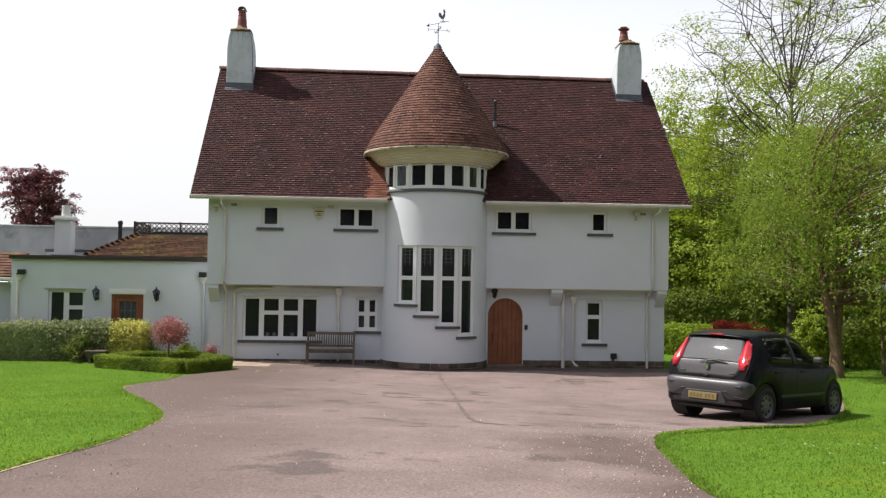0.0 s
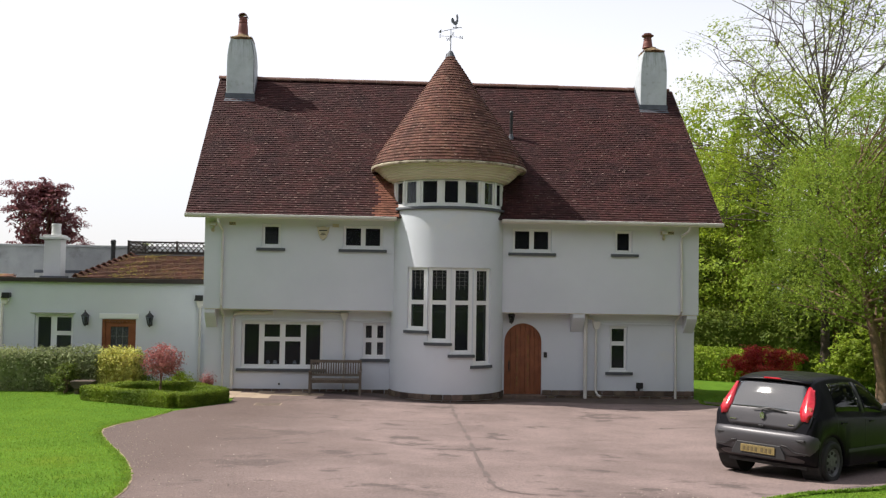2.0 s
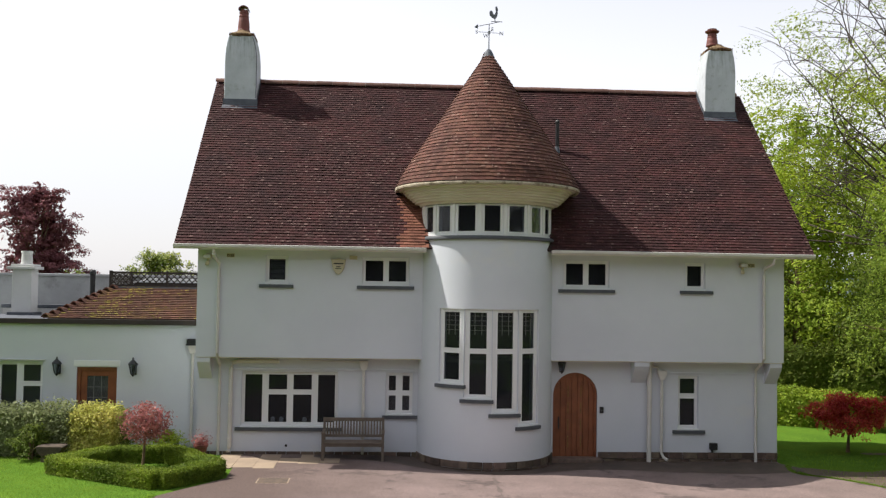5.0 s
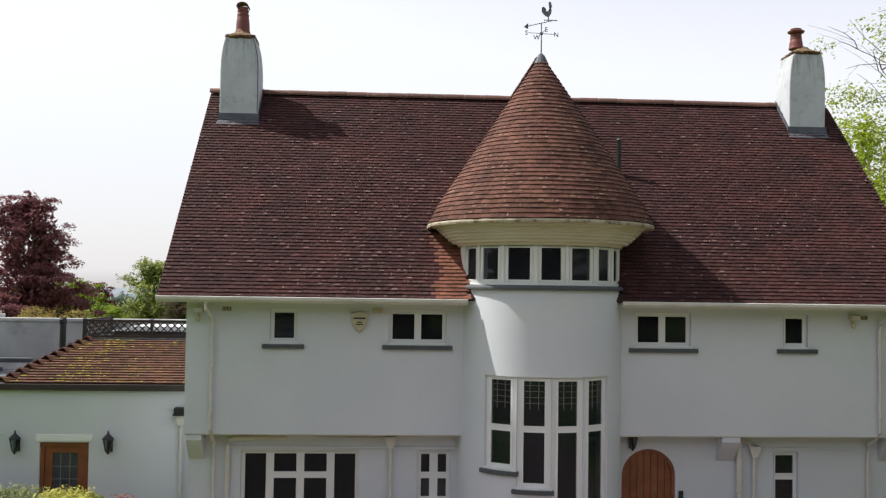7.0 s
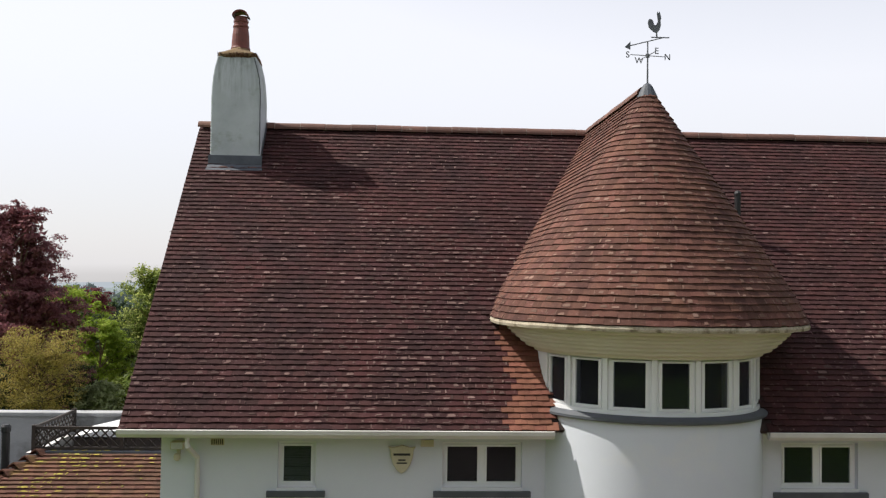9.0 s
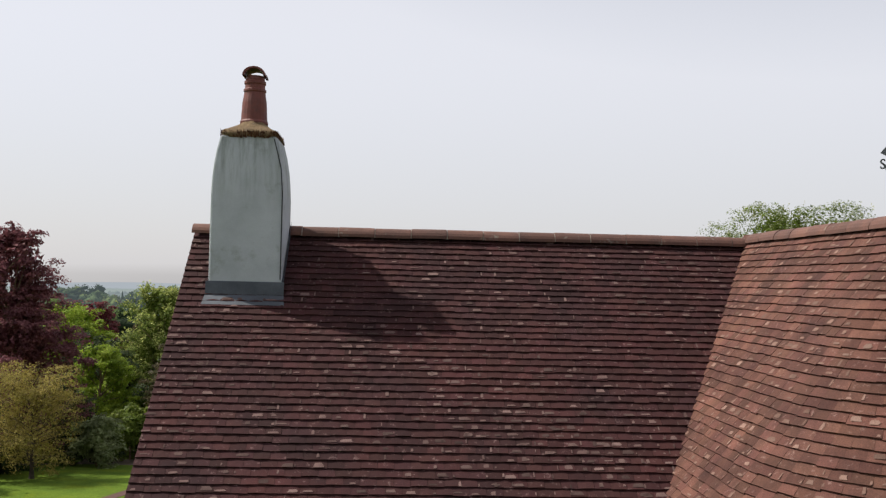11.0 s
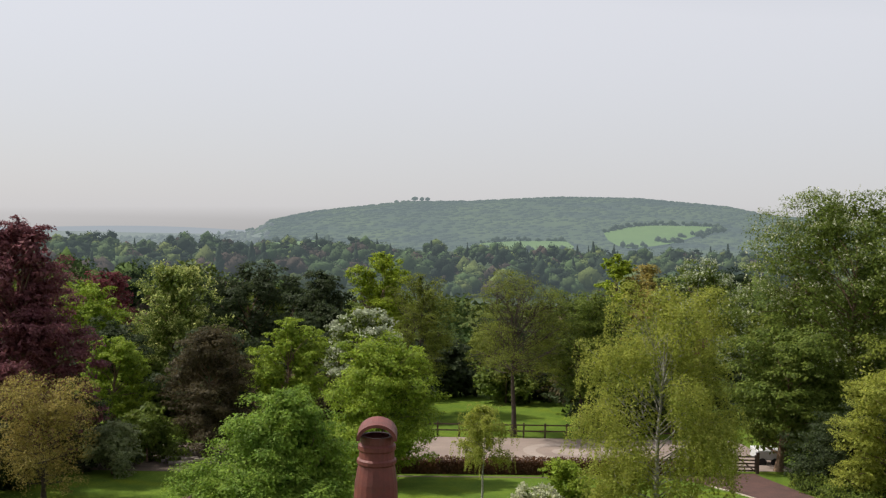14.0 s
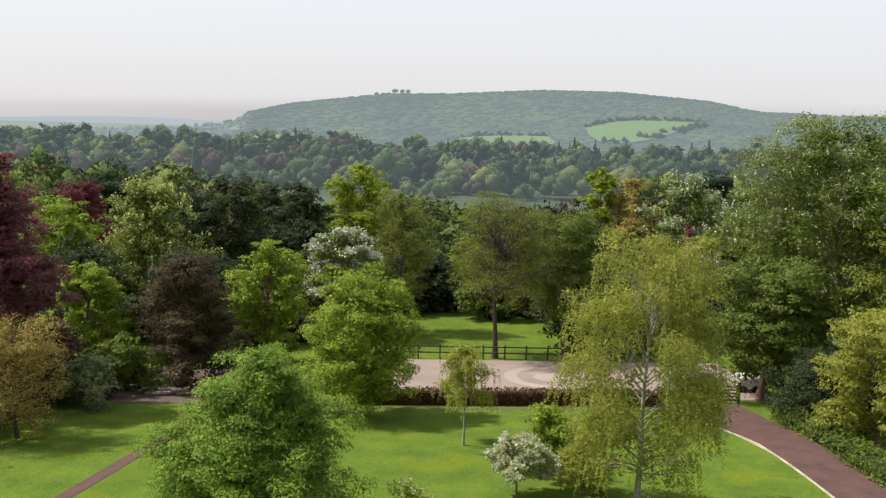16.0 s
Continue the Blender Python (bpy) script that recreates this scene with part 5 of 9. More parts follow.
def lantern(x, y, z, s, label):
    """Wall lantern on a bracket: tapering six-sided cage with glass and a pointed cap."""
    l = thing("wall_lantern", (x, y, z), label, "lantern", "wall lanterns")
    part("backplate", Geo().box(x - 0.05 * s, x + 0.05 * s, y - 0.02, y - 0.001, z - 0.12 * s, z + 0.12 * s), IRON, l, bevel=0.005)
    part("arm", Geo().tube([(x, y - 0.01, z - 0.05 * s), (x, y - 0.10 * s, z - 0.10 * s), (x, y - 0.16 * s, z - 0.04 * s)], 0.012, 6), IRON, l)
    cy = y - 0.17 * s
    for k in range(6):
        a = math.pi * k / 3
        part("cage_bar", Geo().tube([(x + 0.055 * s * math.cos(a), cy + 0.055 * s * math.sin(a), z - 0.08 * s), (x + 0.105 * s * math.cos(a), cy + 0.105 * s * math.sin(a), z + 0.15 * s)], 0.008, 5), IRON, l)
    part("glass_body", Geo().lathe([(0.05 * s, z - 0.075 * s), (0.097 * s, z + 0.15 * s)], x, cy, 6), GLASS, l)
    part("cap", Geo().lathe([(0.125 * s, z + 0.15 * s), (0.12 * s, z + 0.17 * s), (0.06 * s, z + 0.23 * s), (0.02 * s, z + 0.27 * s), (0.022 * s, z + 0.30 * s), (0.005, z + 0.33 * s)], x, cy, 6), IRON, l)
    part("base_cap", Geo().lathe([(0.012 * s, z - 0.15 * s), (0.03 * s, z - 0.12 * s), (0.06 * s, z - 0.08 * s)], x, cy, 6), IRON, l)
    return l


lantern(-9.28, WY, 2.38, 0.98, "black iron wall lantern on white render")
lantern(-7.48, WY, 2.38, 0.98, "black iron wall lantern on white render")
lantern(2.80, LY, 2.62, 0.85, "dark bronze wall lantern beside the arched door")
ww = thing("alarm_box", (-2.54, 29.1, 4.95), "cream shield-shaped burglar alarm box with dark lettering bars", "alarm box")
sh = [(0, -0.19), (0.06, -0.15), (0.11, -0.08), (0.15, 0.03), (0.16, 0.13), (0.19, 0.17), (0.10, 0.165), (0.0, 0.195), (-0.10, 0.165), (-0.19, 0.17), (-0.16, 0.13), (-0.15, 0.03), (-0.11, -0.08), (-0.06, -0.15)]
part("case", Geo().prism([(-2.535 + u, 4.95 + v) for u, v in sh], "y", FY - 0.07, FY - 0.002), CREAM, ww, bevel=0.012)
for u0, u1, v, h in ((-0.115, 0.115, 0.055, 0.03), (-0.05, 0.05, -0.015, 0.02), (-0.07, 0.07, -0.055, 0.018)):
    part("lettering_bar", Geo().box(-2.535 + u0, -2.535 + u1, FY - 0.0745, FY - 0.0705, 4.95 + v, 4.95 + v + h), BLACK, ww)
jb = thing("junction_box", (-2.18, 29.1, 5.17), "small cream junction box under the eaves", "junction box")
part("case", Geo().box(-2.28, -2.10, FY - 0.04, FY - 0.001, 5.12, 5.21), CREAM, jb, bevel=0.006)
for x in (-5.54, 7.08):
    fl = thing("security_light", (x, 29.1, 5.1), "small security light with a sensor under the eaves", "security light", "security lights")
    part("lamp_head", Geo().box(x - 0.09, x + 0.09, FY - 0.16, FY - 0.02, 5.09, 5.19), CREAM, fl, bevel=0.012)
    part("lens", Geo().box(x - 0.075, x + 0.075, FY - 0.165, FY - 0.161, 5.10, 5.18), RENDER_GREY, fl)
    part("sensor", Geo().lathe([(0.02, 4.93), (0.045, 4.95), (0.045, 5.01), (0.02, 5.03)], x - 0.01, FY - 0.08, 10), CREAM, fl)
    part("stem", Geo().box(x - 0.02, x + 0.02, FY - 0.06, FY - 0.001, 5.0, 5.12), CREAM, fl)
for x, z in ((-5.03, 5.17), (7.3, 5.14)):
    av = thing("air_brick", (x, 29.1, z), "cream slotted air brick under the eaves", "air brick")
    part("frame", Geo().box(x - 0.09, x + 0.09, FY - 0.008, FY - 0.001, z - 0.045, z + 0.045), CREAM, av)
    for i in range(6):
        part("slot", Geo().box(x - 0.08 + i * 0.028, x - 0.065 + i * 0.028, FY - 0.011, FY - 0.0085, z - 0.035, z + 0.035), FASCIA, av)
bf = thing("boiler_flue", (6.52, 29.5, 0.78), "small black flue guard low on the wall", "flue")
part("guard", Geo().box(6.43, 6.61, LY - 0.10, LY - 0.001, 0.70, 0.86), BLACK, bf, bevel=0.01)
part("stub", Geo().tube([(6.5, LY - 0.02, 0.7), (6.5, LY - 0.03, 0.62)], 0.03, 8), BLACK, bf)
eb = thing("entry_panel", (3.79, 29.5, 1.62), "small black entry panel beside the door", "entry panel")
part("case", Geo().box(3.75, 3.84, LY - 0.04, LY - 0.001, 1.55, 1.70), BLACK, eb, bevel=0.006)
part("button", Geo().lathe([(0.012, 1.60), (0.012, 1.62)], 3.795, LY - 0.045, 8), GALV, eb)
wv = thing("wall_vent", (-3.7, 29.5, 0.73), "tiny dark vent hole in the render", "vent")
part("cover", Geo().tube([(-3.7, LY - 0.02, 0.73), (-3.7, LY - 0.001, 0.73)], 0.03, 10), BLACK, wv)
cb = thing("cable_tray", (-2.7, 29.4, 2.75), "grey cable run sagging under the jetty", "cable")
part("cable", Geo().tube([(-3.45, 29.40, 2.77), (-3.3, 29.40, 2.74), (-2.5, 29.40, 2.73), (-1.95, 29.40, 2.70)], [0.012, 0.016, 0.022, 0.03], 6), RENDER_GREY, cb)
for i, x in enumerate((-4.05, -3.85, -3.3)):
    ob = thing("window_ornament", (x, 29.8, 1.25), "small white ornament on the window board", "ornament", "window ornaments")
    part("body", Geo().lathe([(0.04, 1.24), (0.055, 1.28), (0.05, 1.34), (0.03, 1.37)], x, 29.72, 10), WHITE, ob)
    part("base", Geo().lathe([(0.05, 1.22), (0.05, 1.24)], x, 29.72, 10), WHITE, ob)
wb = thing("window_board", (-3.6, 29.75, 1.2), "white board inside the wide window", "window board")
part("board", Geo().box(-4.8, -2.5, 29.66, 29.85, 1.18, 1.22), WHITE, wb)

# weathervane
vane = thing("weathervane", (CX, CY + 0.02, 10.3), "grey iron weathervane with a cockerel and compass letters", "weathervane")
vx, vy = CX, CY + 0.02
part("mast", Geo().tube([(vx, vy, 10.28), (vx, vy, 10.92)], [0.014, 0.010], 8), GALV, vane)
part("collar", Geo().lathe([(0.03, 10.69), (0.03, 10.74)], vx, vy, 10), GALV, vane)
for a, ch in ((0.15, "N"), (0.15 + math.pi, "S"), (0.15 + math.pi / 2, "W"), (0.15 - math.pi / 2, "E")):
    ex, ey = vx + 0.27 * math.cos(a), vy + 0.27 * math.sin(a)
    arm = part("arm", Geo().tube([(vx, vy, 10.715), (ex, ey, 10.715)], 0.006, 6), GALV, vane)
    cu = bpy.data.curves.new("letter", "FONT")
    cu.body, cu.size, cu.extrude, cu.align_x = ch, 0.13, 0.006, "CENTER"
    tob = new("letter_source", cu)
    dg = bpy.context.evaluated_depsgraph_get()
    me = bpy.data.meshes.new_from_object(tob.evaluated_get(dg))
    bpy.data.objects.remove(tob)
    me.transform(pose(vx + 0.31 * math.cos(a), vy + 0.31 * math.sin(a), 10.67, 90, 0, 8))
    part("letter", me, GALV, arm)
aa = radians(200)
ca, sa = math.cos(aa), math.sin(aa)
part("arrow", Geo().tube([(vx + 0.30 * ca, vy + 0.30 * sa, 10.83), (vx - 0.30 * ca, vy - 0.30 * sa, 11.02)], 0.008, 6), GALV, vane)
part("arrow_head", Geo().add([(vx + (0.30 + u) * ca, vy + (0.30 + u) * sa + e, 10.83 - 0.31 * u + v) for e in (-0.004, 0.004) for u, v in ((0.0, 0.06), (0.10, 0.0), (0.0, -0.06))],
                             [(0, 1, 2), (5, 4, 3), (0, 3, 4, 1), (1, 4, 5, 2), (2, 5, 3, 0)]), GALV, vane)
bird = [(0.06, 0.0), (0.09, 0.0), (0.085, 0.08), (0.13, 0.13), (0.155, 0.20), (0.145, 0.27), (0.16, 0.30), (0.15, 0.345), (0.125, 0.40), (0.10, 0.375), (0.09, 0.40), (0.075, 0.36), (0.085, 0.31), (0.095, 0.25), (0.06, 0.19),
        (0.02, 0.19), (0.0, 0.25), (-0.05, 0.275), (-0.09, 0.25), (-0.10, 0.20), (-0.085, 0.15), (-0.05, 0.12), (0.0, 0.09), (0.06, 0.075)]
part("cockerel", Geo().add([(vx - (u + 0.10) * ca * 0.9, vy - (u + 0.10) * sa * 0.9 + e, 10.99 + v) for e in (-0.006, 0.006) for u, v in bird],
                           [tuple(range(len(bird))), tuple(reversed(range(len(bird), 2 * len(bird))))] + [(k, (k + 1) % len(bird), len(bird) + (k + 1) % len(bird), len(bird) + k) for k in range(len(bird))]), GALV, vane)
part("perch", Geo().box(vx + 0.05, vx + 0.32, vy - 0.005, vy + 0.005, 10.98, 10.995), GALV, vane)

# ---- garden bench ----
bench = thing("garden_bench", (-2.1, 28.75, 0.5), "weathered teak garden bench with a slatted back", "bench")
bx0, bx1, by, bz = -2.82, -1.40, 28.85, 0.52
for x in (bx0, bx1 - 0.06):
    part("leg", Geo().box(x, x + 0.06, by - 0.22, by - 0.16, bz, bz + 0.62), TEAK, bench, bevel=0.005)
    part("leg", Geo().add([(x + dx, by + 0.24 + s * 0.10 + dy, bz + s * 0.92) for s in (0, 1) for dy in (0, 0.06) for dx in (0, 0.06)], BOX), TEAK, bench, bevel=0.005)
    part("armrest", Geo().box(x - 0.01, x + 0.07, by - 0.26, by + 0.30, bz + 0.62, bz + 0.65), TEAK, bench, bevel=0.006)
    part("side_rail", Geo().box(x + 0.01, x + 0.05, by - 0.2, by + 0.26, bz + 0.33, bz + 0.39), TEAK, bench)
for k in range(5):
    part("seat_slat", Geo().box(bx0, bx1, by - 0.22 + k * 0.095, by - 0.14 + k * 0.095, bz + 0.40, bz + 0.425), TEAK, bench, bevel=0.004)
part("front_rail", Geo().box(bx0 + 0.06, bx1 - 0.06, by - 0.20, by - 0.17, bz + 0.33, bz + 0.395), TEAK, bench)
part("top_rail", Geo().box(bx0 + 0.05, bx1 - 0.05, by + 0.315, by + 0.36, bz + 0.84, bz + 0.92), TEAK, bench, bevel=0.008)
part("lower_rail", Geo().box(bx0 + 0.05, bx1 - 0.05, by + 0.27, by + 0.31, bz + 0.48, bz + 0.54), TEAK, bench)
for k in range(19):
    x = bx0 + 0.085 + k * (bx1 - bx0 - 0.20) / 18
    part("back_slat", Geo().add([(x + dx, by + 0.275 + s * 0.045 + dy, bz + 0.53 + s * 0.32) for s in (0, 1) for dy in (0, 0.015) for dx in (0, 0.035)], BOX), TEAK, bench)


# ---- the car ----
# one grey paint, darkened here for the shaded flanks, paler below for the rear
PAINT_SHADE = surf("shaded_grey_car_paint", (0.008, 0.0075, 0.010), (0.006, 0.0058, 0.008), 0.6, 0.34, 0.004, 0.05, 0.02, 0.0005, spec=0.12)
AMBER_LENS = surf("amber_lens", (0.55, 0.16, 0.12), (0.45, 0.12, 0.09), 0.05, 0.2, 0.01, 0.1, 0)
# darker grey that draws the shade of the plate's recess and the creases
RECESS_SHADE = surf("recess_shade_grey", (0.030, 0.029, 0.031), (0.024, 0.023, 0.025), 0.3, 0.55, 0.006, 0.08, 0.05, 0.001)
TYRE = surf("tyre_rubber", (0.018, 0.018, 0.018), (0.025, 0.024, 0.023), 0.1, 0.85, 0.02, 0.2, 0.3)
RIMM = surf("grey_wheel_trim", (0.14, 0.14, 0.145), (0.10, 0.10, 0.105), 0.1, 0.45, 0.02, 0.1, 0.1, metal=0.4)
REDL = surf("red_lamp_lens", (0.50, 0.014, 0.030), (0.38, 0.010, 0.020), 0.05, 0.12, 0.01, 0.15, 0.1, 0.002, spec=0.7)
# the same paint, lightened for the rear that the sun strikes
PAINT_SUNLIT = surf("sunlit_grey_car_paint", (0.070, 0.066, 0.072), (0.060, 0.057, 0.063), 0.5, 0.42, 0.006, 0.06, 0.03, 0.001, spec=0.45, metal=0.3)
REAR_TINT = glass("rear_window_glass", (0.20, 0.25, 0.28), 2.5, 0.05)
PLATE_INK = surf("faded_plate_ink", (0.14, 0.105, 0.05), (0.12, 0.09, 0.045), 0.2, 0.5, 0.02, 0.05, 0)
PLATE = surf("yellow_plate", (0.24, 0.18, 0.075), (0.20, 0.15, 0.06), 0.2, 0.4, 0.02, 0.05, 0)
TRIMB = surf("black_car_trim", (0.03, 0.03, 0.032), (0.036, 0.036, 0.038), 0.1, 0.55, 0.01, 0.1, 0.1)
TINT = glass("tinted_car_glass", (0.16, 0.17, 0.18), 1.32, 0.01)
CHROME = surf("chrome", (0.6, 0.6, 0.6), (0.55, 0.55, 0.55), 0.1, 0.15, 0.02, 0.05, 0, metal=1.0)

CAR_Y, CAR_X, CAR_T = 16.05, 4.86, -52.0
car = thing("car", (0, 0, 0), "small dark grey five-door hatchback parked on the tarmac", "car")


def hatchback(c):
    """A small rounded hatchback; its rear axle stands at the origin and it points along +y."""
    ROOF = ((-0.53, 0.50), (-0.515, 0.60), (-0.49, 0.68), (-0.465, 0.78), (-0.44, 0.88), (-0.415, 0.95), (-0.36, 1.05), (-0.29, 1.165), (-0.22, 1.27), (-0.165, 1.345), (-0.12, 1.39), (-0.03, 1.42), (0.2, 1.45), (0.5, 1.467),
            (0.85, 1.462), (1.1, 1.435), (1.3, 1.375), (1.5, 1.275), (1.75, 1.115), (1.98, 0.985), (2.15, 0.945), (2.4, 0.885), (2.62, 0.80), (2.78, 0.70), (2.88, 0.58), (2.92, 0.47))
    WIDE = ((-0.53, 0.52), (-0.515, 0.63), (-0.48, 0.71), (-0.42, 0.758), (-0.3, 0.788), (-0.1, 0.808), (0.4, 0.815), (1.6, 0.815), (2.1, 0.805), (2.45, 0.765), (2.7, 0.66), (2.84, 0.53), (2.92, 0.36))
    BELT = ((-0.5, 0.90), (0.0, 0.955), (0.6, 0.935), (1.5, 0.90), (2.0, 0.91), (2.9, 0.8))
    TOPW = ((-0.53, 0.50), (-0.44, 0.675), (-0.36, 0.665), (-0.22, 0.605), (-0.12, 0.57), (0.1, 0.57), (0.6, 0.585), (1.1, 0.575), (1.4, 0.60), (1.75, 0.64), (2.0, 0.66), (2.5, 0.60), (2.92, 0.25))

    def at(tab, y):
        return float(np.interp(y, [p[0] for p in tab], [p[1] for p in tab]))

    def arch(y):
        d = min(abs(y), abs(y - 2.34))
        return 0.02 + math.sqrt(0.345 ** 2 - d * d) + 0.27 if d < 0.345 else 0.0

    def section(y):
        """Half of the outline across the car, from the floor to the middle of the roof."""
        hw, zr, wr = at(WIDE, y), at(ROOF, y), at(TOPW, y)
        zb = min(at(BELT, y), zr - 0.035)
        wr = min(wr, hw - 0.02)
        wb = hw - 0.035
        zs = float(np.interp(y, (-0.53, -0.42, -0.3, 2.6, 2.92), (0.36, 0.27, 0.20, 0.20, 0.34)))
        a = arch(y)
        lo = max(zs, min(a, zb - 0.16))
        zm = lo + (zb - lo) * 0.5
        ze = zr - min(0.075, (zr - zb) * 0.6)
        pts = [(0, zs), (hw * 0.60, zs), (hw * 0.62, lo), (hw * 0.965, lo), (hw + 0.002, lo + 0.035), (hw + 0.010, zm), (hw + 0.004, zb - 0.075), (hw - 0.012, zb - 0.03), (wb, zb)]
        for s_ in (0.25, 0.5, 0.75, 1.0):
            bulge = 0.022 * math.sin(math.pi * s_)
            pts.append((wb + (wr - wb) * s_ + bulge, zb + (ze - zb) * s_))
        pts += [(wr - 0.025, zr - min(0.035, (zr - ze) * 0.5)), (wr * 0.72, zr - min(0.016, (zr - ze) * 0.3)), (wr * 0.36, zr - 0.004), (0, zr)]
        return pts

    ys = sorted({p[0] for p in ROOF} | {-0.345, -0.335, -0.30, -0.25, -0.18, -0.08, 0.0, 0.08, 0.18, 0.25, 0.30, 0.335, 0.345, 1.995, 2.005, 2.04, 2.09, 2.16, 2.26, 2.34, 2.42, 2.52, 2.59, 2.64, 2.675, 2.685, 0.7, 1.7})
    g = Geo()
    for y in ys:
        half = section(y)
        g.v += [(x, y, z) for x, z in half] + [(-x, y, z) for x, z in reversed(half[1:-1])]
    n = len(half) * 2 - 2
    for i in range(len(ys) - 1):
        g.f += [(i * n + k, i * n + (k + 1) % n, (i + 1) * n + (k + 1) % n, (i + 1) * n + k) for k in range(n)]
    g.f += [tuple(range(n)), tuple((len(ys) - 1) * n + k for k in reversed(range(n)))]
    body = part("body", g, PAINT_SHADE, c, smooth=True)

    def sheet(name, rows, material, lift, parent, label="", thick=0.008):
        """A panel that follows the bodywork: rows of points, raised off it along its own normal."""
        nr, nc = len(rows), len(rows[0])
        q = Geo()
        top, low = [], []
        for i in range(nr):
            for k in range(nc):
                p = Vector(rows[i][k])
                du = Vector(rows[i][min(k + 1, nc - 1)]) - Vector(rows[i][max(k - 1, 0)])
                dv = Vector(rows[min(i + 1, nr - 1)][k]) - Vector(rows[max(i - 1, 0)][k])
                nn = du.cross(dv).normalized()
                if nn.dot(Vector((p.x, p.y - 0.9, (p.z - 0.75) * 1.2))) < 0:
                    nn = -nn
                top.append(p + nn * lift)
                low.append(p + nn * (lift - thick))
        q.v = [tuple(p) for p in top + low]
        m = nr * nc
        for i in range(nr - 1):
            for k in range(nc - 1):
                a = i * nc + k
                q.f += [(a, a + 1, a + nc + 1, a + nc), (m + a + nc, m + a + nc + 1, m + a + 1, m + a)]
        rim = [k for k in range(nc)] + [i * nc + nc - 1 for i in range(1, nr)] + [(nr - 1) * nc + k for k in range(nc - 2, -1, -1)] + [i * nc for i in range(nr - 2, 0, -1)]
        q.f += [(rim[k], rim[(k + 1) % len(rim)], m + rim[(k + 1) % len(rim)], m + rim[k]) for k in range(len(rim))]
        return part(name, q, material, parent, label, smooth=True)

    def on_tail(u, y):
        """A point of the tailgate: u from -1 to 1 across, y gives the height on the sloping rear."""
        half = section(y)[-4:]
        w = half[0][0]
        x = abs(u) * w
        z = float(np.interp(x, [p[0] for p in reversed(half)], [p[1] for p in reversed(half)]))
        return (u * w, y, z)

    def on_side(y, s_, sg):
        half = section(y)[8:13]
        k = min(3, int(s_ * 4))
        f = s_ * 4 - k
        a, b = half[k], half[k + 1]
        return (sg * (a[0] + (b[0] - a[0]) * f), y, a[1] + (b[1] - a[1]) * f)

    # rear window with round corners, lower tailgate, their dark seam
    def tail_rows(y0, y1, w, rc, ny=14, nu=18):
        rows = []
        for i in range(ny + 1):
            f = i / ny
            e = max(0.0, 1 - min(f, 1 - f) / rc)
            ww = w * (1 - 0.10 * (1 - math.sqrt(max(0.0, 1 - e * e))))
            rows.append([on_tail(ww * (2 * k / nu - 1), y0 + (y1 - y0) * f) for k in range(nu + 1)])
        return rows
    sheet("tailgate_seam", tail_rows(-0.486, -0.40, 0.945, 0.5, 8), TRIMB, 0.002, c)
    sheet("tailgate", tail_rows(-0.481, -0.405, 0.925, 0.5, 8), PAINT_SUNLIT, 0.009, c, thick=0.012)
    sheet("rear_window", tail_rows(-0.412, -0.172, 0.90, 0.16), REAR_TINT, 0.010, c, "grey rear window reflecting the sky", thick=0.006)
    sp = Geo()
    for i in range(9):
        u = -1 + i / 4
        x, y, z = on_tail(u * 0.98, -0.135)
        back = -0.085 + 0.03 * u * u
        sp.v += [(x, y + back, z - 0.020), (x, y + back, z + 0.004), (x, y + 0.09, z + 0.040), (x, y + 0.10, z + 0.010)]
    for i in range(8):
        sp.f += [(i * 4 + k, i * 4 + (k + 1) % 4, i * 4 + 4 + (k + 1) % 4, i * 4 + 4 + k) for k in range(4)]
    sp.f += [(0, 1, 2, 3), (35, 34, 33, 32)]
    spoiler = part("spoiler", sp, PAINT_SHADE, c, smooth=True)
    part("high_brake_light", Geo().box(-0.13, 0.13, -0.228, -0.205, 1.372, 1.396), REDL, spoiler, "red high brake light", bevel=0.006)
    for sg in (-1, 1):
        # side glass with a dark surround, front and rear doors
        for nm, y0, y1 in (("rear_side_window", 0.10, 0.90), ("front_side_window", 0.98, 1.74)):
            ny = 10
            rows = [[on_side(y0 + (y1 - y0) * i / ny + (0.12 * s_ if y0 < 0.5 and i == 0 else 0), s_, sg) for s_ in (0.06, 0.25, 0.45, 0.65, 0.80, 0.92)] for i in range(ny + 1)]
            sheet(nm, rows, TINT, 0.005, c)
        sheet("door_pillar", [[on_side(y, s_, sg) for s_ in (0.03, 0.3, 0.6, 0.95)] for y in (0.895, 0.94, 0.985)], TRIMB, 0.007, c)
        # tall tail lamp round the rear corner
        rows = []
        for i in range(11):
            f = i / 10
            y = -0.448 + 0.265 * f
            half = section(y)
            wi = float(np.interp(f, (0, 0.12, 0.3, 0.6, 1), (0.06, 0.115, 0.12, 0.08, 0.025)))
            ws = float(np.interp(f, (0, 0.12, 0.3, 0.6, 1), (0.35, 0.75, 0.80, 0.62, 0.22)))
            a = on_tail(1 - wi / half[-4][0], y)
            rows.append([(sg * a[0], a[1], a[2])] + [(sg * half[-4][0], y, half[-4][1])] + [(sg * half[-5][0], y + 0.004, half[-5][1])] + [on_side(y + 0.10 * ws * q_, 1 - 0.30 * q_ * ws, sg) for q_ in (0.5, 1.0)])
        tl = sheet("tail_light", rows, REDL, 0.022, c, "tall red tail light", thick=0.03)
        lens = Vector(rows[3][1]) + Vector((sg * 0.006, -0.024, 0.006))
        part("indicator", Geo().tube([lens, lens + Vector((sg * -0.004, 0.03, -0.004))], 0.036, 14), AMBER_LENS, tl, "pale amber indicator lens")
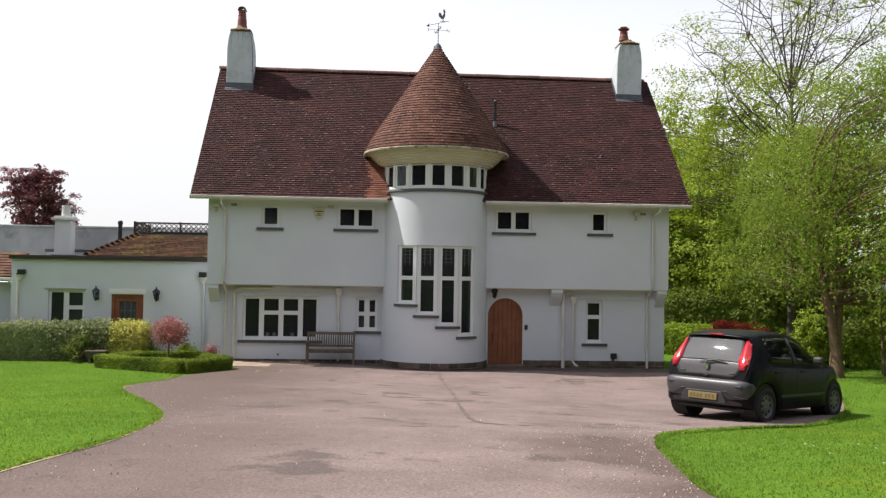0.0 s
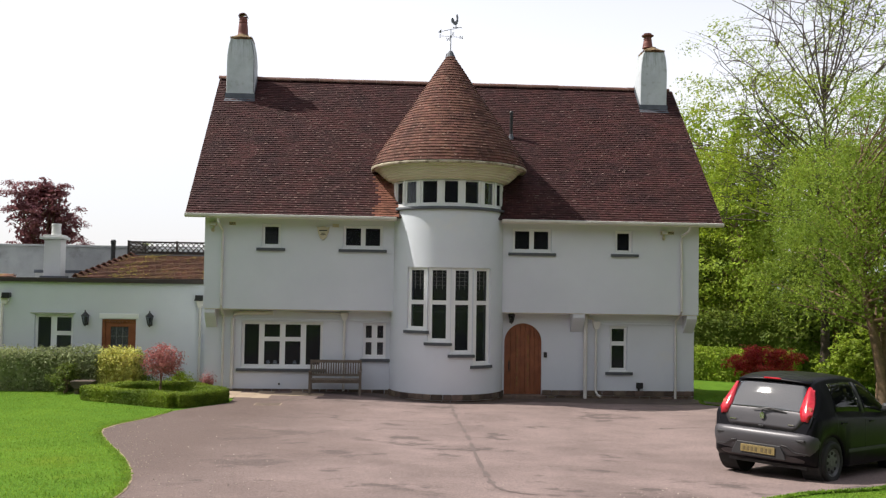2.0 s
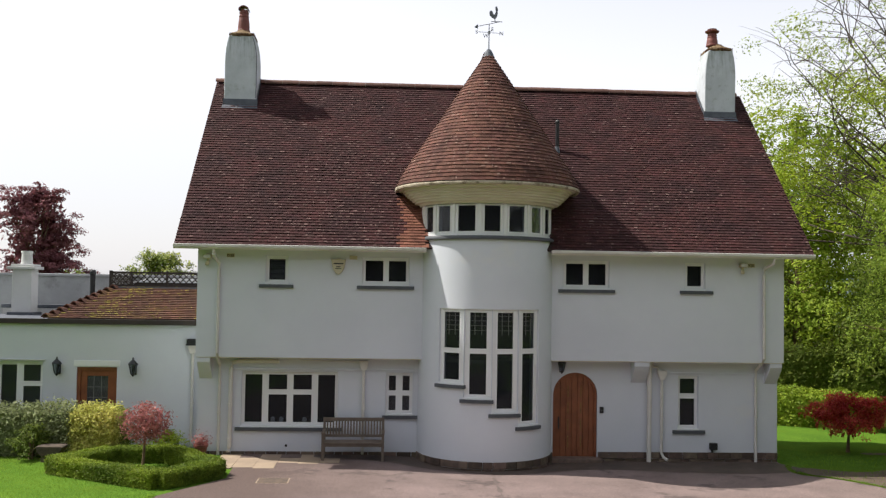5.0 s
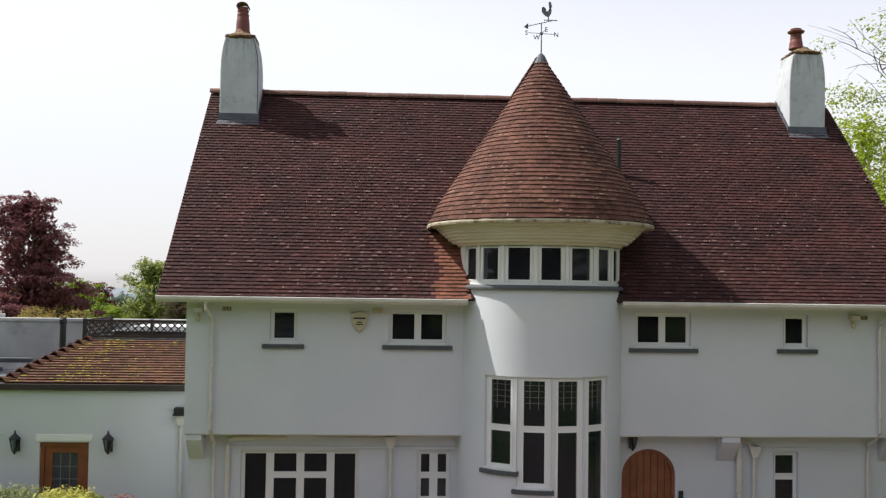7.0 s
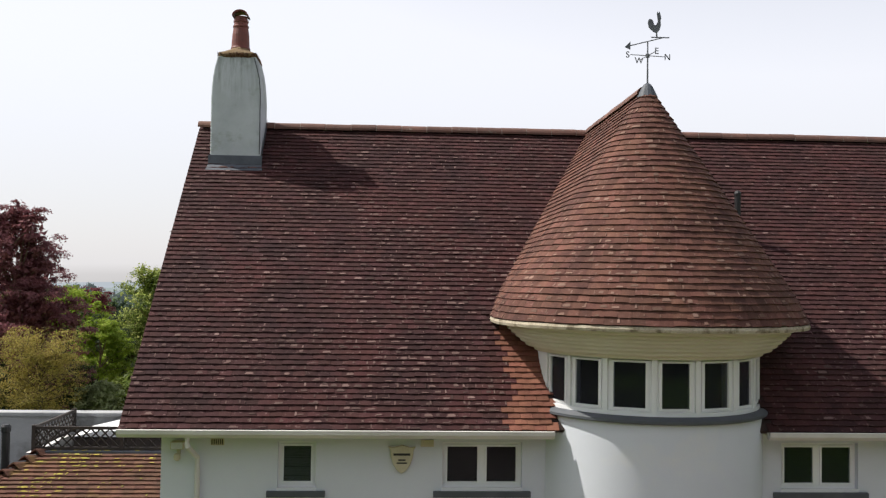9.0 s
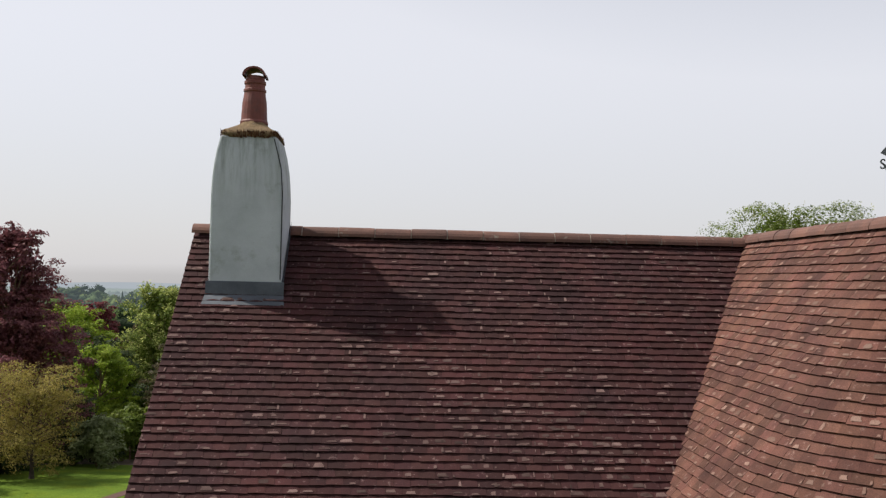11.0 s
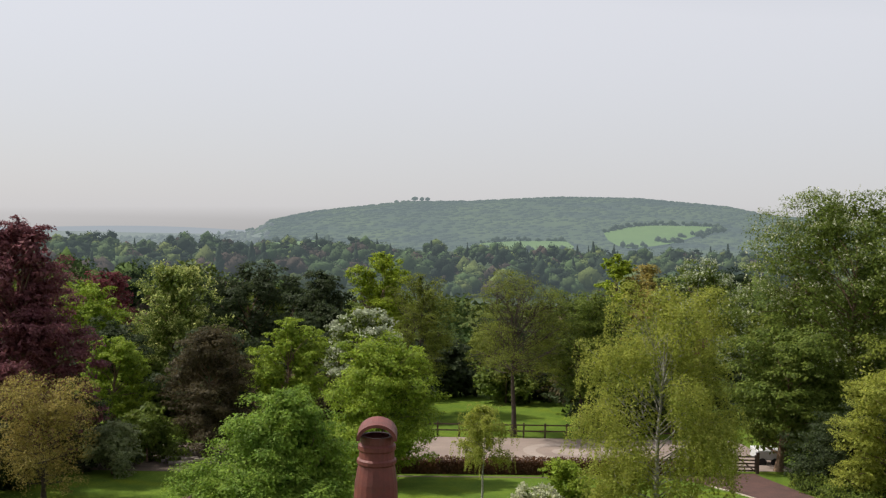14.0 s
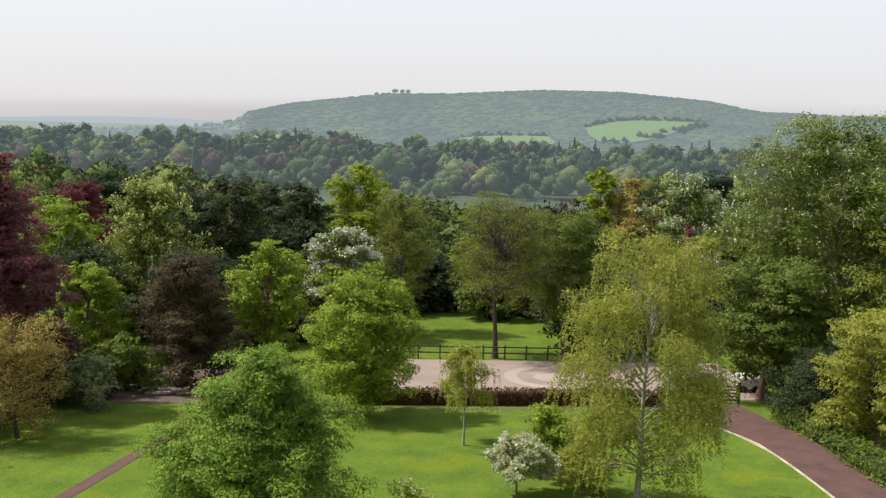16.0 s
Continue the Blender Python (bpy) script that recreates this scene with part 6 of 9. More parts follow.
        # doors: seams, handles, mouldings, mirrors
        for y in (0.10, 0.95, 1.86):
            rows = []
            for z_i in range(4, 9):
                rows.append([(sg * (section(yy)[z_i][0]), yy, section(yy)[z_i][1]) for yy in (y - 0.005, y + 0.005)])
            sheet("door_seam", rows, TRIMB, 0.0025, c, thick=0.004)
        for y in (0.20, 1.06):
            part("door_handle", Geo().box(sg * 0.822 - 0.014, sg * 0.822 + 0.014, y, y + 0.17, 0.80, 0.83), PAINT_SHADE, c, bevel=0.010)
        part("side_moulding", Geo().box(sg * 0.824 - 0.010, sg * 0.824 + 0.010, 0.42, 1.90, 0.40, 0.45), TRIMB, c, bevel=0.006)
        m_ = part("door_mirror", Geo().box(sg * 0.87 - 0.085, sg * 0.87 + 0.085, 1.52, 1.62, 0.93, 1.06), TRIMB, c, bevel=0.04)
        part("mirror_arm", Geo().box(min(sg * 0.76, sg * 0.82), max(sg * 0.76, sg * 0.82), 1.55, 1.61, 0.925, 0.965), TRIMB, m_)
        # wheels
        for y in (0.0, 2.34):
            w = new("wheel")
            w.parent = c
            w.matrix_parent_inverse = c.matrix_basis.inverted()
            ty = Geo()
            prof = [(0.19, -0.075), (0.255, -0.085), (0.278, -0.075), (0.287, -0.045), (0.287, 0.045), (0.278, 0.075), (0.255, 0.085), (0.19, 0.075)]
            m2 = 32
            for r, o in prof:
                ty.v += [(sg * 0.735 + o, y + r * math.cos(2 * math.pi * k / m2), 0.287 + r * math.sin(2 * math.pi * k / m2)) for k in range(m2)]
            for i in range(len(prof)):
                j = (i + 1) % len(prof)
                ty.f += [(i * m2 + k, i * m2 + (k + 1) % m2, j * m2 + (k + 1) % m2, j * m2 + k) for k in range(m2)]
            part("tyre", ty, TYRE, w, smooth=True)
            rim = Geo()
            prof = [(0.0, 0.055), (0.05, 0.06), (0.16, 0.05), (0.19, 0.075), (0.195, 0.05), (0.19, -0.05), (0.0, -0.05)]
            for r, o in prof:
                rim.v += [(sg * (0.735 + o), y + r * math.cos(2 * math.pi * k / m2), 0.287 + r * math.sin(2 * math.pi * k / m2)) for k in range(m2)]
            for i in range(len(prof) - 1):
                rim.f += [(i * m2 + k, i * m2 + (k + 1) % m2, (i + 1) * m2 + (k + 1) % m2, (i + 1) * m2 + k) for k in range(m2)]
            part("rim", rim, RIMM, w)
            for k in range(8):
                a = 2 * math.pi * k / 8
                cy_, cz_ = y + 0.125 * math.cos(a), 0.287 + 0.125 * math.sin(a)
                part("trim_hole", Geo().tube([(sg * 0.786, cy_, cz_), (sg * 0.796, cy_, cz_)], 0.024, 6), TYRE, w)
            part("wheel_arch_lining", Geo().tube([(sg * 0.50, y, 0.31), (sg * 0.775, y, 0.31)], 0.335, 20), TYRE, c)
    sheet("windscreen", [[on_tail(u, y) for u in (-0.95, -0.5, 0, 0.5, 0.95)] for y in (1.22, 1.35, 1.5, 1.65, 1.8, 1.93)], TINT, 0.006, c)
    # bumper: a deep rounded moulding, shelf on top; shade of a sunk plate painted
    bmp = Geo()
    lv = [(0.27, 0.64, 0.475), (0.31, 0.72, 0.515), (0.40, 0.765, 0.553), (0.50, 0.787, 0.572), (0.58, 0.792, 0.575), (0.635, 0.785, 0.562), (0.668, 0.765, 0.535), (0.680, 0.735, 0.495)]
    cross = [(-1.0, 0.0), (-0.985, 0.45), (-0.94, 0.70), (-0.85, 0.86), (-0.70, 0.945), (-0.45, 0.985), (-0.2, 1.0)]
    cross += [(-u, d) for u, d in reversed(cross)]
    for z, hw, d in lv:
        bmp.v += [(hw * u, -0.30 - (d - 0.30) * dd, z) for u, dd in cross]
    nb = len(cross)
    for i in range(len(lv) - 1):
        bmp.f += [(i * nb + k, i * nb + k + 1, (i + 1) * nb + k + 1, (i + 1) * nb + k) for k in range(nb - 1)]
    bp_ = part("rear_bumper", bmp, PAINT_SUNLIT, c, smooth=True)
    part("plate_recess", Geo().prism([(-0.42, 0.295), (0.42, 0.295), (0.40, 0.36), (0.33, 0.485), (-0.33, 0.485), (-0.40, 0.36)], "y", -0.577, -0.555), RECESS_SHADE, bp_, bevel=0.012)
    plate = part("number_plate", Geo().box(-0.26, 0.26, -0.592, -0.578, 0.345, 0.450), PLATE, c, "yellow number plate", bevel=0.003)
    for k in range(7):
        x = -0.205 + k * 0.061 + (0.03 if k > 3 else 0)
        part("bar", Geo().box(x - 0.018, x + 0.018, -0.5955, -0.5925, 0.37, 0.425), PLATE_INK, plate)
    for sg in (-1, 1):
        part("bumper_slot", Geo().box(sg * 0.605 - 0.065, sg * 0.605 + 0.065, -0.562, -0.52, 0.565, 0.60), TRIMB, bp_, bevel=0.010)
        part("bumper_crease", Geo().tube([(sg * 0.34, -0.574, 0.50), (sg * 0.43, -0.570, 0.485), (sg * 0.52, -0.555, 0.42), (sg * 0.70, -0.50, 0.405)], 0.006, 6), RECESS_SHADE, bp_)
    x, y, z = on_tail(0.0, -0.432)
    wp = part("rear_wiper", Geo().tube([(-0.02, y - 0.03, z), (0.0, y - 0.035, z + 0.055), (0.10, y - 0.022, z + 0.075), (0.34, y - 0.008, z + 0.035)], [0.020, 0.018, 0.012, 0.008], 6), TRIMB, c)
    part("wiper_blade", Geo().tube([(-0.16, y - 0.020, z + 0.035), (0.0, y - 0.016, z + 0.06), (0.34, y + 0.0, z + 0.03)], 0.008, 5), TRIMB, wp)
    part("badge", Geo().prism([(-0.025, z - 0.075), (0.0, z - 0.09), (0.03, z - 0.075), (0.034, z - 0.015), (0.0, z + 0.01), (-0.034, z - 0.015)], "y", y - 0.055, y - 0.02), CHROME, c, "plain chrome badge shape")
    for x0, x1 in ((-0.50, -0.40), (0.40, 0.48)):
        part("badge_strip", Geo().box(x0, x1, -0.489, -0.465, 0.770, 0.785), CHROME, c)
    part("tailgate_button", Geo().box(-0.04, 0.04, -0.512, -0.48, 0.712, 0.735), TRIMB, c, bevel=0.004)
    part("underside", Geo().box(-0.60, 0.60, -0.32, 2.7, 0.17, 0.24), TRIMB, c)


hatchback(car)
hz = math.cos(radians(CAR_T)), -math.sin(radians(CAR_T))
z0 = ground_z(CAR_X, CAR_Y) + 0.018
z1 = ground_z(CAR_X + 2.34 * hz[1], CAR_Y + 2.34 * hz[0]) + 0.018
car.matrix_basis = pose(CAR_X, CAR_Y, z0, math.degrees(math.atan2(z1 - z0, 2.34)), 0, CAR_T)
# ---- plants ----
def leaf(name, a, b, spread=0.38, soft=0.40, size=1.2, hue=0.012):
    return surf(name, a, b, size, 0.6, 0.25, 0.12, 0, vary="island", spread=spread, hue=hue, soft=soft, spec=0.15)


L_FRESH = leaf("fresh_green_leaves", (0.292, 0.370, 0.038), (0.184, 0.262, 0.030))
L_MID = leaf("mid_green_leaves", (0.170, 0.217, 0.036), (0.104, 0.147, 0.028))
L_MAPLE = leaf("deep_green_maple_leaves", (0.243, 0.345, 0.046), (0.146, 0.235, 0.036))
L_PLUM = leaf("plum_red_leaves", (0.20, 0.050, 0.060), (0.13, 0.035, 0.042))
L_DARK = leaf("dark_green_leaves", (0.058, 0.078, 0.029), (0.038, 0.054, 0.022))
L_WILLOW = leaf("yellow_green_willow_leaves", (0.262, 0.352, 0.043), (0.156, 0.230, 0.032), 0.36, 0.42)
L_BIRCH = leaf("olive_birch_leaves", (0.362, 0.382, 0.068), (0.258, 0.286, 0.054), 0.30, 0.5)
L_OLIVE = leaf("olive_young_leaves", (0.200, 0.230, 0.034), (0.138, 0.166, 0.029))
L_YELLOW = leaf("yellow_green_young_leaves", (0.305, 0.375, 0.026), (0.205, 0.275, 0.022))
L_COPPER = leaf("copper_purple_leaves", (0.255, 0.097, 0.106), (0.155, 0.062, 0.070))
L_BROWN = leaf("brown_green_yew_leaves", (0.100, 0.078, 0.036), (0.066, 0.056, 0.028))
L_ORANGE = leaf("orange_olive_young_leaves", (0.40, 0.315, 0.085), (0.28, 0.235, 0.065))
L_RED = leaf("crimson_maple_leaves", (0.74, 0.098, 0.092), (0.50, 0.066, 0.064), soft=0.5)
L_PINK = leaf("pink_red_young_leaves", (0.42, 0.165, 0.150), (0.26, 0.105, 0.095))
L_BOX = leaf("box_hedge_leaves", (0.235, 0.305, 0.032), (0.110, 0.165, 0.020))
L_HEDGE = leaf("grey_green_hedge_leaves", (0.315, 0.350, 0.165), (0.195, 0.225, 0.105))
L_VARIEG = leaf("variegated_yellow_leaves", (0.623, 0.570, 0.166), (0.368, 0.390, 0.089))
L_WHITE = leaf("white_blossom", (0.52, 0.54, 0.40), (0.38, 0.42, 0.26), 0.3, 0.2)
L_CREAM = leaf("cream_blossom", (0.56, 0.56, 0.38), (0.44, 0.46, 0.28), 0.25, 0.3)
L_CANDLE = leaf("pale_lime_flower_candles", (0.50, 0.52, 0.17), (0.36, 0.40, 0.11), 0.3, 0.3)
L_BEECH = leaf("russet_beech_hedge_leaves", (0.136, 0.065, 0.032), (0.086, 0.046, 0.025))
BARK_BIRCH = surf("birch_bark", (0.36, 0.34, 0.30), (0.20, 0.18, 0.155), 0.15, 0.9, 0.04, 0.35, 0.5, 0.01)


def leaf_mesh(centres, normals, sizes, rng, slim=0.62):
    """Many small pointed leaves."""
    n = len(centres)
    c, nn = np.asarray(centres, float), np.asarray(normals, float)
    nn /= np.linalg.norm(nn, axis=1)[:, None] + 1e-9
    ref = rng.normal(size=(n, 3))
    u = np.cross(nn, ref)
    u /= np.linalg.norm(u, axis=1)[:, None] + 1e-9
    w = np.cross(nn, u)
    s = np.asarray(sizes, float)[:, None]
    v = np.empty((n, 3, 3))
    v[:, 0], v[:, 1], v[:, 2] = c - u * s * 0.5 + w * s * 0.36 * slim, c - u * s * 0.3 - w * s * 0.62 * slim, c + u * s * 0.62 + nn * s * 0.1
    me = bpy.data.meshes.new("leaves")
    me.vertices.add(3 * n)
    me.vertices.foreach_set("co", v.ravel())
    me.loops.add(3 * n)
    me.loops.foreach_set("vertex_index", np.arange(3 * n, dtype=np.int32))
    me.polygons.add(n)
    me.polygons.foreach_set("loop_start", np.arange(0, 3 * n, 3, dtype=np.int32))
    me.polygons.foreach_set("loop_total", np.full(n, 3, dtype=np.int32))
    me.update(calc_edges=True)
    return me


def lobes_of(rng, height0, height1, rx, n, shape="round", lob=0.36):
    """Lobe centres and radii of an uneven crown about the axis."""
    out = []
    for k in range(n):
        t = (k + rng.uniform(0.1, 0.9)) / n
        if shape == "cone":
            env = (1 - t) ** 0.8 * 0.95 + 0.08
        elif shape == "tall":
            env = math.sin(math.pi * min(1, 0.18 + 0.68 * t)) ** 0.7
        elif shape == "vase":
            env = float(np.interp(t, (0, 0.3, 0.6, 0.82, 1), (0.55, 0.72, 1.0, 0.92, 0.5)))
        elif shape == "hill":
            env = max(0.03, 1 - t ** 1.7) ** 0.62
        elif shape == "dome":
            env = math.sqrt(max(0.02, 1 - (t * 0.97) ** 2.2))
        else:
            env = math.sin(math.pi * (0.12 + 0.74 * t)) ** 0.6
        a = k * 2.39996 + rng.uniform(-0.5, 0.5)
        rad = rx * env * 0.93 * math.sqrt(rng.uniform(0.13, 1.0))
        r = rx * lob * rng.uniform(0.6, 1.2) * (0.72 + 0.28 * env)
        out.append((rad * math.cos(a), rad * math.sin(a), height0 + (height1 - height0) * t * 0.93, r))
    out.append((rng.uniform(-0.1, 0.1) * rx, rng.uniform(-0.1, 0.1) * rx, height1 - rx * lob * 0.55, rx * lob * 0.7))
    return out


def limb(g, rng, a, b, r0, r1, n=5, bend=0.12, sides=6):
    a, b = Vector(a), Vector(b)
    L = (b - a).length
    off = Vector((rng.normal(), rng.normal(), rng.normal() * 0.4)) * L * bend
    pts = [a.lerp(b, k / n) + off * math.sin(math.pi * k / n) + Vector((0, 0, L * 0.06 * math.sin(math.pi * k / n))) for k in range(n + 1)]
    g.tube(pts, [r0 + (r1 - r0) * k / n for k in range(n + 1)], sides, False)
    return pts


def tree(name, x, y, top, width, label, leaves, n=9000, size=0.3, bark=None, shape="round", clear=0.22, lob=0.36, nl=22, seed=1, trunk_r=None, weep=0.0,
         twigs=0, blossom=0, blossom_mat=None, gap=0.0, stems=1, lean=0.0, category="tree", group="garden trees", depth=None, base=None, blossom_size=None, fill=0.20, off=0.0, fork=0.0, spray=115):
    rng = np.random.default_rng(seed)
    if y > 52:
        (x, y, top), width, size, weep = spread(x, y, top), width * SPREAD, size * SPREAD, weep * SPREAD
        trunk_r, blossom_size = trunk_r and trunk_r * SPREAD, blossom_size and blossom_size * SPREAD
    z0 = ground_z(x, y) if base is None else base
    h, rx = top - z0, width / 2
    if n > 12000:
        size *= 0.92
    elif group != "screen trees":
        n, size = int(n * 1.5), size * 0.82
    t = thing(name, (x, y, z0), label, category, group)
    g = Geo()
    tr = trunk_r or max(0.06, 0.018 * h + 0.012 * width)
    lo = [(a + off, b, c_, r * 1.12) for a, b, c_, r in lobes_of(rng, h * clear + rx * 0.12, h, rx, int(nl * 1.3), shape, lob)]
    tops = []
    for s in range(stems):
        bx, by_ = (0, 0) if stems == 1 else (0.45 * tr * 2.2 * math.cos(2.4 * s), 0.45 * tr * 2.2 * math.sin(2.4 * s))
        tx, ty_ = lean * h + rng.normal() * 0.05 * rx + bx * 3, rng.normal() * 0.05 * rx + by_ * 3
        up_to = h * (0.80 if shape in ("cone", "tall", "vase") else 0.62)
        if fork:
            bx, tx = 0.02 * (s * 2 - 1), fork * (s * 2 - 1)
        pts = [Vector((x + bx + (tx - bx) * (k / 7 if not fork else max(0, k - 1) / 6) + 0.03 * h * math.sin(k * 1.3 + s) * (k / 7) * 0.3, y + by_ + (ty_ - by_) * k / 7, z0 - 0.15 + (up_to + 0.15) * k / 7)) for k in range(8)]
        rad = [tr * (1.35 if k == 0 else 1.0) * (1 - 0.80 * k / 7) for k in range(8)]
        g.tube(pts, rad, 9, False)
        tops.append(pts)
    for i, (lx, ly, lz, r) in enumerate(lo):
        pts = tops[i % stems]
        f = min(0.95, max(clear * 1.15, (lz / h) * 0.72))
        k = f * h / (h * (0.80 if shape in ("cone", "tall", "vase") else 0.62)) * 7
        k = min(6.9, max(1.2, k))
        p = pts[int(k)].lerp(pts[int(k) + 1], k - int(k))
        tip = Vector((x + lx, y + ly, z0 + lz))
        br = limb(g, rng, p, tip, tr * 0.34 * (1 - 0.5 * k / 7), tr * 0.06, 5)
        for j in range(twigs):
            d = Vector((rng.normal(), rng.normal(), rng.normal() * 0.6 + 0.25)).normalized() * r * rng.uniform(0.7, 1.5)
            s0 = br[2 + j % 4]
            tw_ = limb(g, rng, s0, s0 + d + (tip - s0) * 0.5, tr * 0.10, tr * 0.025, 3, 0.1, 4)
            for q in range(2):
                e = Vector((rng.normal(), rng.normal(), rng.normal() * 0.5 + 0.3)).normalized() * r * rng.uniform(0.4, 0.9)
                limb(g, rng, tw_[1 + q], tw_[2] + e, tr * 0.04, tr * 0.014, 2, 0.05, 3)
    me = g.mesh("trunk")
    part("trunk", me, bark or BARK, t, smooth=True)
    # leaves on the upper faces of many small sprays round each lobe
    lo = np.array(lo)
    nf = int(n * fill)
    n -= nf
    ns_ = max(200, n // spray)
    wts = lo[:, 3] ** 2
    pk = rng.choice(len(lo), ns_, p=wts / wts.sum())
    sd = rng.normal(size=(ns_, 3))
    sd /= np.linalg.norm(sd, axis=1)[:, None]
    sd[:, 2] = np.where((sd[:, 2] < -0.3) & (rng.random(ns_) < 0.6), -sd[:, 2], sd[:, 2])
    sc = lo[pk, :3] + sd * (lo[pk, 3] * (0.55 + 0.42 * rng.random(ns_) ** 0.7))[:, None] * np.array([1, 1, 0.9])
    sr = lo[pk, 3] * rng.uniform(0.22, 0.46, ns_)
    w2 = sr ** 2
    pick = rng.choice(ns_, n, p=w2 / w2.sum())
    d = rng.normal(size=(n, 3))
    d /= np.linalg.norm(d, axis=1)[:, None]
    d[:, 2] = np.where((d[:, 2] < -0.1) & (rng.random(n) < 0.7), -d[:, 2], d[:, 2])
    c = sc[pick] + d * (sr[pick] * rng.random(n) ** 0.4 * (1 + 0.1 * rng.normal(size=n)))[:, None] * np.array([1.15, 1.15, 0.6])
    d = d * 0.7 + sd[pick] * 0.5
    if gap:
        keep = np.array([noise.noise(Vector(p) * (1.6 / rx) + Vector((seed, 0, 0))) > gap - 0.5 for p in c])
        c, d = c[keep], d[keep]
    if weep:
        ns = int(n * 0.02)
        src = c[rng.integers(0, len(c), ns)]
        per = max(4, int(len(c) * 0.62 / ns))
        st = np.repeat(src, per, axis=0)
        u = np.tile(np.linspace(0, 1, per), ns)
        ln = np.repeat(rng.uniform(0.5, 1.0, ns) * weep, per)
        out = st.copy()
        out[:, 2] -= u * ln
        rad = np.linalg.norm(st[:, :2], axis=1)[:, None] + 1e-6
        out[:, :2] += st[:, :2] / rad * (np.sqrt(u) * 0.25 * ln)[:, None]
        out += rng.normal(size=out.shape) * size * 0.35
        out[:, 2] = np.maximum(out[:, 2], 0.35 + 0.2 * rng.random(len(out)))
        c = np.vstack([c[: int(len(c) * 0.5)], out])
        d = np.vstack([d[: int(len(d) * 0.5)], rng.normal(size=out.shape)])
    sz = size * rng.uniform(0.6, 1.3, len(c))
    shell = len(c)
    if nf:
        # larger leaves added inside to stop light and view passing through the crown
        pk = rng.choice(len(lo), nf, p=wts / wts.sum())
        fd = rng.normal(size=(nf, 3))
        fd /= np.linalg.norm(fd, axis=1)[:, None]
        fc = lo[pk, :3] + fd * (lo[pk, 3] * 0.72 * rng.random(nf) ** 0.5)[:, None]
        pull = rng.uniform(0.35, 1.0, nf)
        fc[:, 0] = off + (fc[:, 0] - off) * pull
        fc[:, 1] *= pull
        c, d = np.vstack([c, fc]), np.vstack([d, fd])
        sz = np.concatenate([sz, size * rng.uniform(1.4, 2.2, nf)])
    c[:, 2] = np.maximum(c[:, 2], 0.1)
    nn = d + np.array([0, 0, 0.6]) + rng.normal(size=d.shape) * 0.55
    me = leaf_mesh(c + np.array([x, y, z0]), nn, sz, rng)
    part("crown", me, leaves, t)
    if blossom:
        m = rng.integers(0, shell, blossom)
        outw = c[m] + d[m] * size * 0.6
        keep = (outw[:, 2] > h * 0.3)
        bs = blossom_size or size * 0.8
        pts = np.repeat(outw[keep], 3, axis=0)
        pts += rng.normal(size=pts.shape) * bs * 0.25
        pts[:, 2] += np.tile([0, 0.4, 0.8], keep.sum()) * bs
        me = leaf_mesh(pts + np.array([x, y, z0]), rng.normal(size=pts.shape), bs * rng.uniform(0.5, 1.0, len(pts)), rng, 0.8)
        part("blossom", me, blossom_mat or L_WHITE, t, "white flower candles")
    return t


def hedge(name, line, width, height, leaves, label, n, size, seed=1, core=None, category="hedge", group="hedges", rough=0.04):
    """A clipped hedge along a line: a dense twiggy core and leaves over its faces."""
    rng = np.random.default_rng(seed)
    if line[0][1] > 52:
        line, width, height, size = [tuple(spread(*p)[:2]) for p in line], width * SPREAD, height * SPREAD, size * SPREAD
    p0 = line[0]
    t = thing(name, (p0[0], p0[1], ground_z(*p0)), label, category, group)
    g = Geo()
    C, D = [], []
    total = sum(math.dist(a, b) for a, b in zip(line, line[1:]))
    for a, b in zip(line, line[1:]):
        a, b = Vector(a), Vector(b)
        d = (b - a).normalized()
        s = Vector((-d.y, d.x))
        L = (b - a).length
        k = max(1, int(L / 1.5))
        for i in range(k):
            p, q = a.lerp(b, i / k), a.lerp(b, (i + 1) / k)
            w = width / 2 - size * 0.8
            vs = []
            for zf in (0, 1):
                for pt in (p, q):
                    for sg in (-1, 1):
                        o = pt + s * w * sg
                        vs.append((o.x, o.y, ground_z(pt.x, pt.y) + zf * (height - size)))
            g.add(vs, [(0, 2, 3, 1), (4, 5, 7, 6), (0, 1, 5, 4), (2, 6, 7, 3), (0, 4, 6, 2), (1, 3, 7, 5)])
        m = int(n * L / total)
        face = rng.choice(3, m, p=np.array([height, height, width]) / (2 * height + width))
        u = rng.random(m) * L
        for f, uu in zip(face, u):
            base = a + d * uu
            z = ground_z(base.x, base.y)
            jit = rng.normal() * rough + noise.noise(Vector((base.x * 1.3, base.y * 1.3, seed))) * rough * 2
            if f == 2:
                o = base + s * rng.uniform(-1, 1) * width / 2
                C.append((o.x, o.y, z + height + jit))
                D.append((0, 0, 1))
            else:
                sg = 1 if f else -1
                o = base + s * sg * (width / 2 + jit)
                C.append((o.x, o.y, z + rng.uniform(0.02, height)))
                D.append((s.x * sg, s.y * sg, 0.3))
        for e, sg in ((a, -1), (b, 1)):
            for _ in range(int(m * width / (2 * L + width) * 0.6) + 4):
                o = e + d * sg * abs(rng.normal() * rough) + s * rng.uniform(-1, 1) * width / 2
                C.append((o.x, o.y, ground_z(o.x, o.y) + rng.uniform(0.02, height)))
                D.append((d.x * sg, d.y * sg, 0.3))
    part("hedge_core", g, core or leaves, t)
    C, D = np.array(C), np.array(D, float)
    part("foliage", leaf_mesh(C, D + rng.normal(size=D.shape) * 0.6, size * rng.uniform(0.6, 1.3, len(C)), rng), leaves, t)
    return t


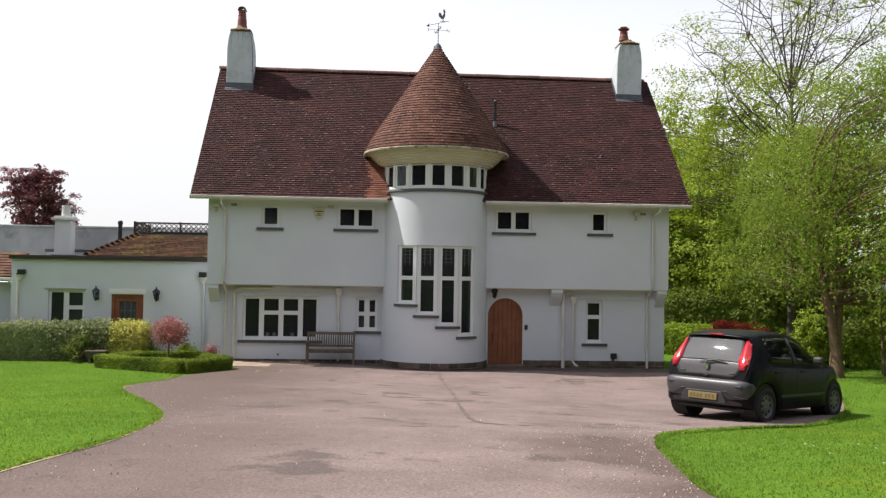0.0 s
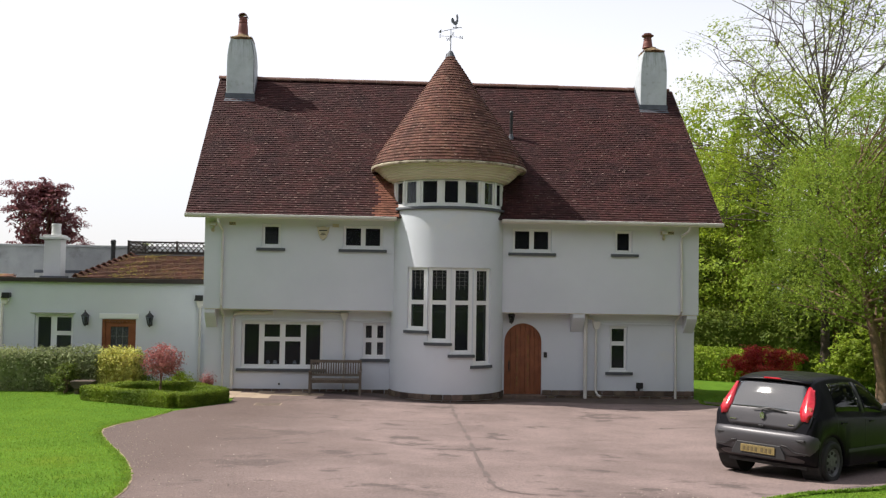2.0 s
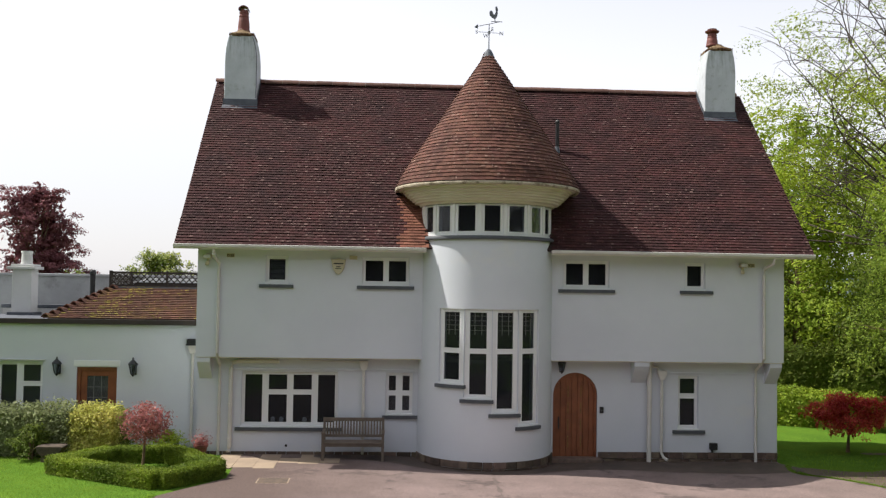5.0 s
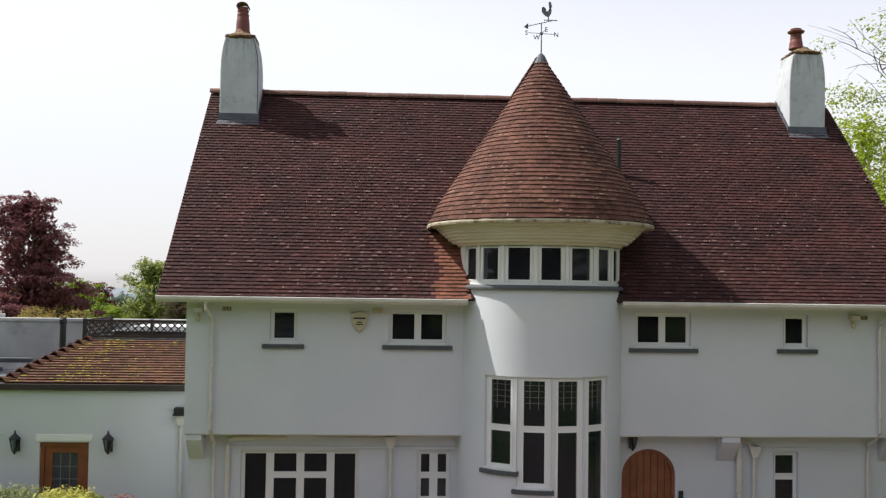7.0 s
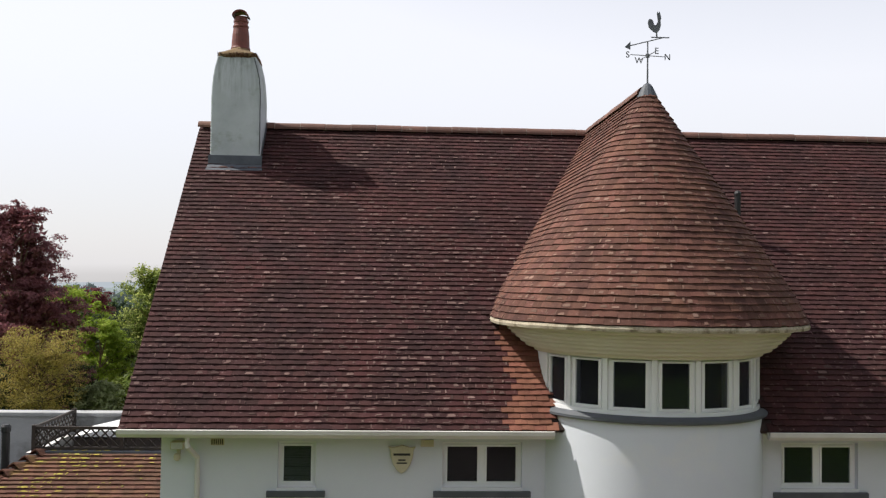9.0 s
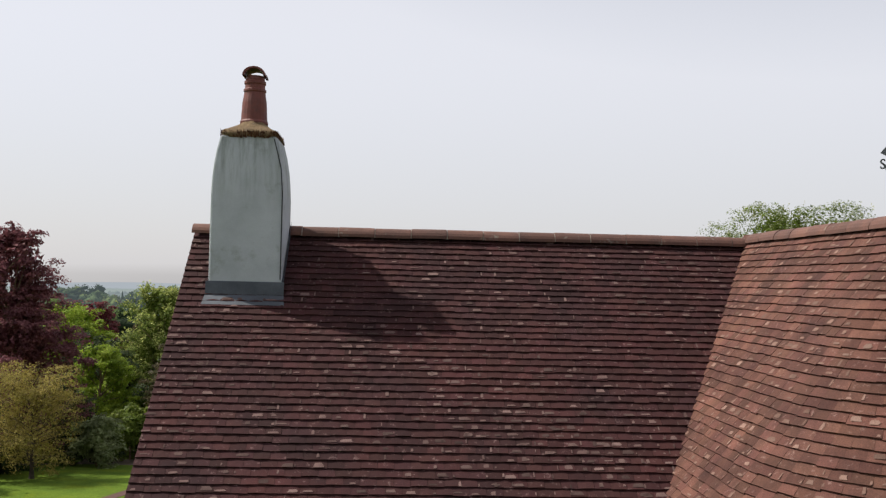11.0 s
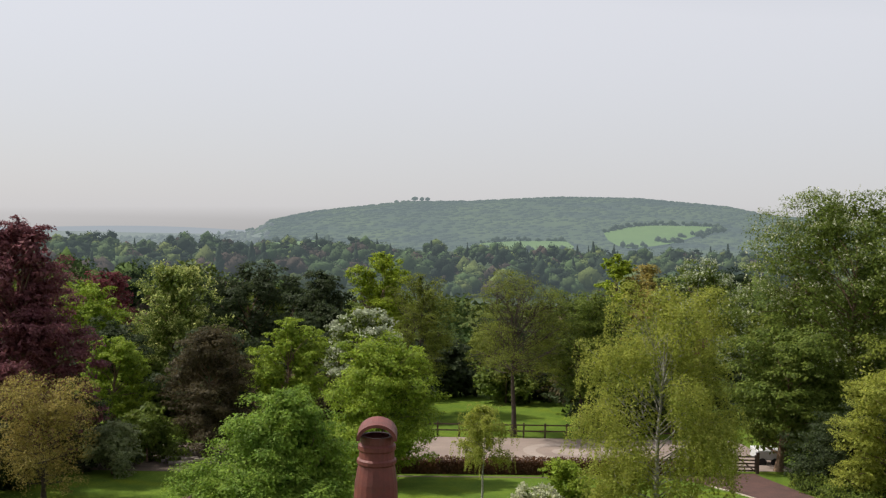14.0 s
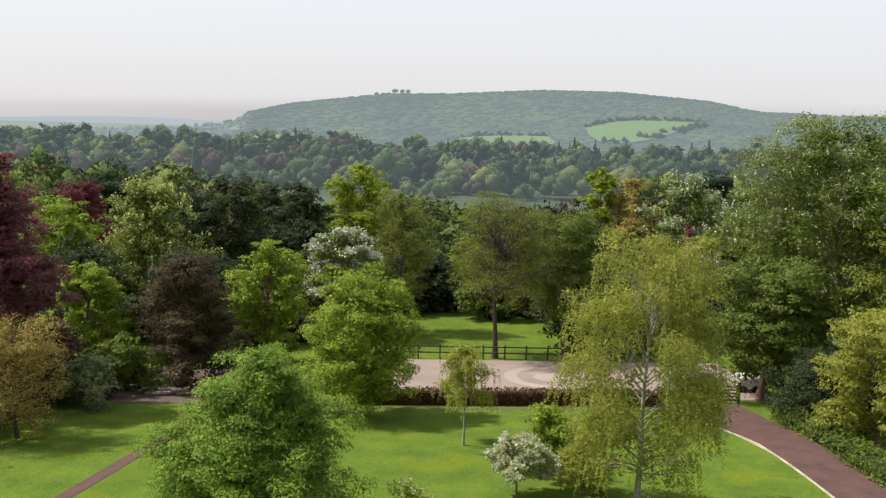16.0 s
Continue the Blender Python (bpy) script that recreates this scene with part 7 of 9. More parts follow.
def shrub(name, x, y, w, h, leaves, label, n, size, seed=1, blossom=0, category="shrub", z=0.0, squash=1.0):
    return tree(name, x, y, (plan_z(x, y) if y > 52 else ground_z(x, y)) + h + z, w, label, leaves, n, size, None, "dome", 0.02, 0.42, 12, seed, 0.03, 0.0, 0, blossom, None, 0.0, 3, 0.0, category, "garden shrubs")


# front garden, left
hedge("privet_hedge", [(-17.0, 29.5), (-8.55, 29.45)], 0.8, 1.04, L_HEDGE, "grey-green clipped hedge in front of the annexe", 20000, 0.075, 3, rough=0.07)
hedge("variegated_hedge", [(-8.48, 29.4), (-7.55, 29.35)], 0.85, 1.02, L_VARIEG, "yellow variegated evergreen clipped beside the hedge", 5200, 0.07, 5, rough=0.07)
shrub("grey_shrub", -9.3, 28.75, 1.0, 0.75, L_MID, "dark green shrub under the hedge", 1500, 0.06, 4)
shrub("low_shrub", -7.6, 29.5, 1.3, 0.6, L_MID, "low green shrub under the annexe wall", 1400, 0.06, 6)
shrub("low_shrub", -6.5, 29.9, 0.9, 0.45, L_FRESH, "low green shrub under the annexe wall", 900, 0.06, 7)
hedge("box_hedge", [(-8.25, 27.2), (-5.75, 25.65), (-4.85, 26.75), (-6.2, 28.6)], 0.45, 0.32, L_BOX, "low clipped box hedge round a planting bed", 26000, 0.040, 8, None, "hedge", "hedges", 0.016)
hedge("box_hedge", [(-8.25, 27.2), (-7.4, 28.5), (-6.2, 28.6)], 0.5, 0.32, L_BOX, "low clipped box hedge at the back of the bed", 9500, 0.040, 9, None, "hedge", "hedges", 0.016)
std = thing("standard_tree", (-6.63, 28.0, ground_z(-6.63, 28)), "small standard tree with a ball of pink-red young leaves", "tree", "garden trees")
g = Geo()
rng_ = np.random.default_rng(12)
limb(g, rng_, (-6.63, 28.0, 0.45), (-6.60, 28.0, 1.25), 0.035, 0.025, 5, 0.03, 7)
for k in range(16):
    a, e = k * 2.4, -0.2 + 1.3 * k / 16
    limb(g, rng_, (-6.60, 28.0, 1.15), (-6.60 + 0.42 * math.cos(a) * math.cos(e), 28.0 + 0.42 * math.sin(a) * math.cos(e), 1.38 + 0.40 * math.sin(e)), 0.012, 0.004, 3, 0.08, 4)
part("trunk", g, BARK, std)
d_ = rng_.normal(size=(1900, 3))
d_ /= np.linalg.norm(d_, axis=1)[:, None]
r_ = 0.54 * rng_.random(1900)[:, None] ** 0.35 * (1 + 0.10 * rng_.normal(size=(1900, 1)))
part("crown", leaf_mesh(d_ * r_ * np.array([1, 1, 0.82]) + np.array([-6.58, 28.0, 1.46]), d_ + rng_.normal(size=(1900, 3)) * 0.6, rng_.uniform(0.05, 0.09, 1900), rng_), L_PINK, std)
tg = thing("stone_trough", (-8.75, 28.5, 0.5), "dark weathered stone trough on feet", "trough")
part("bowl", Geo().prism([(-9.05, 0.86), (-8.98, 0.72), (-8.9, 0.66), (-8.6, 0.66), (-8.52, 0.72), (-8.45, 0.86), (-8.50, 0.88), (-9.0, 0.88)], "y", 28.3, 28.7), STONE, tg, bevel=0.02)
for x in (-8.93, -8.63):
    part("foot", Geo().box(x, x + 0.09, 28.35, 28.65, 0.50, 0.665), STONE, tg, bevel=0.01)
pt = thing("plant_pot", (-5.55, 29.55, 0.52), "terracotta pot of pink flowers by the corner", "plant pot")
part("pot", Geo().lathe([(0.11, 0.52), (0.15, 0.74), (0.17, 0.75), (0.17, 0.79), (0.14, 0.79)], -5.62, 29.2, 16), TERRACOTTA, pt)
d_ = rng_.normal(size=(420, 3))
d_[:, 2] = np.abs(d_[:, 2])
tagged(part("plant", leaf_mesh(d_ * 0.11 + np.array([-5.62, 29.2, 0.80]), d_, rng_.uniform(0.03, 0.06, 420), rng_), L_PINK, pt), kind="stuff")
mh = thing("manhole_cover", (-3.62, 26.35, 0.55), "dark iron inspection cover in the tarmac", "manhole cover")
mz = ground_z(-3.6, 26.3)
part("frame", Geo().box(-3.95, -3.30, 26.1, 26.6, mz - 0.02, mz + 0.020), PAVING, mh)
part("cover", Geo().box(-3.92, -3.33, 26.13, 26.57, mz - 0.02, mz + 0.0245), STONE, mh)

# front garden, right
tree("willow_tree", 12.25, 26.7, 9.9, 10.4, "large yellow-green willow with a forked brown trunk", L_WILLOW, 190000, 0.060, BARK, "dome", 0.20, 0.28, 60, 21, 0.17, 0.65, 2, stems=2, fork=0.75, off=2.0, gap=0.24)
tree("bare_tree", 15.2, 36.2, 17.2, 12.6, "tall sparse tree just coming into leaf", L_YELLOW, 30000, 0.105, BARK_DARK, "dome", 0.30, 0.30, 36, 22, 0.18, 0.0, 8, fill=0.0)
tree("broad_tree", 15.2, 44.5, 12.2, 9.0, "dense fresh green broadleaf tree behind the house", L_FRESH, 42000, 0.14, None, "tall", 0.10, 0.38, 26, 23)
tree("broad_tree", 12.8, 46.0, 7.6, 6.0, "dense fresh green broadleaf tree behind the house", L_MID, 26000, 0.13, None, "round", 0.06, 0.4, 18, 24)
tree("broad_tree", 21.5, 46.0, 10.5, 10.0, "dense green broadleaf tree behind the willow", L_FRESH, 26000, 0.18, None, "round", 0.08, 0.38, 22, 25)
tree("broad_tree", 26.5, 38.0, 11.5, 11.0, "dense green broadleaf tree beyond the drive", L_MID, 20000, 0.2, None, "round", 0.06, 0.38, 22, 26)
tree("broad_tree", 16.0, 37.0, 5.2, 5.0, "shaded green understorey tree", L_MID, 10000, 0.15, None, "round", 0.05, 0.42, 14, 27)
tree("slim_tree", 13.9, 27.2, 4.0, 2.4, "slender young tree with white spring flowers", L_MID, 1500, 0.12, None, "tall", 0.25, 0.36, 10, 28, 0.05, 0.0, 1, 160)
tree("red_maple", 11.2, 32.2, 1.72, 2.38, "low spreading crimson Japanese maple on the lawn", L_RED, 16000, 0.05, BARK, "dome", 0.36, 0.30, 18, 29, 0.06, 0.15, 1)
hedge("laurel_hedge", [(8.7, 38.9), (11.1, 37.7), (14.0, 35.9)], 1.0, 1.06, L_FRESH, "low fresh green laurel hedge closing the side lawn", 9000, 0.10, 30, None, "hedge", "hedges", 0.07)
hedge("evergreen_hedge", [(8.6, 42.6), (11.4, 42.1)], 1.3, 2.6, L_DARK, "tall dark evergreen hedge behind the low laurel hedge", 5000, 0.13, 34, None, "hedge", "hedges", 0.12)
hedge("laurel_hedge", [(11.5, 41.4), (14.4, 40.9), (22.0, 39.6)], 1.4, 2.3, L_MID, "tall loose green laurel hedge under the trees", 15000, 0.13, 35, None, "hedge", "hedges", 0.16)
shrub("laurel_shrub", 15.6, 32.6, 3.4, 2.2, L_FRESH, "dense dark green laurel at the lawn's edge", 4500, 0.13, 31)
shrub("laurel_shrub", 19.5, 29.5, 4.2, 2.6, L_DARK, "dense dark green laurel at the lawn's edge", 4500, 0.15, 32)
shrub("laurel_shrub", 14.6, 33.4, 2.2, 1.5, L_FRESH, "dense dark green laurel at the lawn's edge", 2600, 0.12, 33)
earth = [(9.6, 25.5), (11.5, 27.3), (14.5, 30.2), (15.8, 31.6), (13.6, 33.0), (11.4, 31.9), (12.6, 30.8), (9.9, 28.3), (8.4, 28.8), (8.3, 27.6)]
tagged(part("bare_earth", drape([(p.x, p.y) for p in curve_through(earth, 5, True)], 0.010), GRAVEL), "bare brown earth under the trees", "earth", kind="structure")

# ---- the garden behind ----
tree("maple_tree", -9.5, 61.5, 6.85, 7.3, "dense bright green maple on the back lawn", L_MAPLE, 140000, 0.115, None, "hill", 0.06, 0.36, 30, 41, 0.20, spray=150)
tree("lime_tree", -6.6, 81.5, 6.4, 7.2, "rounded bright green tree beside the low hedge", L_FRESH, 48000, 0.145, None, "round", 0.12, 0.36, 28, 42, 0.16, stems=2)
tree("white_tree", -9.4, 111.0, 5.2, 6.8, "broad tree covered in white blossom", L_MID, 20000, 0.2, None, "round", 0.15, 0.36, 20, 43, blossom=2600, blossom_size=0.32)
tree("young_tree", -8.0, 135.0, 10.0, 7.4, "yellow-green tree in young leaf", L_YELLOW, 26000, 0.22, None, "round", 0.2, 0.34, 24, 44, spray=60)
tree("olive_tree", -3.9, 114.0, 8.6, 6.6, "tall olive-green tree in thin young leaf", L_OLIVE, 28000, 0.12, BARK_DARK, "tall", 0.25, 0.32, 24, 45, 0.16, 0.0, 5, spray=26)
tree("field_tree", 3.7, 102.3, 9.6, 9.4, "wide tree in thin young leaf by the paddock rail", L_OLIVE, 40000, 0.105, BARK_DARK, "dome", 0.34, 0.27, 40, 46, 0.24, 0.0, 7, fill=0.03, spray=26)
tree("field_tree", 9.6, 104.6, 7.8, 7.2, "dark green tree with a clear trunk by the paddock rail", L_MID, 34000, 0.15, BARK_DARK, "round", 0.25, 0.36, 26, 47, 0.22, spray=60)
tree("weeping_birch", 5.5, 66.0, 11.0, 6.9, "large weeping birch with hanging olive-green shoots", L_BIRCH, 96000, 0.10, BARK_BIRCH, "tall", 0.08, 0.28, 44, 48, 0.13, 1.3, 3, fill=0.06, spray=42, gap=0.27)
tree("birch_sapling", -1.1, 74.5, 4.1, 3.1, "young weeping birch on the lawn", L_BIRCH, 12000, 0.085, BARK_BIRCH, "dome", 0.42, 0.34, 12, 49, 0.07, 0.9, 1)
tree("blossom_tree", 0.6, 67.2, 1.65, 2.9, "small round tree white with blossom", L_FRESH, 7000, 0.085, None, "dome", 0.42, 0.38, 14, 50, 0.05, 0.0, 0, 3200, L_CREAM, 0.0, 1, 0.0, blossom_size=0.15)
shrub("blossom_shrub", -4.2, 61.5, 2.7, 2.35, L_FRESH, "rounded shrub flecked with white blossom", 2600, 0.14, 51, 420)
shrub("round_shrub", 2.4, 70.2, 3.0, 3.2, L_FRESH, "dense round evergreen shrub", 4800, 0.14, 52)
shrub("olive_shrub", 3.6, 67.8, 2.3, 2.6, L_BIRCH, "loose olive-green shrub beside the birch", 3000, 0.14, 53)
tree("horse_chestnut", 25.7, 91.0, 16.2, 14.5, "great horse chestnut with white flower candles", L_MID, 120000, 0.155, None, "tall", 0.05, 0.32, 44, 54, 0.3, blossom=3000, blossom_size=0.20, blossom_mat=L_CREAM, spray=100, fill=0.26)
tree("lime_tree", 20.6, 75.0, 6.2, 6.6, "pale olive-green tree overhanging the drive", L_BIRCH, 36000, 0.13, None, "round", 0.06, 0.36, 24, 55)
tree("lime_tree", 27.5, 83.0, 12.5, 9.0, "olive-green tree above the drive", L_OLIVE, 26000, 0.2, None, "tall", 0.06, 0.36, 24, 56)
tree("yew_tree", 20.6, 79.5, 3.0, 6.8, "dark spreading yew beside the drive", L_DARK, 22000, 0.15, None, "dome", 0.03, 0.4, 18, 57)
tree("green_tree", 19.4, 87.5, 7.2, 8.0, "dense mid-green tree behind the gate", L_MID, 36000, 0.19, None, "round", 0.08, 0.36, 26, 58)
tree("white_tree", 26.0, 125.0, 9.6, 10.5, "broad chestnut pale with blossom", L_MID, 20000, 0.26, None, "dome", 0.1, 0.36, 22, 59, blossom=2800, blossom_size=0.26)
tree("young_tree", 18.4, 132.0, 10.4, 5.6, "tall yellow-green tree in young leaf", L_YELLOW, 14000, 0.24, None, "tall", 0.15, 0.34, 18, 60)
tree("olive_tree", 21.4, 130.0, 9.4, 7.0, "olive-brown tree in thin leaf", L_ORANGE, 14000, 0.24, None, "round", 0.15, 0.34, 20, 61, 0.18, 0.0, 1, spray=35)
tree("purple_tree", 23.4, 117.0, 5.8, 2.6, "small dark purple tree", L_COPPER, 3500, 0.2, None, "round", 0.1, 0.4, 9, 62)
tree("copper_beech", -27.8, 82.3, 13.2, 9.4, "huge copper beech with deep purple leaves", L_COPPER, 60000, 0.19, None, "dome", 0.04, 0.30, 44, 63, 0.4, gap=0.08)
tree("green_tree", -35.0, 116.5, 7.0, 7.5, "bright green tree behind the copper beech", L_FRESH, 18000, 0.24, None, "round", 0.08, 0.36, 20, 64)
tree("purple_tree", -40.0, 140.0, 6.7, 7.2, "purple-leaved tree in the far belt", L_PLUM, 7000, 0.3, None, "round", 0.1, 0.38, 14, 65)
tree("horse_chestnut", -25.6, 112.0, 9.0, 10.2, "spreading horse chestnut with pale flower candles", L_MID, 34000, 0.22, None, "dome", 0.05, 0.34, 30, 66, blossom=3400, blossom_size=0.27, blossom_mat=L_CANDLE, spray=80)
tree("pine_tree", -21.8, 126.0, 8.6, 10.0, "broad dark pine in the wood", L_DARK, 22000, 0.26, None, "round", 0.1, 0.34, 24, 67)
tree("pine_tree", -14.2, 132.0, 7.5, 7.4, "dark pine behind the lawn trees", L_DARK, 16000, 0.26, None, "tall", 0.1, 0.34, 20, 68)
tree("yew_tree", -18.2, 90.5, 6.0, 7.4, "brown-green spreading yew at the lawn's edge", L_BROWN, 36000, 0.15, None, "dome", 0.06, 0.36, 26, 69, 0.26)
tree("hazel_tree", -25.2, 92.5, 4.8, 5.0, "fresh green tree with layered branches", L_FRESH, 20000, 0.17, None, "tall", 0.05, 0.36, 20, 70)
tree("orange_tree", -23.3, 75.0, 5.0, 5.6, "small tree in orange-olive young leaf", L_ORANGE, 26000, 0.085, BARK_DARK, "round", 0.05, 0.34, 28, 71, 0.12, 0.0, 6, spray=30)
shrub("grey_shrub", -22.2, 82.5, 3.6, 3.0, L_HEDGE, "loose grey-green shrub beside the lawn", 3600, 0.24, 72)
tree("green_tree", -14.0, 99.0, 5.6, 6.4, "light green tree at the edge of the wood", L_FRESH, 24000, 0.19, None, "round", 0.1, 0.36, 22, 73)
tree("fir_tree", -31.5, 80.0, 10.6, 3.2, "dark narrow conifer behind the annexe", L_DARK, 3000, 0.3, None, "cone", 0.05, 0.36, 18, 74)
# the belt of trees behind
belt = random.Random(77)
mats = [L_DARK, L_MID, L_OLIVE, L_DARK, L_DARK, L_MID, L_BROWN]
for k in range(30):
    bx = -62 + k * 4.2 + belt.uniform(-1.5, 1.5)
    by_ = belt.uniform(124, 168)
    hh = belt.uniform(8.5, 12.5) * (0.55 if -3 < bx < 19 else 1)
    tree("belt_tree", bx, by_, plan_z(bx, by_) + hh, belt.uniform(7, 9.5), "green broadleaf tree in the belt behind the paddock", mats[k % 7], 4200, 0.52, None, belt.choice(["round", "tall", "dome"]), 0.03, 0.38, 16, 100 + k, group="tree belt")
for k in range(7):
    bx = (-29, -30, -20, -12.5, 17, 14, 30)[k]
    by_ = (104, 86, 101, 120, 112, 122, 104)[k]
    tree("belt_tree", bx, by_, plan_z(bx, by_) + (8, 5, 8, 9, 9, 10, 12)[k], (8, 6, 8, 7, 7.5, 7, 9)[k], "shaded green tree at the edge of the wood", (L_DARK, L_DARK, L_DARK, L_DARK, L_MID, L_DARK, L_MID)[k], 8000, 0.32, None, "round", 0.02, 0.4, 18, 140 + k, group="tree belt")

# shaded understorey that closes the wood under its crowns
for k in range(34):
    side = k % 2
    bx = belt.uniform(-34, -6.5) if side else belt.uniform(11.5, 34)
    by_ = belt.uniform(106, 122) if side else belt.uniform(106, 124)
    tree("understorey_tree", bx, by_, plan_z(bx, by_) + belt.uniform(3.0, 5.5), belt.uniform(5, 8), "low shaded evergreen under the wood's edge", (L_DARK, L_MID, L_DARK, L_BROWN)[k // 2 % 4], 1700, 0.5, None, "dome", 0.01, 0.42, 10, 300 + k, 0.08, group="understorey")
for k in range(22):
    bx, by_ = -30 + k * 3.1 + belt.uniform(-1, 1), belt.uniform(121, 127)
    tree("understorey_tree", bx, by_, plan_z(bx, by_) + belt.uniform(3.5, 6.0), belt.uniform(5, 7.5), "low shaded evergreen behind the paddock", (L_DARK, L_DARK, L_MID)[k % 3], 1500, 0.54, None, "dome", 0.01, 0.42, 10, 340 + k, 0.08, group="understorey")

for k, (bx, by_, hh, ww_) in enumerate(((-27.5, 80, 4.2, 5), (-24.5, 84.5, 4.4, 5), (-21.5, 87.5, 3.6, 4.5), (-28, 87, 6, 6), (-26.5, 76.5, 3.4, 3.6))):
    tree("understorey_tree", bx, by_, plan_z(bx, by_) + hh, ww_, "dark shaded shrub at the lawn's edge", (L_DARK, L_MID)[k % 3 == 2], 5000, 0.22, None, "dome", 0.01, 0.42, 12, 380 + k, 0.08, group="understorey")
tree("broad_tree", 13.4, 51.0, 11.5, 8.0, "dense fresh green broadleaf tree behind the house", L_FRESH, 20000, 0.19, None, "round", 0.04, 0.4, 22, 390)
# tall trees that stand at the side of the back lawn and shade it
for k, (bx, by_, hh, ww_) in enumerate(((-35.5, 63, 15, 9), (-34.5, 74, 14, 8), (-31, 55, 14, 8))):
    tree("side_tree", bx, by_, plan_z(bx, by_) + hh, ww_, "tall green tree at the side of the back lawn", (L_MID, L_DARK, L_MID)[k], 5000, 0.4, None, "tall", 0.06, 0.38, 22, 395 + k, group="side trees")

# paddock, drive, path
def on_plan(pts):
    return [tuple(spread(*q)[:2]) for q in pts]


tagged(part("back_drive", drape(on_plan([(p.x, p.y) for p in curve_through([(11.5, 84.6), (12.8, 81.2), (13.9, 77.6), (14.5, 73.0), (14.6, 67.0), (14.3, 60.0), (13.0, 48.0)], 6)] + [(16.6, 48), (17.6, 60)] + [(17.7, 68.6), (17.6, 78), (17.4, 86.4), (15.0, 86.4)]), 0.02), DRIVE), "reddish tarmac drive leading to a gate", "driveway", kind="structure")
tagged(part("garden_path", drape(on_plan([(-20.2, 60), (-18.75, 66), (-17.2, 72), (-15.8, 77.2), (-15.0, 78.2), (-15.1, 77.3), (-16.5, 72), (-18.05, 66), (-19.5, 60)]), 0.02), DRIVE), "narrow tarmac path across the back lawn", "path", kind="structure")
tagged(part("hedge_path", drape(on_plan([(-9, 83.0), (12.0, 83.7), (12.0, 84.1), (-9, 83.5)]), 0.02, 0.5), GRAVEL), "thin gravel strip along the low hedge", "path", kind="structure")
tagged(part("riding_arena", drape(on_plan([(-5.5, 86.4), (15.0, 86.9), (20.5, 87.4), (21.5, 101.6), (-4.0, 101.2)]), 0.03), SAND), "pale sand riding arena with a trodden ring", "arena", kind="structure")
RING = surf("trodden_sand", (0.36, 0.295, 0.25), (0.31, 0.25, 0.21), 1.5, 0.95, 0.08, 0.12, 0.4, 0.02)
for r0, r1 in ((0.0, 1.1), (2.1, 2.9)):
    g = Geo()
    for k in range(40):
        a, b = 2 * math.pi * k / 40, 2 * math.pi * (k + 1) / 40
        q = [(6.8 + rr * 1.15 * math.cos(t_), 94.2 + rr * 1.5 * math.sin(t_)) for rr, t_ in ((r0, a), (r1, a), (r1, b), (r0, b))]
        g.add([(u, v, ground_z(u, v) + 0.05) for u, v in on_plan(q)], [(0, 1, 2, 3)])
    tagged(part("trodden_ring", g, RING), "pale ring trodden into the arena sand", "track", kind="structure")
hedge("beech_hedge", [(-8.0, 84.7), (14.4, 85.4)], 0.8, 0.95, L_BEECH, "low russet beech hedge in front of the arena", 7500, 0.16, 80, L_BEECH, "hedge", "hedges", 0.05)
hedge("bramble_bank", [(18.6, 62.0), (18.4, 72.0), (18.6, 82.0)], 1.6, 0.75, L_MID, "rough green bank of undergrowth beside the drive", 7000, 0.18, 81, L_DARK, "undergrowth", "hedges", 0.18)
FENCE = surf("brown_fence_wood", (0.095, 0.058, 0.040), (0.065, 0.042, 0.030), 0.3, 0.85, 0.02, 0.2, 0.3)
fence = thing("paddock_fence", (-4, 101.6, -3.7), "brown post and rail fence along the paddock", "fence")
for k in range(15):
    x = -4.2 + k * 1.72
    z = plan_z(x, 101.7)
    part("post", Geo().box(x - 0.06, x + 0.06, 101.64, 101.76, z - 0.2, z + 1.18), FENCE, fence)
    if k < 14:
        for h in (0.50, 0.98):
            part("rail", Geo().box(x, x + 1.72, 101.60, 101.64, z + h, z + h + 0.10), FENCE, fence)
gate = thing("field_gate", (16.2, 86.5, -2.3), "brown wooden five-bar gate across the drive", "gate")
gz = plan_z(16, 86.5)
for x in (14.85, 17.62):
    part("gate_post", Geo().box(x - 0.09, x + 0.09, 86.41, 86.59, gz - 0.2, gz + 1.35), FENCE, gate)
for k in range(5):
    part("bar", Geo().box(14.95, 17.5, 86.48, 86.52, gz + 0.15 + k * 0.22, gz + 0.24 + k * 0.22), FENCE, gate)
for a, b in (((14.98, 0.16), (16.2, 1.1)), ((17.45, 0.16), (16.2, 1.1)), ((16.2, 0.16), (16.2, 1.12)), ((14.98, 0.12), (14.98, 1.2)), ((17.45, 0.12), (17.45, 1.2))):
    part("brace", Geo().tube([(a[0], 86.45, gz + a[1]), (b[0], 86.45, gz + b[1])], 0.04, 5), FENCE, gate)
BLUE = surf("blue_plastic", (0.03, 0.16, 0.50), (0.025, 0.13, 0.42), 0.2, 0.4, 0.02, 0.05, 0.05)
bar = thing("blue_barrel", (17.2, 92.0, -2.8), "blue plastic barrel standing in the arena", "barrel")
bz2 = plan_z(0, 92)
part("drum", Geo().lathe([(0.27, bz2), (0.29, bz2 + 0.1), (0.29, bz2 + 0.3), (0.305, bz2 + 0.33), (0.29, bz2 + 0.36), (0.29, bz2 + 0.6), (0.305, bz2 + 0.63), (0.29, bz2 + 0.66), (0.27, bz2 + 0.9)], 17.2, 92.0, 16), BLUE, bar)
part("lid", Geo().lathe([(0.28, bz2 + 0.9), (0.28, bz2 + 0.94)], 17.2, 92.0, 16), BLUE, bar)
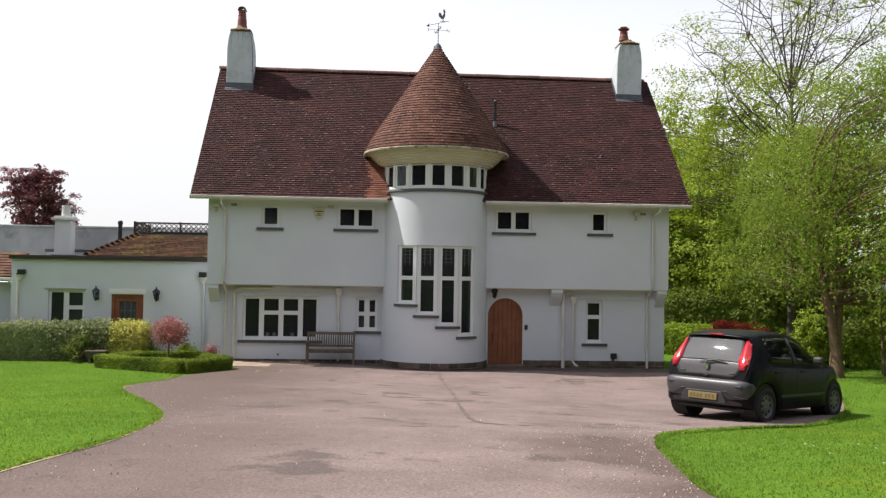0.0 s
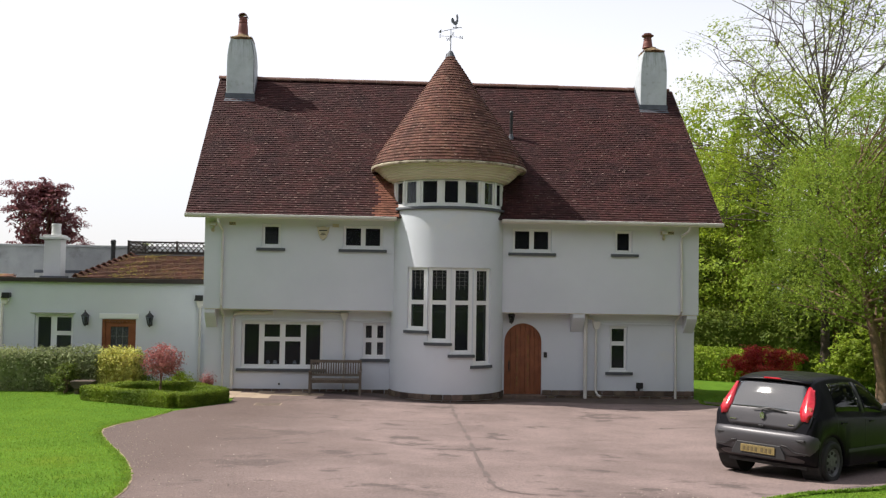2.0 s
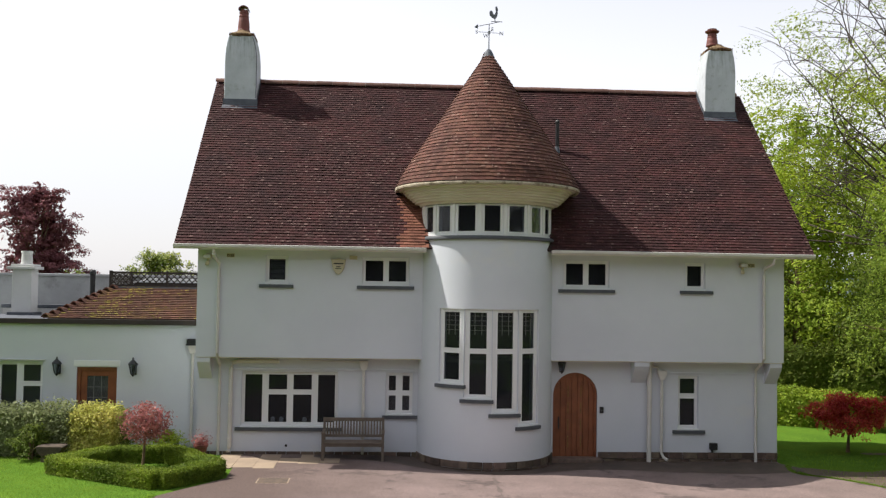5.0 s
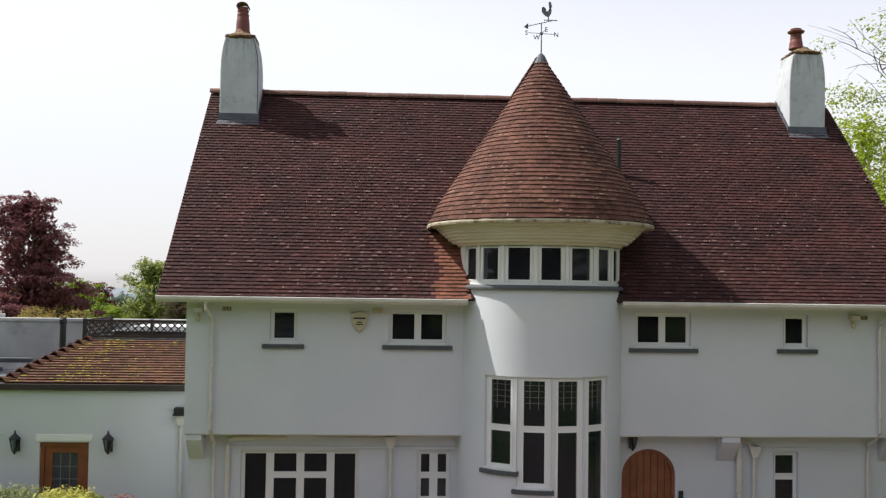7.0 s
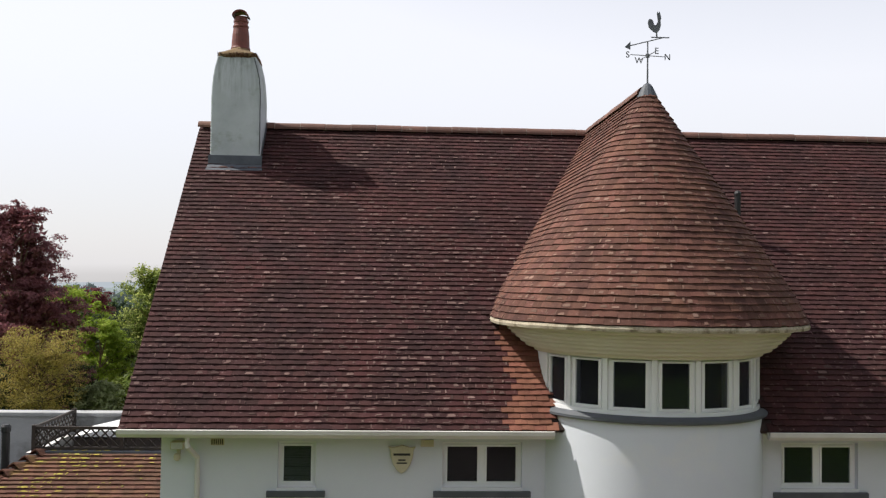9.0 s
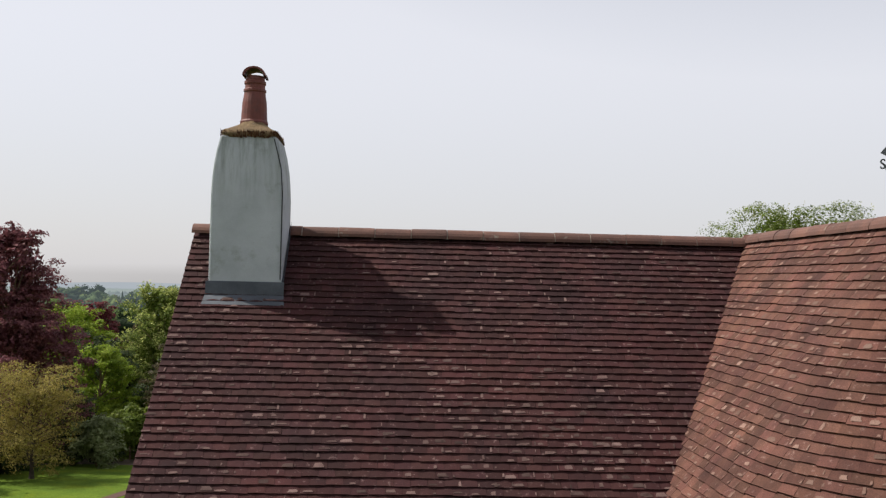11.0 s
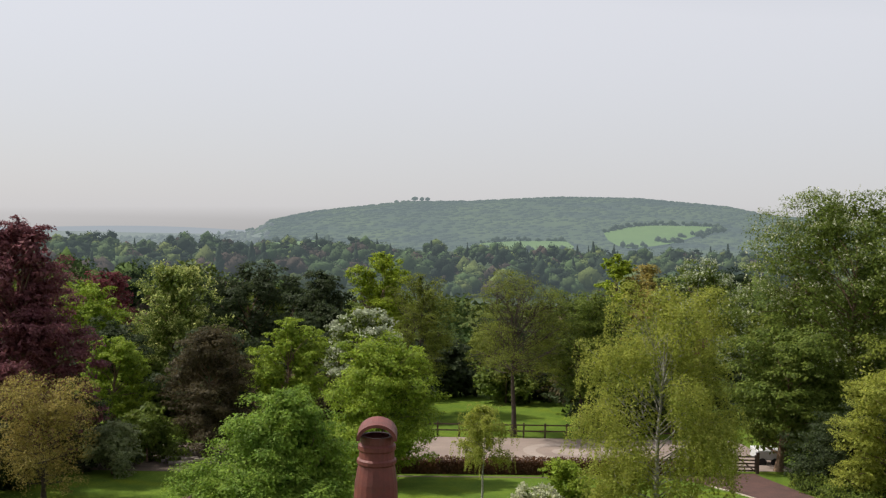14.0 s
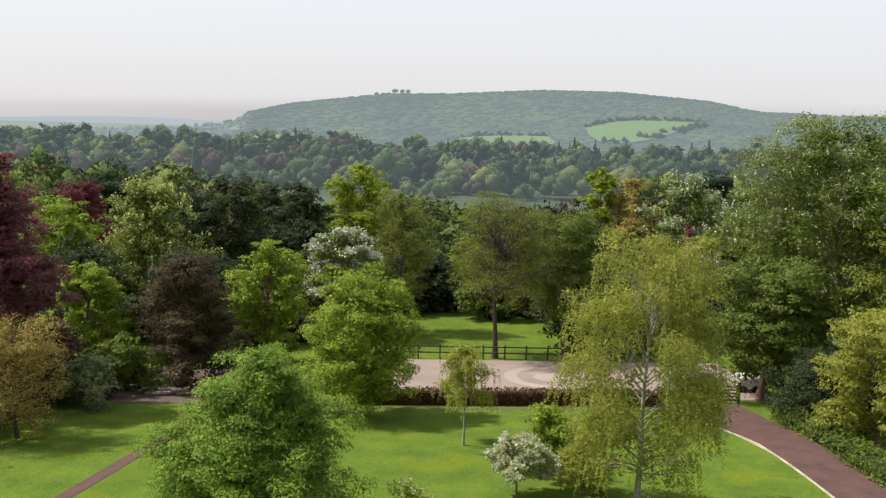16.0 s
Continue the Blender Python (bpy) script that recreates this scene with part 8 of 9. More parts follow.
trl = thing("trailer", (19.6, 90.5, -2.7), "pale box trailer parked beyond the gate", "trailer")
tz = plan_z(0, 90.5)
part("box_body", Geo().box(18.9, 20.6, 89.8, 91.4, tz + 0.40, tz + 1.05), RENDER_GREY, trl, bevel=0.04)
for x in (19.2, 20.1):
    part("wheel", Geo().tube([(x, 89.72, tz + 0.28), (x, 89.9, tz + 0.28)], 0.28, 14), TYRE, trl)
lp = thing("log_pile", (-19.0, 87.0, -2.3), "heap of cut logs and brash under the yew", "log pile")
rr_ = random.Random(8)
for k in range(9):
    x, yy = -19.9 + k * 0.32 + rr_.uniform(-0.1, 0.1), 86.6 + rr_.uniform(-0.5, 0.5)
    zz = plan_z(x, yy) + 0.14 + (0.22 if k % 3 == 1 else 0)
    part("log", Geo().tube([(x - 0.5, yy - 0.1, zz), (x + 0.5, yy + 0.1, zz + 0.04)], 0.13, 8), BARK_PALE, lp)
tagged(part("leaf_litter", drape(on_plan([(-24, 84), (-13.5, 83.8), (-12, 88), (-14, 96), (-26, 96)]), 0.02, 0.8), GRAVEL), "brown leaf litter under the trees", "earth", kind="structure")

for ob in (fence, gate, bar, trl, lp):
    ob.matrix_basis = Matrix.Translation(PLAN[1]) @ Matrix.Scale(SPREAD, 4) @ Matrix.Translation(-PLAN[0]) @ ob.matrix_basis

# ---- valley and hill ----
# far crowns; a haze share paints blue-grey glow over their greens
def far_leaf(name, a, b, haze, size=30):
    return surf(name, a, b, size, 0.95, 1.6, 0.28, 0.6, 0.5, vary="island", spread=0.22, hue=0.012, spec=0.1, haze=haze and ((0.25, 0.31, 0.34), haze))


HILL_AIR = (0.247, 0.308, 0.328)
F_WOOD = [far_leaf("valley_woods_mid", (0.090, 0.132, 0.036), (0.050, 0.080, 0.026), 0), far_leaf("valley_woods_dark", (0.032, 0.050, 0.022), (0.022, 0.034, 0.018), 0),
          far_leaf("valley_woods_yellow", (0.150, 0.182, 0.046), (0.100, 0.130, 0.036), 0), far_leaf("valley_woods_russet", (0.080, 0.060, 0.038), (0.055, 0.042, 0.032), 0)]
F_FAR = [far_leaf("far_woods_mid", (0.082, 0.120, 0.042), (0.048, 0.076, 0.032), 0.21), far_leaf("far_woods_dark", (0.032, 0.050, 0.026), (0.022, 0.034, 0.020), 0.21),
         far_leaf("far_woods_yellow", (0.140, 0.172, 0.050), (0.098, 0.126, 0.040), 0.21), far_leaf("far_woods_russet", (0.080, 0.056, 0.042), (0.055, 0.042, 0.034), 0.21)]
# hill, fields and plain: their haze is painted in as a pale glow
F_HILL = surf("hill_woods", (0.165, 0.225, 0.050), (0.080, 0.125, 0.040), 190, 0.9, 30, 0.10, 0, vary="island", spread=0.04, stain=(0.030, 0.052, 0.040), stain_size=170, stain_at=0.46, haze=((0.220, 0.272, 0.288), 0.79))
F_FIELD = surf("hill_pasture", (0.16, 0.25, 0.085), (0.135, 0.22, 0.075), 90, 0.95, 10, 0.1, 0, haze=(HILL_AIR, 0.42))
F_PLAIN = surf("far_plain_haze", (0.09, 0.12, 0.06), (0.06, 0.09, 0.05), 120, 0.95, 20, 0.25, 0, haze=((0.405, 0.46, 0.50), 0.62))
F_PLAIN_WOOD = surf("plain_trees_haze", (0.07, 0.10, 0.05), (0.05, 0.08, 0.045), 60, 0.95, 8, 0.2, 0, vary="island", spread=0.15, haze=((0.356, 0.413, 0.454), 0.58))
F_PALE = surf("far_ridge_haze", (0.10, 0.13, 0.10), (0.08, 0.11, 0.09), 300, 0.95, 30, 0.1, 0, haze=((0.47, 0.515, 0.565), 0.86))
HX = (-1400, -945, -539, -420, -380, -348, -238, -72, -3, 151, 362, 576, 794, 927, 1088, 1263, 1800)
HT = (-52, -50, -32, -22, -12, 14, 38, 60, 68, 73, 87, 90, 74, 54, 50, 50, 40)


def hill_z(x, y):
    ridge = float(np.interp(x * 2400 / max(y, 1500), HX, HT)) + 4 * noise.noise(Vector((x * 0.006, y * 0.006, 3)))
    s = min(1, max(0, (y - 1250) / 1150))
    s = s * s * (3 - 2 * s)
    back = min(1, max(0, (y - 2450) / 700))
    return -36 + (ridge + 36) * s * (1 - 0.9 * back * back)


g = Geo()
hx, hy = list(range(-1500, 1901, 50)), list(range(1200, 3201, 80))
g.v = [(x, y, hill_z(x, y)) for y in hy for x in hx]
g.f = [(j * len(hx) + i, j * len(hx) + i + 1, (j + 1) * len(hx) + i + 1, (j + 1) * len(hx) + i) for j in range(len(hy) - 1) for i in range(len(hx) - 1)]
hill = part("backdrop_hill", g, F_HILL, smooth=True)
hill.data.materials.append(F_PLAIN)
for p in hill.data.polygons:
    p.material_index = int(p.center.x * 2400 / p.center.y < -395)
tagged(hill, "long wooded hill across the valley in haze", "hill", kind="structure")
FIELDS = [[(335, 1670), (388, 1733), (455, 1774), (587, 1814), (584, 1777), (503, 1684), (423, 1573), (363, 1520), (329, 1530)],
          [(110, 1539), (161, 1565), (254, 1567), (237, 1453), (176, 1465), (108, 1473)],
          [(-272, 1613), (-203, 1577), (-137, 1594), (-128, 1487), (-181, 1470), (-249, 1478)]]
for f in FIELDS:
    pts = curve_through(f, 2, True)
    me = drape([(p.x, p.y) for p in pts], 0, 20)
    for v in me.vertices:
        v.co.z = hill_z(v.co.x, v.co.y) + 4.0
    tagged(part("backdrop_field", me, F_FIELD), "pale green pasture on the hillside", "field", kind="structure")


def inside(poly, x, y):
    c = False
    for (x1, y1), (x2, y2) in zip(poly, poly[1:] + poly[:1]):
        if (y1 > y) != (y2 > y) and x < (x2 - x1) * (y - y1) / (y2 - y1) + x1:
            c = not c
    return c


rng = np.random.default_rng(5)


def ball(subdivisions):
    bm = bmesh.new()
    bmesh.ops.create_icosphere(bm, subdivisions=subdivisions, radius=1)
    out = np.array([v.co[:] for v in bm.verts]), np.array([[v.index for v in f.verts] for f in bm.faces])
    bm.free()
    return out


def wood(name, spots, clumps, fine, fringe, material, label, jag=0.17, flat=0.42, leafy=0.085, smooth=True):
    """Woods too far to count: every crown is a heap of uneven leaf clumps with a fringe of leaves, all in one mesh."""
    bv, bf = ball(fine)
    V, F = [], []
    nv = 0
    for x, y, z, r, h, kind in spots:
        for k in range(clumps):
            a = k * 2.4 + rng.uniform(0, 1)
            f = (k + 0.5) / clumps
            rad = r * 0.62 * math.sqrt(max(0, 1 - f * f)) * (clumps > 1)
            cr = r * rng.uniform(0.42, 0.66) * (1.15 if clumps < 4 else 1)
            tall = min(cr * 0.9, h * flat)
            if kind == 1:                     # a fir: rings of clumps narrowing to a point
                rad, cr = r * 0.30 * (1 - f), r * (0.78 - 0.62 * f)
                tall = h * 0.20
            elif kind == 2:                   # a cedar: flat layers that reach out
                rad, cr = r * rng.uniform(0.3, 0.9), r * rng.uniform(0.35, 0.55)
                tall = h * 0.10
            c = np.array([x + rad * math.cos(a), y + rad * math.sin(a), z + h * (0.30 + (0.62 if kind else 0.48) * f)])
            v = bv * (1 + jag * rng.normal(size=(len(bv), 1))) * np.array([cr, cr, tall]) + c
            V.append(v)
            F.append(bf + nv)
            nv += len(bv)
            if fringe:
                d = rng.normal(size=(fringe, 3))
                d /= np.linalg.norm(d, axis=1)[:, None]
                d[:, 2] = np.abs(d[:, 2])
                o = c + d * cr * rng.uniform(0.85, 1.15, (fringe, 1))
                for p in range(3):
                    q = o + rng.normal(size=o.shape) * cr * leafy
                    V.append(q)
                n3 = np.arange(fringe)
                F.append(np.column_stack([nv + n3, nv + fringe + n3, nv + 2 * fringe + n3]))
                nv += 3 * fringe
    V, F = np.vstack(V), np.vstack(F).astype(np.int32)
    me = bpy.data.meshes.new("clumps")
    me.vertices.add(len(V))
    me.vertices.foreach_set("co", V.ravel())
    me.loops.add(F.size)
    me.loops.foreach_set("vertex_index", F.ravel())
    me.polygons.add(len(F))
    me.polygons.foreach_set("loop_start", np.arange(0, F.size, 3, dtype=np.int32))
    me.polygons.foreach_set("loop_total", np.full(len(F), 3, dtype=np.int32))
    me.update(calc_edges=True)
    return tagged(part(name, me, material, smooth=smooth), label, "wood", kind="stuff")


groups = [[], [], [], []]
for k in range(1450):
    y = 215 + 985 * rng.random() ** 1.25
    x = (rng.random() - 0.5) * (0.95 * y + 160) + 0.06 * y
    if 320 < y < 505 and -90 < x < 95:                # the meadow below the garden
        continue
    h = rng.uniform(7.5, 18) * (1.15 if rng.random() < 0.1 else 1)
    q = int(rng.choice(4, p=(0.40, 0.28, 0.21, 0.11)))
    kind = int(rng.choice(3, p=(0.4, 0.25, 0.35))) if q == 1 else 0
    r = h * rng.uniform(0.42, 0.66) * (0.85, 0.42, 0.8)[kind] if q == 1 else h * rng.uniform(0.46, 0.72)
    if q == 1 and y > 430:
        h, r = h * 1.3, r * 1.15
    if y < 320:
        h *= 0.45 if -40 < x < 70 else 0.8
    groups[q].append((x, y, ground_z(x, y) - 0.5, r, h * (1.15 if kind == 1 else 1), kind))
for q, what in enumerate(("green", "dark", "yellow-green", "russet")):
    wood("valley_wood", [s for s in groups[q] if s[1] < 430], 8, 1, 190, F_WOOD[q], "spring woodland of %s crowns filling the valley" % what, 0.20, 0.42, 0.075, False)
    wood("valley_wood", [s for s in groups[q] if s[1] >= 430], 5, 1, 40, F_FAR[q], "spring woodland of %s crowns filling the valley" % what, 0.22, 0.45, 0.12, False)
spots = []
plain = []
for k in range(7200):
    y = 1230 + 1230 * rng.random()
    x = -900 * (y / 2400) + rng.random() * 2250 * (y / 2400)
    if any(inside(f, x, y) for f in FIELDS) or hill_z(x, y) < -44:
        continue
    h = rng.uniform(10, 19)
    if x * 2400 / y < -400 + 60 * rng.random():
        if rng.random() < 0.4:
            plain.append((x, y, hill_z(x, y) - 3, h * 0.6, h * 0.8, 0))
        continue
    spots.append((x, y, hill_z(x, y) - 0.52 * h, h * rng.uniform(0.6, 0.9), h, 0))
for x in (-38, -20, -8, 8, 26, 40):
    spots.append((x, 2400, hill_z(x, 2400) - 9, 13, 26 + 6 * math.sin(x), 0))
for x in (-352, -346, -340):                          # a lone clump on the shoulder of the hill
    spots.append((x * 1.16, 2400, hill_z(x * 1.16, 2400) - 4, 9, 22, 0))
rows_ = []
for f in FIELDS:                                      # dark hedgerow trees round the pastures
    for (xa, ya), (xb, yb) in zip(f, f[1:] + f[:1]):
        far_side = (ya + yb) / 2 > sum(p[1] for p in f) / len(f)
        n = int(math.hypot(xb - xa, yb - ya) / 9) if far_side else 0
        for k in range(n):
            u = (k + rng.random()) / max(n, 1)
            x, y, h = xa + (xb - xa) * u, ya + (yb - ya) * u + (6 if far_side else -6), rng.uniform(9, 15)
            rows_.append((x, y, hill_z(x, y) - 1, h * 0.5, h, 0))
for x, y in ((415, 1600), (424, 1590), (470, 1660), (500, 1690), (508, 1680), (520, 1705), (372, 1530), (340, 1525), (352, 1520), (440, 1600), (452, 1612), (545, 1740), (560, 1755), (575, 1765), (110, 1470), (180, 1462), (230, 1455)):
    rows_.append((x, y, hill_z(x, y) - 1, 8, 13, 0))
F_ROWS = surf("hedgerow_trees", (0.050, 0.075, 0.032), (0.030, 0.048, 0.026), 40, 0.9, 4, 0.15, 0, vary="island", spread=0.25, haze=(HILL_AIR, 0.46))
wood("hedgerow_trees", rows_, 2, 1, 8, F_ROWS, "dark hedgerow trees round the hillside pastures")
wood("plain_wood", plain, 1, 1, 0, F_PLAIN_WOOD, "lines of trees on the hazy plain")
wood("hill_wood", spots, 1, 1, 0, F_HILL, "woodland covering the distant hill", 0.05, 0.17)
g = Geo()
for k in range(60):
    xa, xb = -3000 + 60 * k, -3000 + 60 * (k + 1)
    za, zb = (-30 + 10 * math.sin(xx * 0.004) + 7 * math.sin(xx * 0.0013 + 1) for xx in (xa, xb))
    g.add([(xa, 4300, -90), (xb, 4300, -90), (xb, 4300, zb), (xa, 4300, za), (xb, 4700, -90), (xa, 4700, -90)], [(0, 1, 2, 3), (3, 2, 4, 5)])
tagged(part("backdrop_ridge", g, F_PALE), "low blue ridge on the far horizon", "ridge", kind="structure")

# a belt of unseen trees behind and beside the forecourt, cutting its skylight
for k in range(15):
    bx = -42 + k * 5.6 + belt.uniform(-1.5, 1.5)
    by_ = -9 - belt.uniform(0, 9)
    if -7 < bx < 4.5:
        by_ -= 9
    tree("screen_tree", bx, by_, ground_z(bx, by_) + belt.uniform(15, 19), belt.uniform(10, 13), "unseen tall green broadleaf tree closing the front garden", (L_DARK, L_DARK, L_MID)[k % 3], 1500, 1.05, None, belt.choice(["round", "tall", "dome"]), 0.04, 0.38, 22, 200 + k, group="screen trees")
for k, (bx, by_, hh, ww_) in enumerate(((-25, 4, 13, 9), (-27, 14, 14, 10), (-24, 22, 10, 8), (22, 6, 14, 10), (24, 16, 15, 11), (23, 25, 12, 9))):
    tree("screen_tree", bx, by_, ground_z(bx, by_) + hh, ww_, "unseen green broadleaf tree beside the front lawn", (L_DARK, L_MID)[k % 2], 1600, 0.85, None, "round", 0.06, 0.38, 22, 230 + k, group="screen trees")

# wall and roof colours with the valley's haze mixed in as glow
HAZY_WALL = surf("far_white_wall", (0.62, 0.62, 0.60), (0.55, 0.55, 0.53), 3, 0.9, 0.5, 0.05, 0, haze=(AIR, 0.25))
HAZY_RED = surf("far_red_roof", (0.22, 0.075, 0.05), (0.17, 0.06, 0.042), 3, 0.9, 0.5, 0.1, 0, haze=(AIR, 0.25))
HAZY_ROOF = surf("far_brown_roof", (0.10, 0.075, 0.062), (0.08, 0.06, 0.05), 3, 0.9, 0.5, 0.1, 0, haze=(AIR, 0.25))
# a few houses among the valley trees
for k, (x, y, w) in enumerate(((-205, 620, 9), (-160, 600, 11), (-118, 560, 10), (-28, 600, 9), (150, 640, 12), (78, 690, 10))):
    z, w = ground_z(x, y) + 2.0, w * 0.75
    dh = thing("distant_house", (x, y, z), "small white house with a %s roof among valley trees" % ("red" if k in (3, 5) else "brown"), "house", "valley houses")
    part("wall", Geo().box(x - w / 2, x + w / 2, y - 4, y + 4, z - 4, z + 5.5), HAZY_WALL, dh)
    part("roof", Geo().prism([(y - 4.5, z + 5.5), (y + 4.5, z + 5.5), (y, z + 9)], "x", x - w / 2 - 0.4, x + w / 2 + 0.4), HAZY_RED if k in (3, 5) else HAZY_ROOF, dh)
    for j in (-1, 1):
        part("window", Geo().box(x + j * w / 4 - 0.7, x + j * w / 4 + 0.7, y - 4.05, y - 4.0, z + 2.6, z + 4.2), BLACK, dh)
# ---- fine pieces: kerbs, paving, plinth, near tiles, grass ----
edging("lawn_edging", [(p.x, p.y) for p in LAWN_L], 0.038, 0.024, EDGING, "thin buff stone edging along the curved lawn")
edging("drive_edging", on_plan([(p.x, p.y) for p in curve_through([(12.8, 81.2), (13.9, 77.6), (14.5, 73.0), (14.6, 67.0), (14.3, 60.0)], 6)]), 0.14, 0.06, EDGING_PALE, "pale stone edging along the back drive", 1.0)
paving = tagged(new("patio"), "buff paving slabs before the window", "patio", kind="structure")
for i in range(6):
    for j in range(4):
        x0, y0 = -5.15 + i * 0.46, 27.1 + j * 0.58 + (0.1 if i % 2 else 0)
        if y0 < 27.3 + (x0 + 4.9) * 0.45:
            continue
        if y0 + 0.57 > LY - 0.03:
            continue
        zz = ground_z(x0, y0 + 0.3)
        me = Geo().box(x0, x0 + 0.452, y0, y0 + 0.572, zz - 0.03, zz + 0.022).mesh("slab")
        me.materials.append(PAVING)
        ob = new("slab", me)
        ob.parent = paving
plinth = tagged(new("plinth"), "dark brown stone plinth round the foot of the house", "plinth", kind="structure")
rs = random.Random(3)


def plinth_run(f, u0, u1, ztop, zbot, rows, scale=1.0):
    """Rough stones in courses; f(u, depth) gives the plan."""
    for r in range(rows):
        za, zb = zbot + (ztop - zbot) * r / rows, zbot + (ztop - zbot) * (r + 1) / rows
        u = u0 - rs.uniform(0, 0.1) * scale
        while u < u1:
            w = rs.uniform(0.18, 0.36) * scale
            a, b = max(u, u0), min(u + w, u1)
            if b - a > 0.03 * scale:
                o = rs.uniform(0.02, 0.05)
                j = 0.006
                pa, pb = f(a + j * scale, -o), f(b - j * scale, -o)
                qa, qb = f(a + j * scale, 0.05), f(b - j * scale, 0.05)
                m1 = f((a + b) / 2, -o - 0.008)
                me = Geo().add([(*qa, za + j), (*qb, za + j), (*pb, za + j), (*m1, za + j), (*pa, za + j), (*qa, zb - j), (*qb, zb - j), (*pb, zb - j), (*m1, zb - j), (*pa, zb - j)],
                               [(0, 1, 2, 3, 4), (9, 8, 7, 6, 5), (4, 3, 8, 9), (3, 2, 7, 8), (2, 1, 6, 7), (0, 4, 9, 5), (1, 0, 5, 6)]).mesh("stone")
                me.materials.append(STONE)
                ob = new("stone", me)
                ob.parent = plinth
            u += w


flat = lambda u, d: (u, LY + d)
plinth_run(flat, HX0 + 0.06, -0.55, 0.60, 0.40, 1)
plinth_run(flat, DX + DR + 0.02, 5.0, 0.63, 0.32, 2)
plinth_run(flat, 5.0, HX1, 0.63, 0.32, 2)
plinth_run(lambda u, d: (CX + (TR - d) * math.sin(u), CY - (TR - d) * math.cos(u)), -1.45, 1.42, 0.64, 0.32, 2, 1 / TR)

tile_meshes = []
for k in range(6):
    g = Geo().add(tile_verts(TW, GAUGE + 0.05, 0.017, rnd), TILE_F)
    me = g.mesh("tile")
    me.materials.append(TILE_PIECE)
    tile_meshes.append(me)
inv = (house.matrix_basis @ roof.matrix_parent_inverse).inverted()
tilt = math.degrees(math.atan(RK))
for k, (x, s) in enumerate(near_tiles):
    ob = new("tile", tile_meshes[rnd.randrange(6)])
    ob.parent = roof
    ob.matrix_parent_inverse = inv
    ob.matrix_basis = Matrix.Translation(roof_pt(x, s)) @ pose(0, 0, 0, tilt)

# grass blades over the lawns by the forecourt
rg = np.random.default_rng(9)


def blades(name, n, x0, x1, y0, y1, inside_test, label, hgt):
    xy = np.column_stack([rg.uniform(x0, x1, n), rg.uniform(y0, y1, n)])
    xy = xy[[inside_test(a, b) for a, b in xy]]
    z = np.array([ground_z(a, b) for a, b in xy])
    m = len(xy)
    a = rg.uniform(0, 2 * math.pi, m)
    h = hgt * rg.uniform(0.5, 1.3, m)
    w = 0.004 + 0.005 * rg.random(m)
    v = np.zeros((m, 3, 3))
    v[:, 0] = np.column_stack([xy[:, 0] - w * np.cos(a), xy[:, 1] - w * np.sin(a), z])
    v[:, 1] = np.column_stack([xy[:, 0] + w * np.cos(a), xy[:, 1] + w * np.sin(a), z])
    v[:, 2] = np.column_stack([xy[:, 0] + rg.normal(0, 0.4, m) * h, xy[:, 1] + rg.normal(0, 0.4, m) * h, z + h])
    me = bpy.data.meshes.new("blades")
    me.vertices.add(3 * m)
    me.vertices.foreach_set("co", v.ravel())
    me.loops.add(3 * m)
    me.loops.foreach_set("vertex_index", np.arange(3 * m, dtype=np.int32))
    me.polygons.add(m)
    me.polygons.foreach_set("loop_start", np.arange(0, 3 * m, 3, dtype=np.int32))
    me.polygons.foreach_set("loop_total", np.full(m, 3, dtype=np.int32))
    me.update(calc_edges=True)
    tagged(part(name, me, L_GRASS), label, "grass", kind="stuff")


L_GRASS = leaf("grass_blades", (0.223, 0.350, 0.043), (0.151, 0.262, 0.033), 0.22, 0.55, 1.5)
left_edge = lambda y: float(np.interp(y, [p.y for p in LAWN_L], [p.x for p in LAWN_L]))
right_edge = lambda y: float(np.interp(y, [p.y for p in LAWN_R], [p.x for p in LAWN_R]))
blades("grass", 110000, -13, -3.4, 6.5, 29, lambda x, y: x < left_edge(y) - 0.03 and not (y > 25.0 and x > -5.7), "short mown grass of the front lawn", 0.024)
blades("grass", 90000, 1.5, 12.5, 5.0, 17, lambda x, y: x > right_edge(y) + 0.03, "short mown grass of the front lawn", 0.024)
blades("grass", 16000, 8.4, 17, 17, 34.5, lambda x, y: x > right_edge(y) + 0.1, "short mown grass beside the house", 0.05)


